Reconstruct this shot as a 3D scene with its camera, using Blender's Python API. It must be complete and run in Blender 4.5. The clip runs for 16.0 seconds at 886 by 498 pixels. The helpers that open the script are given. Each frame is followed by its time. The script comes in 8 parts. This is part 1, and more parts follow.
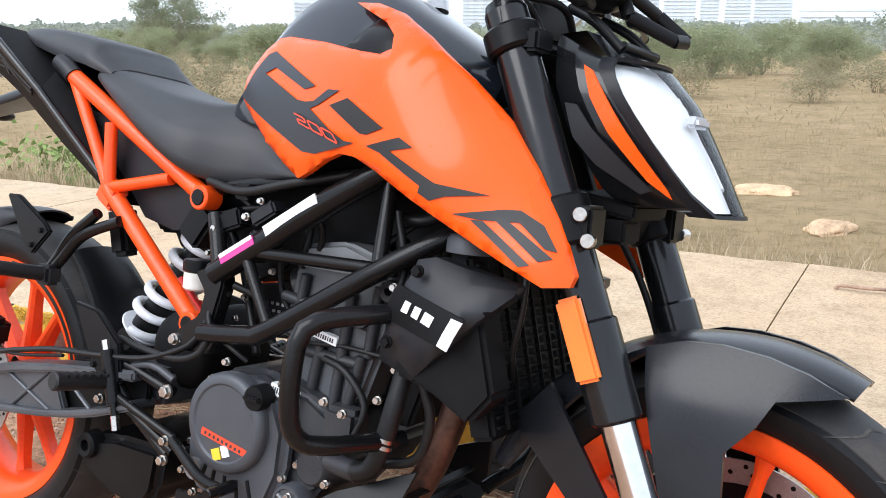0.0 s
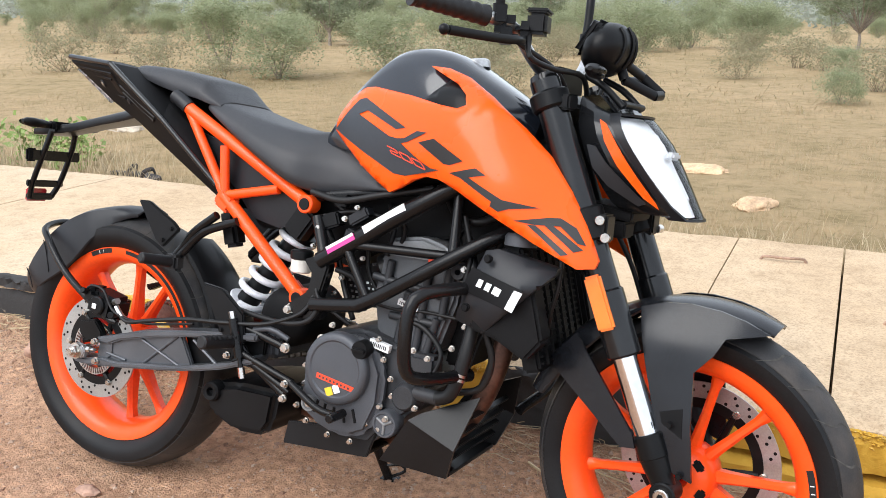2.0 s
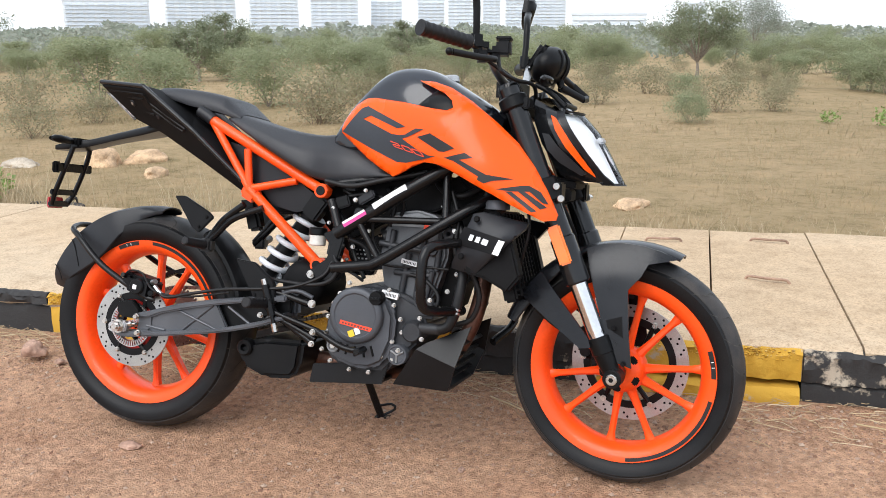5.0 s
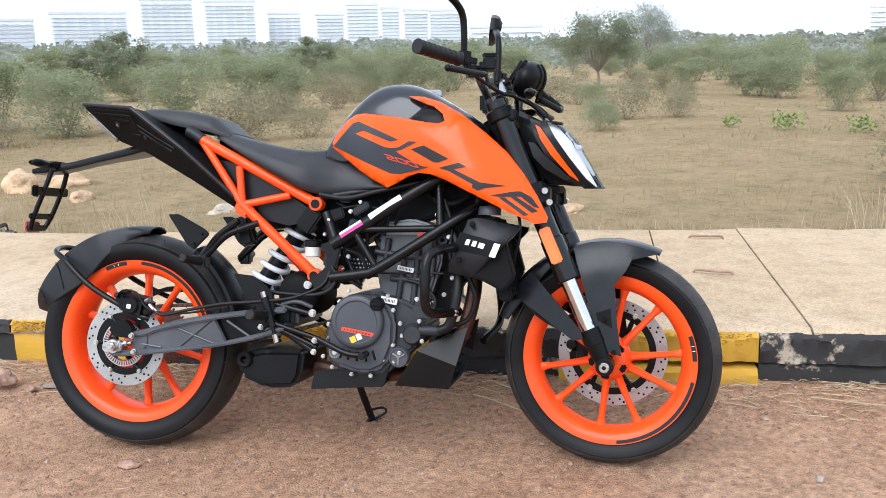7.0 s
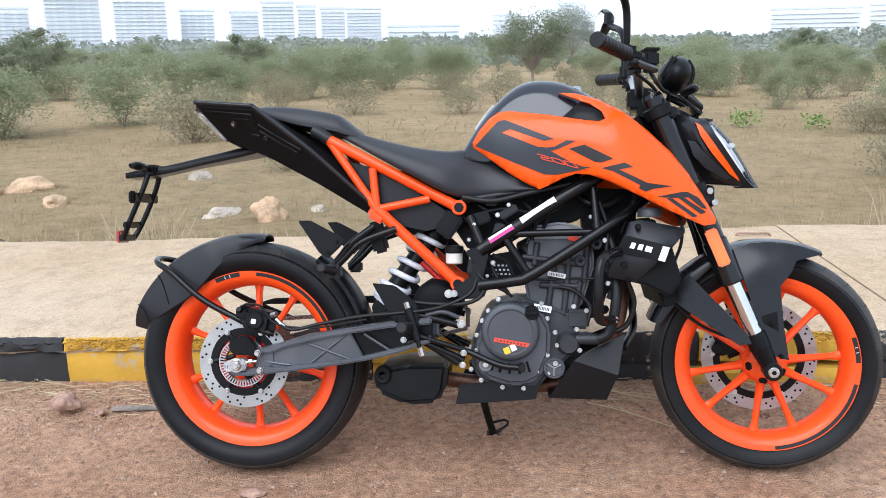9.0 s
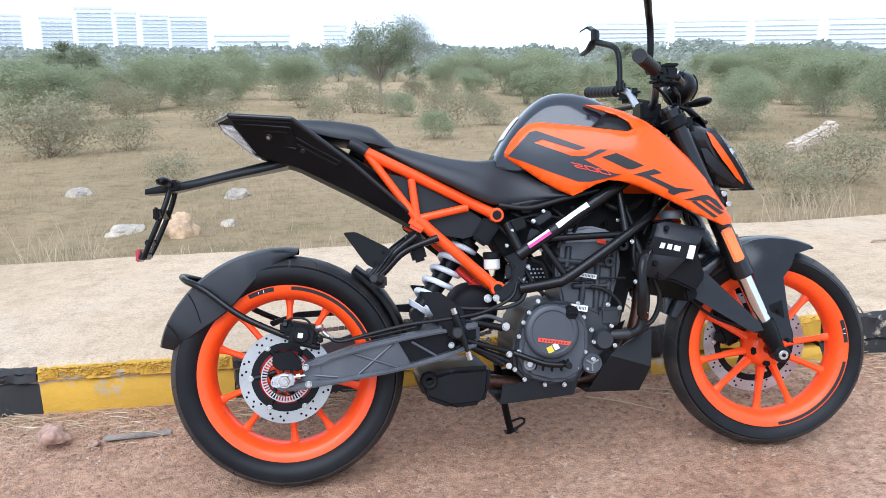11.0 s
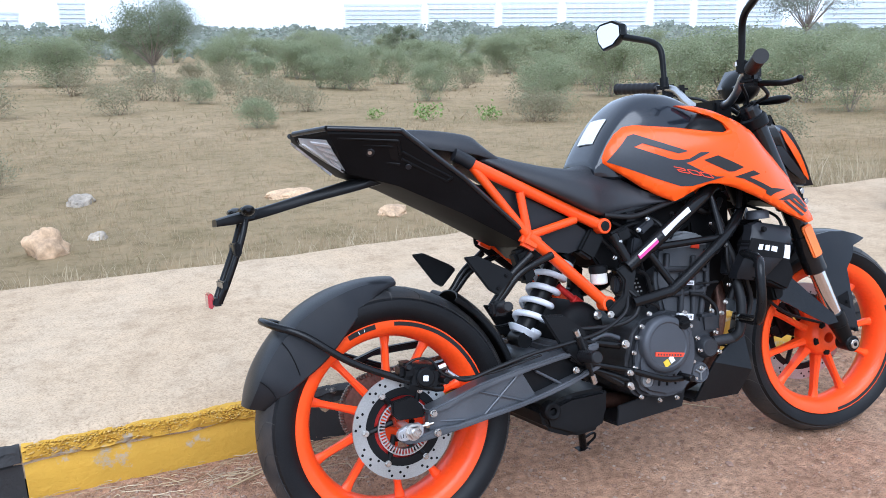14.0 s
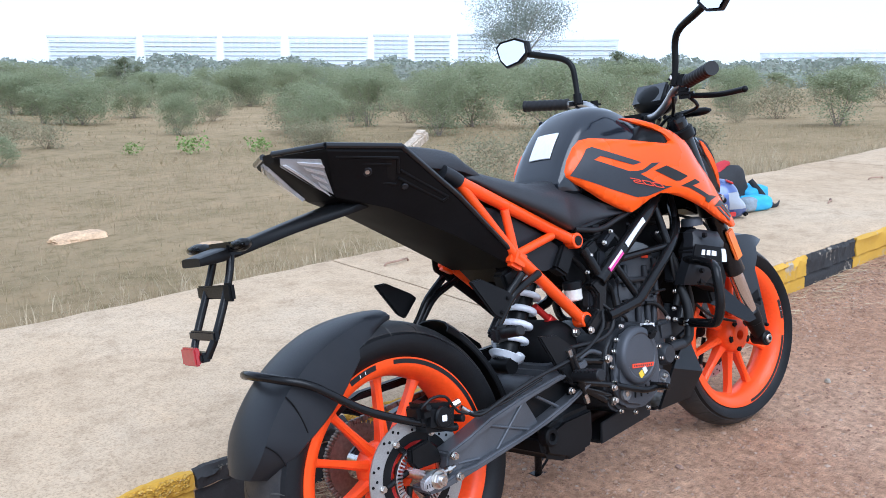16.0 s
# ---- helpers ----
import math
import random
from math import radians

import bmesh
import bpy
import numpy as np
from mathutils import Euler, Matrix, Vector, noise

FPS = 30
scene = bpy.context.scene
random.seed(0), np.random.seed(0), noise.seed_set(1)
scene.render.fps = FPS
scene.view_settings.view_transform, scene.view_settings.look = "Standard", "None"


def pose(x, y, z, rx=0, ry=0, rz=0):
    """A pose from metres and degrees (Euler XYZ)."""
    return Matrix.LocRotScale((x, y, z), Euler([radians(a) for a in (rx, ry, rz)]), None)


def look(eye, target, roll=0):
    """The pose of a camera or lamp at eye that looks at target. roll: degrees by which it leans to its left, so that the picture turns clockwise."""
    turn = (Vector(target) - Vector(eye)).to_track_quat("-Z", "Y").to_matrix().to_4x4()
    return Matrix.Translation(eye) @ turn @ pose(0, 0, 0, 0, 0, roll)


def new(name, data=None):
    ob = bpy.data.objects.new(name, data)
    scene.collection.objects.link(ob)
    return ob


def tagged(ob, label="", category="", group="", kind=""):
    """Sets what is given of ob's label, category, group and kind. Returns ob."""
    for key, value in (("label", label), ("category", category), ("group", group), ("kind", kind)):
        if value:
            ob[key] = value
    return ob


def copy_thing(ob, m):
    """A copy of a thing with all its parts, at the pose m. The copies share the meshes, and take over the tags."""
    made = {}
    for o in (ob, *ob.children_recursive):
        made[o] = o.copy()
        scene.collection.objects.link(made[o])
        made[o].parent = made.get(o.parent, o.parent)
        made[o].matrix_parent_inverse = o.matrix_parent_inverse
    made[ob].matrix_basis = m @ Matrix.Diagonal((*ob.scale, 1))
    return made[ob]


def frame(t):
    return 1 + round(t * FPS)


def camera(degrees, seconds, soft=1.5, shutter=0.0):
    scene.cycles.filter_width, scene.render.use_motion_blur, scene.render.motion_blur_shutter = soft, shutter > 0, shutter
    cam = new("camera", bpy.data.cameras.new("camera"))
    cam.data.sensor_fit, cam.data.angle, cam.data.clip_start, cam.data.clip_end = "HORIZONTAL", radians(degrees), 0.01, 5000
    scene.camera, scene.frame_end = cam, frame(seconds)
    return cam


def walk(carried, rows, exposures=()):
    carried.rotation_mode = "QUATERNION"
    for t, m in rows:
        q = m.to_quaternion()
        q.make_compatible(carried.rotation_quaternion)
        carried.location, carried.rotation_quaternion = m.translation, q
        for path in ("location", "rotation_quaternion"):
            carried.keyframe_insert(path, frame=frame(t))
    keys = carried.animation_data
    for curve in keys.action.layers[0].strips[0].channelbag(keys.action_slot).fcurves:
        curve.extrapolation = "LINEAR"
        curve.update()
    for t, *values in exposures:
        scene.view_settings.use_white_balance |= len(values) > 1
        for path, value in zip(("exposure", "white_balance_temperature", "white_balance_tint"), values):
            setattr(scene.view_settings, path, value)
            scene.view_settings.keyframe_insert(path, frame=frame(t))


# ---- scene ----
cam = camera(56.0, 16.0, soft=0.9)
# seconds, stops, kelvin, tint
LIGHTNESS = [(0, 0.85, 6040, 10), (0.4, 1.0, 6040, 10), (1.5, 1.0, 6090, 10), (2.5, 0.77, 6450, 10), (3.7, 0.66, 6450, 10), (6, 0.7, 6070, 10), (7, 0.73, 5920, 10), (8.5, 0.65, 5820, 10), (11, 0.78, 5410, 10), (13, 0.78, 5310, 10), (14, 0.68, 5290, 10), (16, 0.6, 5260, 10)]
PATH = [
    (0, (1.537, -0.871, 0.940), (0.598, 0.711, 0.463), 0.1),
    (0.5, (1.638, -1.079, 1.050), (0.737, 0.500, 0.497), -0.3),
    (1, (1.634, -1.153, 1.061), (0.722, 0.431, 0.540), -1.2),
    (1.5, (1.576, -1.127, 1.055), (0.720, 0.479, 0.507), -1.0),
    (2, (1.566, -1.361, 1.102), (0.767, 0.274, 0.558), 0.5),
    (2.5, (1.688, -1.604, 1.120), (0.944, 0.069, 0.611), 1.7),
    (3, (1.748, -1.797, 1.113), (1.022, -0.109, 0.631), 1.9),
    (3.5, (1.684, -1.794, 1.112), (1.003, -0.095, 0.602), 1.3),
    (3.7, (1.640, -1.790, 1.088), (0.976, -0.078, 0.598), 1.7),
    (5.8, (1.461, -2.091, 1.105), (0.996, -0.308, 0.642), -1.2),
    (6, (1.442, -2.104, 1.115), (0.998, -0.315, 0.655), -1.1),
    (6.5, (1.417, -2.120, 1.116), (1.095, -0.307, 0.646), -1.2),
    (7, (1.321, -2.136, 1.103), (0.988, -0.319, 0.659), -1.1),
    (7.5, (1.163, -2.122, 1.098), (0.803, -0.304, 0.677), -0.6),
    (8, (0.968, -2.091, 1.106), (0.679, -0.262, 0.681), -0.8),
    (8.5, (0.821, -2.081, 1.100), (0.595, -0.249, 0.647), -0.5),
    (10.8, (0.249, -2.172, 1.109), (0.431, -0.329, 0.684), -1.2),
    (11, (0.173, -2.151, 1.114), (0.387, -0.313, 0.684), -0.3),
    (11.5, (-0.034, -2.110, 1.134), (0.348, -0.304, 0.681), -0.3),
    (12, (-0.181, -2.082, 1.132), (0.304, -0.299, 0.691), -0.1),
    (12.5, (-0.252, -2.024, 1.138), (0.291, -0.251, 0.723), -0.1),
    (13, (-0.395, -1.921, 1.141), (0.178, -0.161, 0.713), -1.4),
    (13.5, (-0.509, -1.801, 1.159), (0.117, -0.061, 0.719), -0.4),
    (14, (-0.594, -1.708, 1.161), (0.118, -0.010, 0.689), -0.2),
    (14.5, (-0.765, -1.534, 1.120), (0.176, 0.057, 0.679), -0.2),
    (15, (-0.849, -1.485, 1.121), (0.229, 0.018, 0.686), 0.2),
    (15.5, (-0.914, -1.421, 1.109), (0.224, 0.042, 0.691), 0.8),
    (16, (-1.000, -1.277, 1.108), (0.221, 0.122, 0.707), -0.0),
]
walk(cam, [(t, look(eye, target, roll)) for t, eye, target, roll in PATH], LIGHTNESS)

# ---- world and sun: a hazy, bright overcast day ----
SUN_UP, SUN_AZ = 48, 200
world = bpy.data.worlds.new("sky")
scene.world = world
world.use_nodes = True
wn, wl = world.node_tree.nodes, world.node_tree.links
sky = wn.new("ShaderNodeTexSky")
sky.sky_type, sky.sun_disc = "NISHITA", False
sky.sun_elevation, sky.sun_rotation = radians(SUN_UP), radians(SUN_AZ)
sky.air_density, sky.dust_density, sky.ozone_density = 1.0, 1.0, 1.0
haze = wn.new("ShaderNodeMix")
haze.data_type = "RGBA"
haze.inputs[0].default_value = 0.82
haze.inputs[7].default_value = (8.3, 8.75, 9.3, 1)
wl.new(sky.outputs[0], haze.inputs[6])
wl.new(haze.outputs[2], wn["Background"].inputs["Color"])
wn["Background"].inputs["Strength"].default_value = 0.1
sun = new("sun", bpy.data.lights.new("sun", "SUN"))
sun.data.energy, sun.data.angle, sun.data.color = 1.82, radians(50), (1.0, 0.96, 0.91)
sun_from = Vector((math.sin(radians(SUN_AZ)) * math.cos(radians(SUN_UP)), math.cos(radians(SUN_AZ)) * math.cos(radians(SUN_UP)), math.sin(radians(SUN_UP))))
sun.matrix_world = look(sun_from * 50, (0, 0, 0))


# ---- materials ----
def material(name, color, rough=0.5, metal=0.0, vary=0.12, scale=8.0, fine=120.0, bump=0.0, coat=0.0, dust=0.0, per_object=0.0, color2=None, gloss=0.5):
    """A surface with stains at one scale and grain at another. dust: share of pale road dust in patches."""
    m = bpy.data.materials.new(name)
    m.use_nodes = True
    n, l = m.node_tree.nodes, m.node_tree.links
    b = n["Principled BSDF"]
    tc = n.new("ShaderNodeTexCoord")
    big, small = n.new("ShaderNodeTexNoise"), n.new("ShaderNodeTexNoise")
    for t, s, d in ((big, scale, 4), (small, fine, 3)):
        t.inputs["Scale"].default_value, t.inputs["Detail"].default_value = s, d
        l.new(tc.outputs["Object"], t.inputs["Vector"])
    mix = n.new("ShaderNodeMix")
    mix.data_type = "RGBA"
    c2 = color2 or tuple(min(1, c * (1 + 2.4 * vary) + 0.004 * vary) for c in color)
    c1 = tuple(c * (1 - vary) for c in color) if not color2 else color
    mix.inputs[6].default_value, mix.inputs[7].default_value = (*c1, 1), (*c2, 1)
    mid = n.new("ShaderNodeMath")
    mid.operation = "MULTIPLY_ADD"
    mid.inputs[1].default_value, mid.inputs[2].default_value = 0.35, 0.0
    l.new(small.outputs[0], mid.inputs[0])
    add = n.new("ShaderNodeMath")
    add.operation = "MULTIPLY_ADD"
    add.inputs[1].default_value = 0.65
    l.new(big.outputs[0], add.inputs[0])
    l.new(mid.outputs[0], add.inputs[2])
    ramp = n.new("ShaderNodeMapRange")
    ramp.inputs[1].default_value, ramp.inputs[2].default_value = 0.36, 0.64
    l.new(add.outputs[0], ramp.inputs[0])
    l.new(ramp.outputs[0], mix.inputs[0])
    out = mix.outputs[2]
    if dust:
        dn = n.new("ShaderNodeTexNoise")
        dn.inputs["Scale"].default_value, dn.inputs["Detail"].default_value = 14, 6
        l.new(tc.outputs["Object"], dn.inputs["Vector"])
        dr = n.new("ShaderNodeMapRange")
        dr.inputs[1].default_value, dr.inputs[2].default_value, dr.inputs[4].default_value = 0.45, 0.75, dust
        l.new(dn.outputs[0], dr.inputs[0])
        dm = n.new("ShaderNodeMix")
        dm.data_type = "RGBA"
        dm.inputs[7].default_value = (0.36, 0.27, 0.2, 1)
        l.new(dr.outputs[0], dm.inputs[0])
        l.new(out, dm.inputs[6])
        out = dm.outputs[2]
    if per_object:
        info, hsv, mr = n.new("ShaderNodeObjectInfo"), n.new("ShaderNodeHueSaturation"), n.new("ShaderNodeMapRange")
        mr.inputs[3].default_value, mr.inputs[4].default_value = 1 - per_object, 1 + per_object
        l.new(info.outputs["Random"], mr.inputs[0])
        l.new(mr.outputs[0], hsv.inputs["Value"])
        l.new(out, hsv.inputs["Color"])
        out = hsv.outputs[0]
    l.new(out, b.inputs["Base Color"])
    b.inputs["Metallic"].default_value = metal
    b.inputs["Specular IOR Level"].default_value = gloss
    rr = n.new("ShaderNodeMapRange")
    rr.inputs[3].default_value, rr.inputs[4].default_value = max(0.02, rough - 0.07), min(1, rough + 0.1)
    l.new(big.outputs[0], rr.inputs[0])
    l.new(rr.outputs[0], b.inputs["Roughness"])
    if coat:
        b.inputs["Coat Weight"].default_value, b.inputs["Coat Roughness"].default_value = coat, 0.05
    if bump:
        bn = n.new("ShaderNodeBump")
        bn.inputs["Strength"].default_value, bn.inputs["Distance"].default_value = bump, 0.004
        l.new(add.outputs[0], bn.inputs["Height"])
        l.new(bn.outputs[0], b.inputs["Normal"])
    return m


def glassy(name, color, rough=0.03):
    """A thin clear moulding: it lets light straight through and mirrors by its angle."""
    m = bpy.data.materials.new(name)
    m.use_nodes = True
    n, l = m.node_tree.nodes, m.node_tree.links
    clear, shine, mix, fr = n.new("ShaderNodeBsdfTransparent"), n.new("ShaderNodeBsdfGlossy"), n.new("ShaderNodeMixShader"), n.new("ShaderNodeFresnel")
    clear.inputs["Color"].default_value = (*color, 1)
    shine.inputs["Roughness"].default_value = rough
    fr.inputs["IOR"].default_value = 1.25
    l.new(fr.outputs[0], mix.inputs[0])
    l.new(clear.outputs[0], mix.inputs[1])
    l.new(shine.outputs[0], mix.inputs[2])
    l.new(mix.outputs[0], n["Material Output"].inputs["Surface"])
    return m


ORANGE = material("orange_paint", (0.90, 0.092, 0.002), 0.26, vary=0.03, coat=0.22, fine=400, gloss=0.25)
ORANGE_FRAME = material("orange_frame_paint", (0.86, 0.075, 0.004), 0.33, vary=0.05, coat=0.25, gloss=0.3)
ORANGE_RIM = material("orange_rim_paint", (0.88, 0.076, 0.005), 0.38, vary=0.06, coat=0.2, dust=0.03, gloss=0.3)
BLACK_GLOSS = material("black_gloss_paint", (0.006, 0.0065, 0.0075), 0.22, vary=0.2, coat=0.3, gloss=0.3)
TANK_PAINT = material("dark_blue_black_tank_paint", (0.010, 0.0125, 0.018), 0.14, vary=0.15, coat=0.5, gloss=0.4)
DECAL_GREY = material("dark_grey_decal", (0.026, 0.03, 0.037), 0.4, vary=0.06, gloss=0.4)
DECAL_BLACK = material("black_decal", (0.007, 0.007, 0.008), 0.4, vary=0.1)
DECAL_RED = material("red_orange_decal", (0.75, 0.06, 0.02), 0.4, vary=0.05)
WHITE = material("white_sticker", (0.75, 0.76, 0.77), 0.45, vary=0.05)
PINK = material("pink_sticker", (0.62, 0.05, 0.28), 0.45, vary=0.05)
YELLOW_STICKER = material("yellow_sticker", (0.75, 0.5, 0.03), 0.45, vary=0.05)
INK = material("sticker_ink", (0.03, 0.03, 0.035), 0.5, vary=0.05)
PLASTIC = material("black_plastic", (0.0045, 0.0048, 0.0054), 0.34, vary=0.22, bump=0.08, fine=600, dust=0.004, gloss=0.17)
PLASTIC_GREY = material("charcoal_plastic", (0.0115, 0.0125, 0.015), 0.38, vary=0.14, bump=0.1, fine=700, dust=0.01, gloss=0.3)
# Deeper black copy; also paints the shade of recesses and filler bodies.
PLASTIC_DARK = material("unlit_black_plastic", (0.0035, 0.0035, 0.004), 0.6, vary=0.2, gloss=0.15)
SEAT = material("seat_vinyl", (0.021, 0.022, 0.0255), 0.46, vary=0.12, bump=0.35, fine=900, dust=0.015, gloss=0.42)
FRAME = material("black_frame_paint", (0.0055, 0.0055, 0.006), 0.22, vary=0.2, bump=0.05, fine=500, dust=0.004, gloss=0.25)
ENGINE = material("grey_engine_cover", (0.062, 0.066, 0.075), 0.42, metal=0.25, vary=0.14, bump=0.15, fine=900, dust=0.02, gloss=0.3)
ENGINE_MID = material("grey_cylinder_casting", (0.075, 0.079, 0.086), 0.42, metal=0.25, vary=0.2, bump=0.3, fine=500, dust=0.03, gloss=0.3)
ENGINE_DARK = material("dark_engine_casting", (0.028, 0.03, 0.034), 0.42, metal=0.2, vary=0.2, bump=0.3, fine=500, dust=0.03, gloss=0.3)
ENGINE_PALE = material("pale_cam_cover", (0.17, 0.175, 0.18), 0.4, metal=0.35, vary=0.12, bump=0.2, fine=700)
SWING = material("grey_swingarm_casting", (0.082, 0.087, 0.097), 0.38, metal=0.4, vary=0.14, bump=0.15, fine=700, dust=0.02)
STEEL = material("brushed_steel", (0.5, 0.5, 0.5), 0.3, metal=1.0, vary=0.15, fine=300)
BOLT = material("zinc_bolt", (0.5, 0.48, 0.45), 0.26, metal=1.0, vary=0.2)
CHROME = material("chrome_stanchion", (0.72, 0.72, 0.73), 0.12, metal=1.0, vary=0.05)
ALLOY = material("bare_alloy", (0.42, 0.42, 0.43), 0.4, metal=0.8, vary=0.15, fine=400)
DISC = material("brake_disc_steel", (0.40, 0.40, 0.39), 0.4, metal=0.85, vary=0.12, fine=300)
RUBBER = material("tyre_rubber", (0.006, 0.0062, 0.007), 0.44, vary=0.25, bump=0.2, fine=300, dust=0.008, gloss=0.2)
GUARD = material("satin_black_guard", (0.0075, 0.0085, 0.011), 0.24, vary=0.15, bump=0.04, fine=700, dust=0.008, gloss=0.34)
TREAD = material("dusty_tread_rubber", (0.018, 0.018, 0.019), 0.5, vary=0.2, bump=0.2, fine=300, dust=0.1, gloss=0.35)
RED_ANODISED = material("red_anodised_carrier", (0.5, 0.025, 0.02), 0.35, metal=0.4, vary=0.1)
BULB_COVER = material("pale_grey_bulb_cover", (0.5, 0.52, 0.55), 0.35, vary=0.08)
RUBBER_SIDE = material("grip_rubber", (0.009, 0.009, 0.01), 0.5, vary=0.15, bump=0.3, fine=400, gloss=0.35)
GROOVE = material("tyre_groove", (0.052, 0.05, 0.047), 0.9, vary=0.3, gloss=0.05)
HOSE = material("rubber_hose", (0.007, 0.007, 0.0075), 0.45, vary=0.2, bump=0.15, gloss=0.3)
COIL = material("white_spring_paint", (0.7, 0.72, 0.76), 0.4, vary=0.07, coat=0.3)
EXHAUST = material("heat_stained_exhaust", (0.085, 0.042, 0.03), 0.42, metal=0.75, vary=0.3, scale=14)
CHAIN = material("chain_metal", (0.16, 0.14, 0.12), 0.45, metal=0.8, vary=0.3)
RESERVOIR = material("milky_reservoir", (0.62, 0.6, 0.55), 0.4, vary=0.08)
AMBER = material("amber_reflector", (0.85, 0.19, 0.03), 0.18, vary=0.08, fine=700, coat=0.6)
RED_LENS = material("red_reflector", (0.35, 0.01, 0.012), 0.2, vary=0.1, coat=0.6)
LENS = glassy("clear_lens", (1, 1, 1))
LENS_INDICATOR = glassy("smoked_indicator_lens", (0.5, 0.5, 0.5), 0.08)
REFLECTOR = material("lamp_reflector", (0.9, 0.92, 0.94), 0.3, metal=0.2, vary=0.04)
LAMP_WHITE = material("white_lamp_guide", (0.85, 0.87, 0.9), 0.3, vary=0.03)
MIRROR = material("mirror_glass", (0.92, 0.93, 0.94), 0.02, metal=1.0, vary=0.0)
SCREEN = material("dark_screen", (0.01, 0.012, 0.015), 0.08, vary=0.05, coat=1.0)


# ---- mesh helpers ----
def part(name, bm, mat, parent=None, label="", angle=38, weld=True):
    """Links a bmesh as one mesh object, under a thing or a part where one is given."""
    if weld:
        bmesh.ops.remove_doubles(bm, verts=bm.verts, dist=0.00005)
    bmesh.ops.recalc_face_normals(bm, faces=bm.faces)
    me = bpy.data.meshes.new(name)
    bm.to_mesh(me)
    bm.free()
    me.materials.append(mat)
    me.polygons.foreach_set("use_smooth", [True] * len(me.polygons))
    me.set_sharp_from_angle(angle=radians(angle))
    ob = new(name, me)
    if parent:
        ob.parent = parent
    return tagged(ob, label)


def again(ob, parent, m, label=""):
    """Another piece on the same mesh, at the pose m."""
    o = new(ob.name.split(".")[0], ob.data)
    o.parent = parent
    o.matrix_local = m
    return tagged(o, label or ob.get("label", ""))


def frame_of(a, b):
    d = (Vector(b) - Vector(a)).normalized()
    s = d.cross(Vector((0, 0, 1)) if abs(d.z) < 0.95 else Vector((1, 0, 0))).normalized()
    return d, s, d.cross(s)


def rings(bm, loops, close=True, cap=True):
    """Skins a row of vertex loops."""
    made = [[bm.verts.new(p) for p in loop] for loop in loops]
    for a, b in zip(made, made[1:]):
        k = len(a)
        for i in range(k if close else k - 1):
            j = (i + 1) % k
            bm.faces.new((a[i], a[j], b[j], b[i]))
    if cap and close:
        bm.faces.new(made[0])
        bm.faces.new(made[-1])
    return made


def cyl(bm, a, b, r, r2=None, seg=14, chamfer=0.0):
    a, b = Vector(a), Vector(b)
    r2 = r if r2 is None else r2
    d, s, u = frame_of(a, b)
    stops = [(a, r), (b, r2)]
    if chamfer:
        stops = [(a, r - chamfer), (a + d * chamfer, r), (b - d * chamfer, r2), (b, r2 - chamfer)]
    rings(bm, [[p + (s * math.cos(t) + u * math.sin(t)) * q for t in [2 * math.pi * i / seg for i in range(seg)]] for p, q in stops])
    return bm


def curve_points(pts, step=0.012):
    """A smooth line through the points."""
    pts = [Vector(p) for p in pts]
    if len(pts) == 2:
        return pts
    ext = [pts[0] * 2 - pts[1], *pts, pts[-1] * 2 - pts[-2]]
    out = []
    for i in range(1, len(ext) - 2):
        p0, p1, p2, p3 = ext[i - 1:i + 3]
        n = max(2, int((p2 - p1).length / step))
        for k in range(n):
            t = k / n
            out.append(0.5 * (2 * p1 + (p2 - p0) * t + (2 * p0 - 5 * p1 + 4 * p2 - p3) * t * t + (3 * p1 - p0 - 3 * p2 + p3) * t ** 3))
    out.append(pts[-1])
    return out


def tube(bm, pts, r, seg=10, flat=1.0, step=0.012, r2=None):
    """A bent tube of radius r (to r2) along a smooth line; flat squeezes it."""
    line = curve_points(pts, step)
    side = None
    loops = []
    for i, p in enumerate(line):
        d = (line[min(i + 1, len(line) - 1)] - line[max(i - 1, 0)]).normalized()
        if side is None:
            side = frame_of(p, p + d)[1]
        side = (side - d * side.dot(d)).normalized()
        up = d.cross(side)
        q = r if r2 is None else r + (r2 - r) * i / (len(line) - 1)
        loops.append([p + (side * math.cos(t) * flat + up * math.sin(t)) * q for t in [2 * math.pi * k / seg for k in range(seg)]])
    rings(bm, loops)
    return bm


def lathe(bm, prof, centre=(0, 0, 0), seg=64, closed=True):
    """Turns a profile of (radius, sideways) round the y axis through centre."""
    c = Vector(centre)
    loops = [[c + Vector((r * math.cos(t), a, r * math.sin(t))) for r, a in prof] for t in [2 * math.pi * i / seg for i in range(seg)]]
    made = [[bm.verts.new(p) for p in lp] for lp in loops]
    k = len(prof)
    for i in range(seg):
        a, b = made[i], made[(i + 1) % seg]
        for j in range(k if closed else k - 1):
            m = (j + 1) % k
            bm.faces.new((a[j], a[m], b[m], b[j]))
    return bm


def prism(bm, poly, v0, v1, bevel=0.0, seg=2):
    """A side-view outline of (along, up) points, thick from v0 to v1 sideways."""
    t = bmesh.new()
    vs = [t.verts.new((u, v0, w)) for u, w in poly]
    f = t.faces.new(vs)
    r = bmesh.ops.extrude_face_region(t, geom=[f])
    for v in r["geom"]:
        if isinstance(v, bmesh.types.BMVert):
            v.co.y = v1
    if bevel:
        bmesh.ops.bevel(t, geom=list(t.edges), offset=bevel, segments=seg, affect="EDGES", clamp_overlap=True)
    join(bm, t)
    return bm


def join(bm, other):
    me = bpy.data.meshes.new("tmp")
    other.to_mesh(me)
    other.free()
    bm.from_mesh(me)
    bpy.data.meshes.remove(me)
    return bm


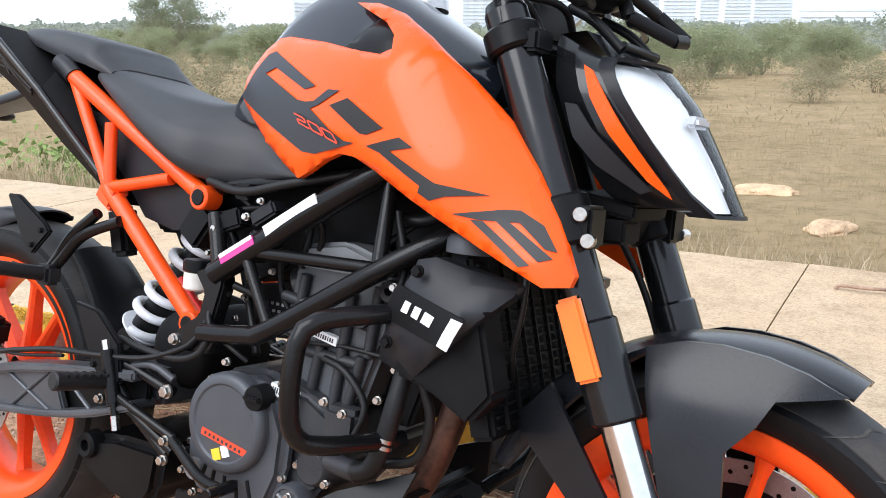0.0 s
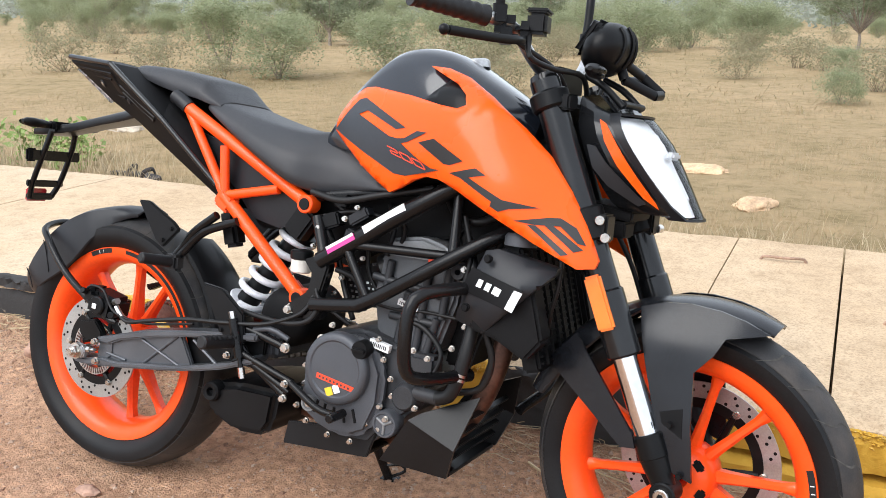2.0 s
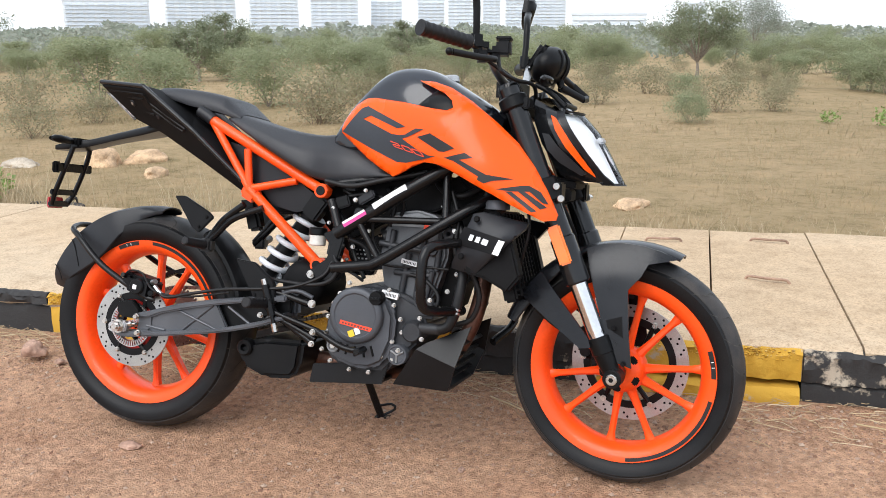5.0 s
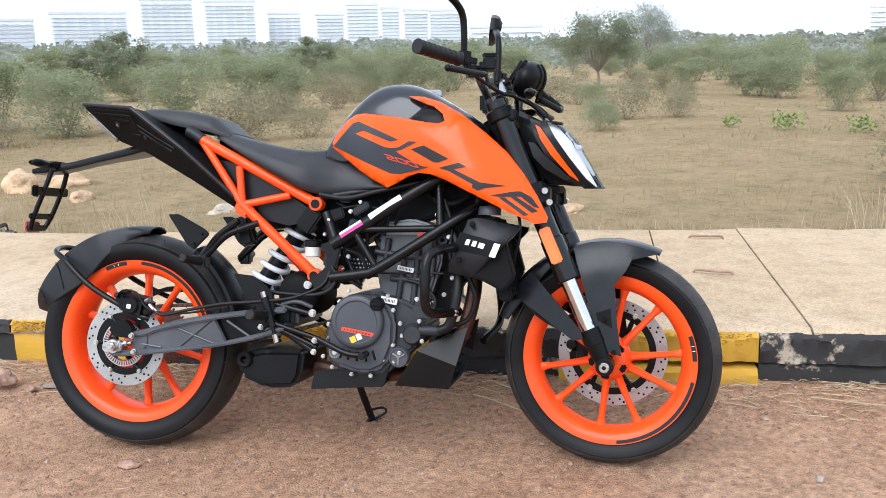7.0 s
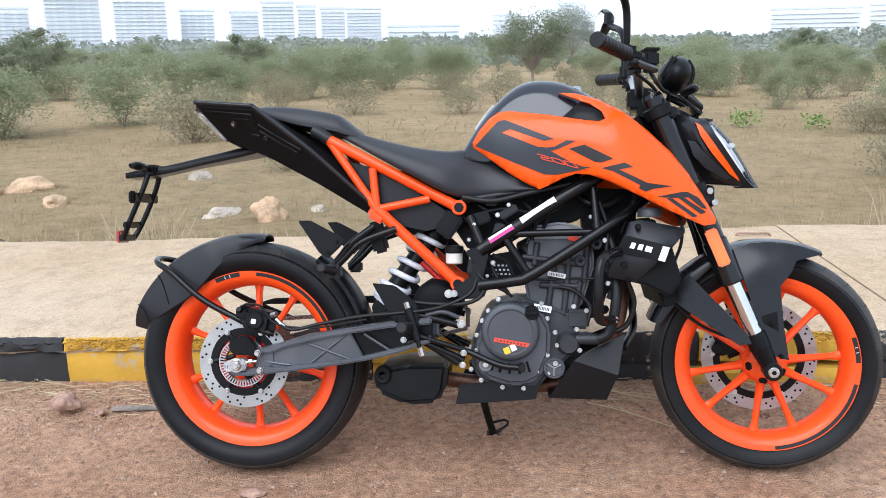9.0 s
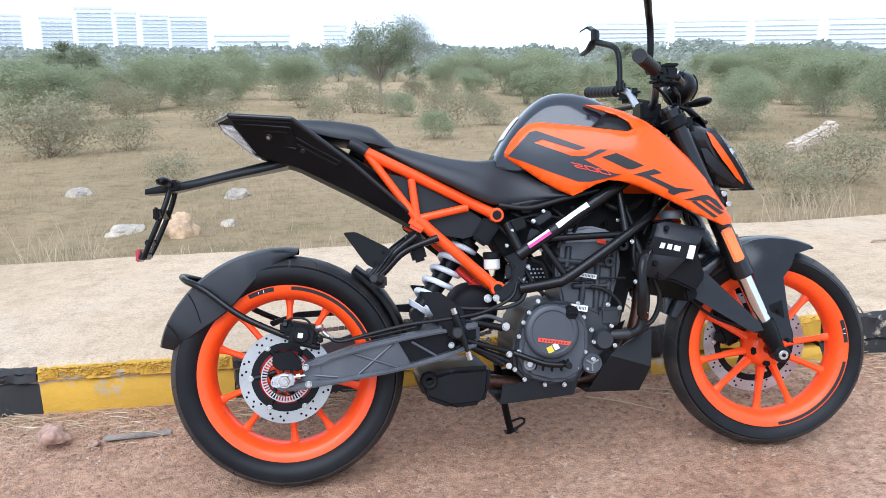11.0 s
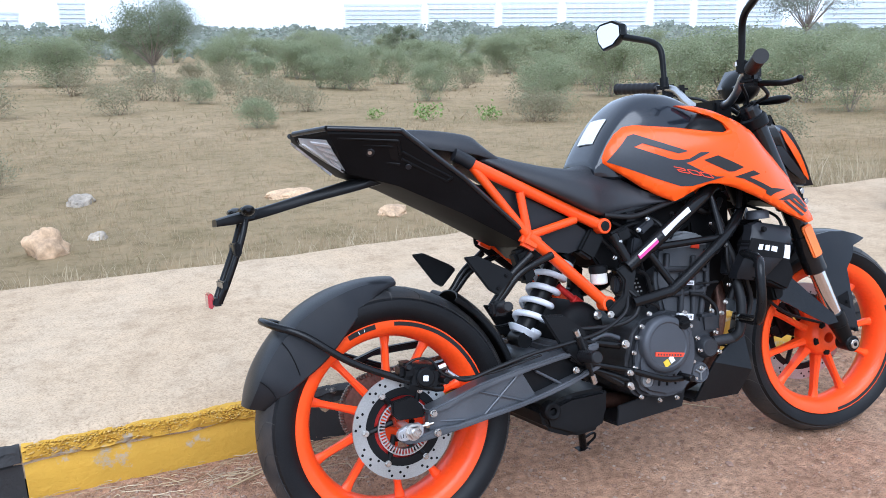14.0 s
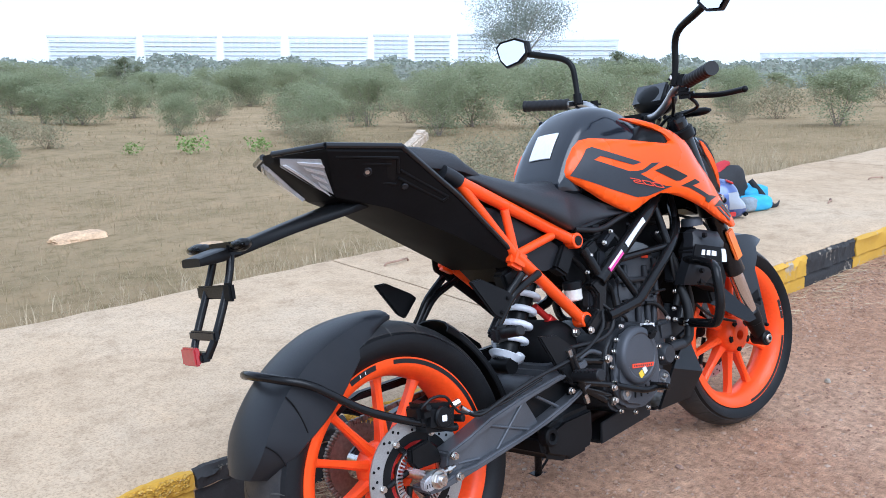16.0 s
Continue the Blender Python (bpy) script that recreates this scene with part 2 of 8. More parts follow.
def box(bm, centre, size, bevel=0.0, m=None, seg=2):
    t = bmesh.new()
    bmesh.ops.create_cube(t, size=1)
    for v in t.verts:
        v.co = Vector((v.co.x * size[0], v.co.y * size[1], v.co.z * size[2]))
    if bevel:
        bmesh.ops.bevel(t, geom=list(t.edges), offset=bevel, segments=seg, affect="EDGES")
    mm = Matrix.Translation(centre) @ (m or Matrix())
    bmesh.ops.transform(t, matrix=mm, verts=t.verts)
    return join(bm, t)


def blob(bm, centre, size, m=None, sub=3):
    t = bmesh.new()
    bmesh.ops.create_icosphere(t, subdivisions=sub, radius=1)
    for v in t.verts:
        v.co = Vector((v.co.x * size[0], v.co.y * size[1], v.co.z * size[2]))
    bmesh.ops.transform(t, matrix=Matrix.Translation(centre) @ (m or Matrix()), verts=t.verts)
    return join(bm, t)


def depth(points):
    """Sideways depth over the side view, bent smoothly through (along, up, side) points."""
    pts = np.array(points, dtype=float)
    k = len(pts)
    d = np.hypot(pts[:, None, 0] - pts[None, :, 0], pts[:, None, 1] - pts[None, :, 1])
    a = np.zeros((k + 3, k + 3))
    a[:k, :k] = d ** 3 * 20 + np.eye(k) * 6e-4
    a[:k, k], a[:k, k + 1:k + 3] = 1, pts[:, :2]
    a[k, :k], a[k + 1:, :k] = 1, pts[:, :2].T
    sol = np.linalg.solve(a, np.concatenate([pts[:, 2], np.zeros(3)]))

    def side(u, w):
        r = np.hypot(pts[:, 0] - u, pts[:, 1] - w)
        return float(sol[:k] @ (r ** 3 * 20) + sol[k] + sol[k + 1] * u + sol[k + 2] * w)
    return side


def panel(bm, poly, side, thick=0.004, cell=0.02, rim=0.0, lift=0.0, mirror=False, soften=0.0):
    """A curved sheet: a side-view outline laid on the depth function side, with thickness, and an edge turned inwards by rim."""
    t = bmesh.new()
    t.faces.new([t.verts.new((u, 0, w)) for u, w in poly])
    us, ws = [p[0] for p in poly], [p[1] for p in poly]
    for lo, hi, ax in ((min(us), max(us), 0), (min(ws), max(ws), 2)):
        n = int((hi - lo) / cell)
        for i in range(1, n + 1):
            c, no = Vector(), Vector()
            c[ax], no[ax] = lo + (hi - lo) * i / (n + 1), 1
            bmesh.ops.bisect_plane(t, geom=list(t.verts) + list(t.edges) + list(t.faces), plane_co=c, plane_no=no)
    edge = {v for e in t.edges if e.is_boundary for v in e.verts}
    for v in t.verts:
        v.co.y = side(v.co.x, v.co.z) - lift + (rim * 0.35 if v in edge and rim else 0)
    front = list(t.faces)
    r = bmesh.ops.extrude_face_region(t, geom=front)
    new_v = [v for v in r["geom"] if isinstance(v, bmesh.types.BMVert)]
    for v in new_v:
        v.co.y += thick if not rim else max(thick, rim)
    if mirror:
        for v in t.verts:
            v.co.y = -v.co.y
    return join(bm, t)


def moved(bm, m):
    bmesh.ops.transform(bm, matrix=m, verts=bm.verts)
    return bm


def flip(bm):
    return moved(bm, Matrix.Diagonal((1, -1, 1, 1)))


# ---- ground: a dirt road, and the dry field beyond the pavement ----
KERB_Y, SLAB_BACK, SLAB_TOP, ROAD = 0.55, 2.13, 0.185, -0.02
# the road and its pavement climb gently along x
CLIMB = 0.0245
SLOPE = Matrix.Translation((0, 0, -0.026)) @ Matrix.Rotation(-math.atan(CLIMB), 4, "Y")


def fall(x, y):
    k = 1 - min(1, max(0, (y - 2.6) / 12))
    return (CLIMB * min(max(x, -30), 40) - 0.026) * k * k * (3 - 2 * k)


def ground_height(x, y):
    if y < 0.9:
        return fall(x, y) + ROAD + 0.006 * noise.noise((x * 1.3, y * 1.3, 0)) + 0.0035 * noise.noise((x * 7, y * 7, 3)) + (0.03 * max(0, (y - 0.28) / 0.25) if y > 0.28 else 0)
    rise = 0.06 - 0.012 * (min(max(y, 2.1), 55) - 2.1)
    return fall(x, y) + rise + 0.05 * noise.noise((x * 0.25, y * 0.25, 5)) + 0.02 * noise.noise((x * 1.4, y * 1.4, 8))


def ground_material():
    m = bpy.data.materials.new("dirt_and_dry_grass")
    m.use_nodes = True
    n, l = m.node_tree.nodes, m.node_tree.links
    b = n["Principled BSDF"]
    tc, sep = n.new("ShaderNodeTexCoord"), n.new("ShaderNodeSeparateXYZ")
    l.new(tc.outputs["Object"], sep.inputs[0])

    def noise_at(scale, detail=5, rough=0.6, stretch=None):
        t = n.new("ShaderNodeTexNoise")
        t.inputs["Scale"].default_value, t.inputs["Detail"].default_value, t.inputs["Roughness"].default_value = scale, detail, rough
        if stretch:
            mp = n.new("ShaderNodeMapping")
            mp.inputs["Scale"].default_value = stretch
            l.new(tc.outputs["Object"], mp.inputs[0])
            l.new(mp.outputs[0], t.inputs["Vector"])
        else:
            l.new(tc.outputs["Object"], t.inputs["Vector"])
        return t

    def ramp(src, stops):
        r = n.new("ShaderNodeValToRGB")
        while len(r.color_ramp.elements) < len(stops):
            r.color_ramp.elements.new(0.5)
        for e, (p, c) in zip(r.color_ramp.elements, stops):
            e.position, e.color = p, (*c, 1)
        l.new(src, r.inputs[0])
        return r

    def blend(fac, a, c, mode="MIX"):
        x = n.new("ShaderNodeMix")
        x.data_type, x.blend_type = "RGBA", mode
        if isinstance(fac, float):
            x.inputs[0].default_value = fac
        else:
            l.new(fac, x.inputs[0])
        l.new(a, x.inputs[6])
        l.new(c, x.inputs[7])
        return x.outputs[2]

    patches, grit, fine = noise_at(0.9, 6), noise_at(38, 6, 0.7), noise_at(170, 3)
    dirt = ramp(patches.outputs[0], [(0.3, (0.38, 0.212, 0.128)), (0.52, (0.465, 0.279, 0.178)), (0.72, (0.53, 0.345, 0.232))])
    grain = ramp(grit.outputs[0], [(0.30, (0.46, 0.42, 0.39)), (0.5, (0.98, 0.97, 0.96)), (0.68, (1.4, 1.38, 1.35))])
    dirt_c = blend(0.9, dirt.outputs[0], grain.outputs[0], "MULTIPLY")
    mottle = ramp(noise_at(6.5, 6, 0.7).outputs[0], [(0.32, (0.82, 0.79, 0.77)), (0.5, (1, 1, 1)), (0.68, (1.12, 1.12, 1.11))])
    dirt_c = blend(0.85, dirt_c, mottle.outputs[0], "MULTIPLY")
    stones = n.new("ShaderNodeTexVoronoi")
    stones.inputs["Scale"].default_value = 75
    l.new(tc.outputs["Object"], stones.inputs["Vector"])
    sr = ramp(stones.outputs["Distance"], [(0.10, (1, 1, 1)), (0.2, (0, 0, 0))])
    pick = noise_at(21, 2)
    pr = ramp(pick.outputs[0], [(0.47, (0, 0, 0)), (0.55, (1, 1, 1))])
    st = n.new("ShaderNodeMath")
    st.operation = "MULTIPLY"
    l.new(sr.outputs[0], st.inputs[0])
    l.new(pr.outputs[0], st.inputs[1])
    pale_stone = ramp(stones.outputs["Color"], [(0.2, (0.2, 0.13, 0.1)), (0.5, (0.42, 0.32, 0.26)), (0.8, (0.6, 0.52, 0.45))])
    dirt_c = blend(st.outputs[0], dirt_c, pale_stone.outputs[0])
    meadow, tuft, streak = noise_at(0.16, 6), noise_at(2.6, 6, 0.7), noise_at(9, 5, 0.75)
    straw = ramp(meadow.outputs[0], [(0.3, (0.272, 0.209, 0.12)), (0.5, (0.36, 0.269, 0.161)), (0.7, (0.425, 0.314, 0.2))])
    grass = ramp(tuft.outputs[0], [(0.3, (0.72, 0.74, 0.62)), (0.5, (1, 1, 0.95)), (0.7, (1.15, 1.1, 1.02))])
    field = blend(0.9, straw.outputs[0], grass.outputs[0], "MULTIPLY")
    dark = ramp(streak.outputs[0], [(0.34, (0.66, 0.66, 0.57)), (0.5, (1, 1, 1)), (0.7, (1.12, 1.1, 1.05))])
    field = blend(0.8, field, dark.outputs[0], "MULTIPLY")
    edge = n.new("ShaderNodeMapRange")
    edge.inputs[1].default_value, edge.inputs[2].default_value = 1.0, 1.4
    l.new(sep.outputs[1], edge.inputs[0])
    l.new(blend(edge.outputs[0], dirt_c, field), b.inputs["Base Color"])
    b.inputs["Roughness"].default_value = 0.95
    b.inputs["Specular IOR Level"].default_value = 0.15
    hs = n.new("ShaderNodeMath")
    hs.operation = "MULTIPLY_ADD"
    hs.inputs[1].default_value = 0.5
    l.new(grit.outputs[0], hs.inputs[0])
    l.new(fine.outputs[0], hs.inputs[2])
    bn = n.new("ShaderNodeBump")
    bn.inputs["Strength"].default_value, bn.inputs["Distance"].default_value = 0.9, 0.016
    l.new(hs.outputs[0], bn.inputs["Height"])
    l.new(bn.outputs[0], b.inputs["Normal"])
    return m


def stops(*runs):
    out = []
    for lo, hi, step in runs:
        out += list(np.arange(lo, hi, step))
    return out


gx = stops((-1600, -200, 200), (-200, -40, 20), (-40, -8, 2.0), (-8, -1.6, 0.16), (-1.6, 2.8, 0.035), (2.8, 9, 0.16), (9, 50, 2.0), (50, 250, 20), (250, 1700, 200))
gy = stops((-1600, -200, 200), (-200, -20, 15), (-20, -3, 1.0), (-3, -1.0, 0.12), (-1.0, 0.62, 0.03), (0.62, 2.2, 0.2), (2.2, 8, 0.2), (8, 30, 1.0), (30, 90, 5), (90, 300, 30), (300, 2000, 200))
gverts = [(x, y, ground_height(x, y)) for y in gy for x in gx]
gw = len(gx)
gfaces = [(j * gw + i, j * gw + i + 1, (j + 1) * gw + i + 1, (j + 1) * gw + i) for j in range(len(gy) - 1) for i in range(gw - 1)]
gme = bpy.data.meshes.new("ground")
gme.from_pydata(gverts, [], gfaces)
gme.materials.append(ground_material())
gme.polygons.foreach_set("use_smooth", [True] * len(gme.polygons))
tagged(new("ground", gme), "reddish gravelly dirt road beside a dry grassy field", "ground", kind="structure")

# ---- pavement of concrete slabs behind a painted kerb ----
def concrete_material():
    m = bpy.data.materials.new("exposed_aggregate_concrete")
    m.use_nodes = True
    n, l = m.node_tree.nodes, m.node_tree.links
    b = n["Principled BSDF"]
    geo = n.new("ShaderNodeNewGeometry")

    def tex(scale, detail, rough=0.6):
        t = n.new("ShaderNodeTexNoise")
        t.inputs["Scale"].default_value, t.inputs["Detail"].default_value, t.inputs["Roughness"].default_value = scale, detail, rough
        l.new(geo.outputs["Position"], t.inputs["Vector"])
        return t

    def ramp(src, stops):
        r = n.new("ShaderNodeValToRGB")
        while len(r.color_ramp.elements) < len(stops):
            r.color_ramp.elements.new(0.5)
        for e, (p, c) in zip(r.color_ramp.elements, stops):
            e.position, e.color = p, (*c, 1)
        l.new(src, r.inputs[0])
        return r.outputs[0]

    def mult(a, c, f):
        x = n.new("ShaderNodeMix")
        x.data_type, x.blend_type = "RGBA", "MULTIPLY"
        x.inputs[0].default_value = f
        l.new(a, x.inputs[6])
        l.new(c, x.inputs[7])
        return x.outputs[2]
    stain, mid, grit = tex(0.8, 7), tex(9, 6, 0.7), tex(140, 4, 0.7)
    base = ramp(stain.outputs[0], [(0.3, (0.43, 0.318, 0.205)), (0.5, (0.50, 0.382, 0.258)), (0.7, (0.535, 0.43, 0.31))])
    c = mult(base, ramp(mid.outputs[0], [(0.3, (0.78, 0.75, 0.72)), (0.5, (1, 1, 1)), (0.72, (1.12, 1.1, 1.08))]), 0.9)
    c = mult(c, ramp(grit.outputs[0], [(0.36, (0.62, 0.57, 0.52)), (0.48, (1, 1, 1)), (0.66, (1.18, 1.16, 1.13))]), 0.7)
    c = mult(c, ramp(tex(48, 5, 0.75).outputs[0], [(0.34, (0.84, 0.80, 0.75)), (0.47, (1, 1, 1)), (0.62, (1.08, 1.07, 1.05))]), 0.8)
    l.new(c, b.inputs["Base Color"])
    b.inputs["Roughness"].default_value = 0.9
    b.inputs["Specular IOR Level"].default_value = 0.2
    bn = n.new("ShaderNodeBump")
    bn.inputs["Strength"].default_value, bn.inputs["Distance"].default_value = 0.55, 0.006
    l.new(grit.outputs[0], bn.inputs["Height"])
    l.new(bn.outputs[0], b.inputs["Normal"])
    return m


def paint_material(name, color):
    """Worn road paint with bare concrete showing through."""
    m = bpy.data.materials.new(name)
    m.use_nodes = True
    n, l = m.node_tree.nodes, m.node_tree.links
    b = n["Principled BSDF"]
    geo = n.new("ShaderNodeNewGeometry")
    wear, fine, dirt = (n.new("ShaderNodeTexNoise") for _ in range(3))
    for t, s, d in ((wear, 7.0, 8), (fine, 60, 4), (dirt, 3.0, 5)):
        t.inputs["Scale"].default_value, t.inputs["Detail"].default_value, t.inputs["Roughness"].default_value = s, d, 0.65
        l.new(geo.outputs["Position"], t.inputs["Vector"])
    edge = n.new("ShaderNodeMapRange")
    edge.inputs[1].default_value, edge.inputs[2].default_value = 0.60, 0.65
    l.new(wear.outputs[0], edge.inputs[0])
    shade = n.new("ShaderNodeMix")
    shade.data_type = "RGBA"
    shade.inputs[6].default_value = (*[c * 0.62 for c in color], 1)
    shade.inputs[7].default_value = (*[min(1, c * 1.18) for c in color], 1)
    l.new(dirt.outputs[0], shade.inputs[0])
    mix = n.new("ShaderNodeMix")
    mix.data_type = "RGBA"
    mix.inputs[7].default_value = (0.40, 0.34, 0.26, 1)
    l.new(edge.outputs[0], mix.inputs[0])
    l.new(shade.outputs[2], mix.inputs[6])
    l.new(mix.outputs[2], b.inputs["Base Color"])
    b.inputs["Roughness"].default_value = 0.8
    bn = n.new("ShaderNodeBump")
    bn.inputs["Strength"].default_value, bn.inputs["Distance"].default_value = 0.6, 0.006
    add = n.new("ShaderNodeMath")
    l.new(wear.outputs[0], add.inputs[0])
    l.new(fine.outputs[0], add.inputs[1])
    l.new(add.outputs[0], bn.inputs["Height"])
    l.new(bn.outputs[0], b.inputs["Normal"])
    return m


CONCRETE = concrete_material()
YELLOW = paint_material("worn_yellow_kerb_paint", (0.60, 0.345, 0.035))
BLACK_KERB = paint_material("worn_black_kerb_paint", (0.028, 0.027, 0.027))
RUST = material("rusty_iron", (0.26, 0.17, 0.12), 0.8, vary=0.3, bump=0.3)


def rough_block(x0, x1, y0, y1, z0, z1, seed, jag=0.006, step=0.06):
    """A cast block with chipped front edges."""
    bm = bmesh.new()
    n = max(2, int((x1 - x0) / step))
    loops = []
    for i in range(n + 1):
        x = x0 + (x1 - x0) * i / n

        def j(k, a=jag):
            return a * (0.55 * noise.noise((x * 9 + seed, k * 3.1, seed * 0.7)) + 0.6 * noise.noise((x * 42 + seed, k * 5.3, seed * 1.3)))
        chip = 0.012 + 0.016 * max(0, noise.noise((x * 6, seed * 1.7, 2)))
        pts = [(y0 + j(1), z0), (y0 + j(2), z0 + (z1 - z0) * 0.35 + j(7)), (y0 + j(3), z0 + (z1 - z0) * 0.7 + j(8)), (y0 + chip * 0.15 + j(4), z1 - chip + j(5) * 0.4), (y0 + chip + j(6), z1 + j(9) * 0.25), (y1, z1), (y1, z0)]
        loops.append([Vector((x, y, z)) for y, z in pts])
    rings(bm, loops)
    return bm


def scatter(name, count, shape, mat, label, category, seed):
    """Many small pieces too many to count, as one object. shape(i) gives points and faces."""
    random.seed(seed)
    verts, faces = [], []
    for i in range(count):
        p, f = shape(i)
        b = len(verts)
        verts += p
        faces += [tuple(b + q for q in x) for x in f]
    me = bpy.data.meshes.new(name)
    me.from_pydata(verts, [], faces)
    me.materials.append(mat)
    return tagged(new(name, me), label, category, kind="stuff")


OCTA = [(0, 2, 4), (2, 1, 4), (1, 3, 4), (3, 0, 4), (2, 0, 5), (1, 2, 5), (3, 1, 5), (0, 3, 5)]


def island_material(name, stops, rough=0.9, thin=0.0):
    """Each small piece takes its own colour; thin: the share of light that a leaf lets through."""
    m = bpy.data.materials.new(name)
    m.use_nodes = True
    n, l = m.node_tree.nodes, m.node_tree.links
    geo, r = n.new("ShaderNodeNewGeometry"), n.new("ShaderNodeValToRGB")
    while len(r.color_ramp.elements) < len(stops):
        r.color_ramp.elements.new(0.5)
    for i, (e, c) in enumerate(zip(r.color_ramp.elements, stops)):
        e.position, e.color = i / (len(stops) - 1), (*c, 1)
    l.new(geo.outputs["Random Per Island"], r.inputs[0])
    b = n["Principled BSDF"]
    l.new(r.outputs[0], b.inputs["Base Color"])
    b.inputs["Roughness"].default_value, b.inputs["Specular IOR Level"].default_value = rough, 0.2
    if thin:
        tr, mx = n.new("ShaderNodeBsdfTranslucent"), n.new("ShaderNodeMixShader")
        l.new(r.outputs[0], tr.inputs["Color"])
        mx.inputs[0].default_value = thin
        l.new(b.outputs[0], mx.inputs[1])
        l.new(tr.outputs[0], mx.inputs[2])
        l.new(mx.outputs[0], n["Material Output"].inputs["Surface"])
    return m


pave = new("pavement")
pave.matrix_world = SLOPE
tagged(pave, "sandy concrete pavement slabs with rough exposed gravel", "pavement", kind="structure")
joints = [-9.0, -6.2, -3.9, -2.2, 1.22, 1.61, 2.03, 4.9, 6.4, 8.2, 10.5, 13, 16, 20, 26, 34]
for i, (a, b) in enumerate(zip(joints, joints[1:])):
    gap = 0.0035 if 1.6 in (round(a, 1), round(b, 1)) else 0.002
    top = SLAB_TOP + random.uniform(-0.006, 0.004)
    bm = bmesh.new()
    n = max(3, int((b - a) / 0.09)) if b < 6 else 6
    back = SLAB_BACK + 0.02
    cols = [0, 0.015, 0.06, 0.15, 0.3, 0.6, 0.85, 0.95, 1]
    rows = []
    for k in range(n + 1):
        x = a + gap + (b - a - 2 * gap) * k / n
        bend = 0.05 * noise.noise((x * 1.7, 3.3, 1)) + 0.025 * noise.noise((x * 7, 1.3, 4))
        front_chip = 0.012 * noise.noise((x * 11, 9, 0))
        line = []
        for q in cols:
            y = KERB_Y + 0.004 + front_chip * (1 - q) + (back + bend - KERB_Y) * q
            z = top - (0.012 if q == 0 else 0) + 0.004 * noise.noise((x * 3, y * 3, 7)) - (0.02 if q == 1 else 0)
            line.append(Vector((x, y, z)))
        rows.append([Vector((x, line[0].y, 0.075))] + line + [Vector((x, line[-1].y, -0.1))])
    rings(bm, rows)
    o = part("slab", bm, CONCRETE, pave)
for bx, by, turn in ((1.41, 1.82, 5), (1.86, 1.88, -8), (1.81, 1.24, -14), (2.75, 1.5, 10), (4.4, 1.1, 20), (5.6, 1.3, -15)):
    bm = tube(bmesh.new(), [(bx - 0.075, by, SLAB_TOP - 0.01), (bx - 0.07, by, SLAB_TOP + 0.010), (bx, by - 0.012, SLAB_TOP + 0.013), (bx + 0.07, by, SLAB_TOP + 0.010), (bx + 0.078, by, SLAB_TOP - 0.01)], 0.0055, 8)
    moved(bm, Matrix.Translation((bx, by, 0)) @ Matrix.Rotation(radians(turn), 4, "Z") @ Matrix.Translation((-bx, -by, 0)))
    part("lifting_hook", bm, RUST, pave, "rusty iron lifting hook")
kerb = new("kerb")
kerb.matrix_world = SLOPE
tagged(kerb, "chipped kerb painted in yellow and black blocks", "kerb", kind="structure")
STONE = 0.542
for k in range(-16, 40):
    x0 = -0.845 + STONE * k + (0.085 if k == 1 else 0)
    x1 = -0.845 + STONE * (k + 1) + (0.085 if k == 0 else 0)
    split = 0.128 if k < 2 else 0.075
    mat = YELLOW if k % 2 == 0 else BLACK_KERB
    for z0, z1, out in ((-0.06, split - 0.003 + random.uniform(-0.004, 0.003), 0.0), (split + 0.002, SLAB_TOP - 0.012, 0.008)):
        if k == 4 and z0 < 0:
            bm = rough_block(x0 - 0.1, x0 + STONE - 0.004, KERB_Y - 0.035, KERB_Y + 0.10, z0, z1 - 0.012, k, 0.016, 0.035)
        else:
            bm = rough_block(x0 + 0.002, x1 - 0.002, KERB_Y - out - random.uniform(0.0, 0.008), KERB_Y + 0.10, z0, z1, k + z0 * 10, 0.02 if z0 > 0 else 0.007, 0.011 if z0 > 0 and abs(k) < 8 else 0.04)
        part("kerb_stone", bm, mat, kerb)

random.seed(8)
CRUMB = island_material("crumbling_concrete", [(0.50, 0.29, 0.035), (0.58, 0.34, 0.04), (0.60, 0.38, 0.08), (0.40, 0.23, 0.035), (0.52, 0.36, 0.13)])


def crumb(i):
    k = random.choice((-4, -2, 0, 0, 0, 2, 4))
    x, s = -0.845 + STONE * k + random.uniform(0.01, 0.61 if k == 0 else 0.53), random.uniform(0.002, 0.0055)
    y, z = KERB_Y + random.uniform(-0.016, 0.004), SLAB_TOP - 0.012 + random.uniform(-0.035, 0.0)
    p = [(x + s * random.uniform(0.7, 1.3), y, z), (x - s, y, z - s * 0.2), (x, y + s, z), (x, y - s * random.uniform(0.5, 1), z), (x, y, z + s * 0.6), (x, y, z - s * 0.7)]
    return p, OCTA


scatter("kerb_crumbs", 6500, crumb, CRUMB, "crumbling concrete lip along the kerb's top edge", "rubble", 14).matrix_world = SLOPE

# ---- rocks, litter, straw ----
ROCK = material("sandstone_rock", (0.45, 0.31, 0.19), 0.9, vary=0.25, bump=0.7, scale=6, fine=60, per_object=0.15)
ROCK_GREY = material("grey_field_rock", (0.34, 0.29, 0.23), 0.9, vary=0.25, bump=0.7, scale=6, fine=60, per_object=0.15)
ROCK_RED = material("reddish_rock", (0.30, 0.19, 0.14), 0.9, vary=0.25, bump=0.7, scale=14, fine=90, per_object=0.15)


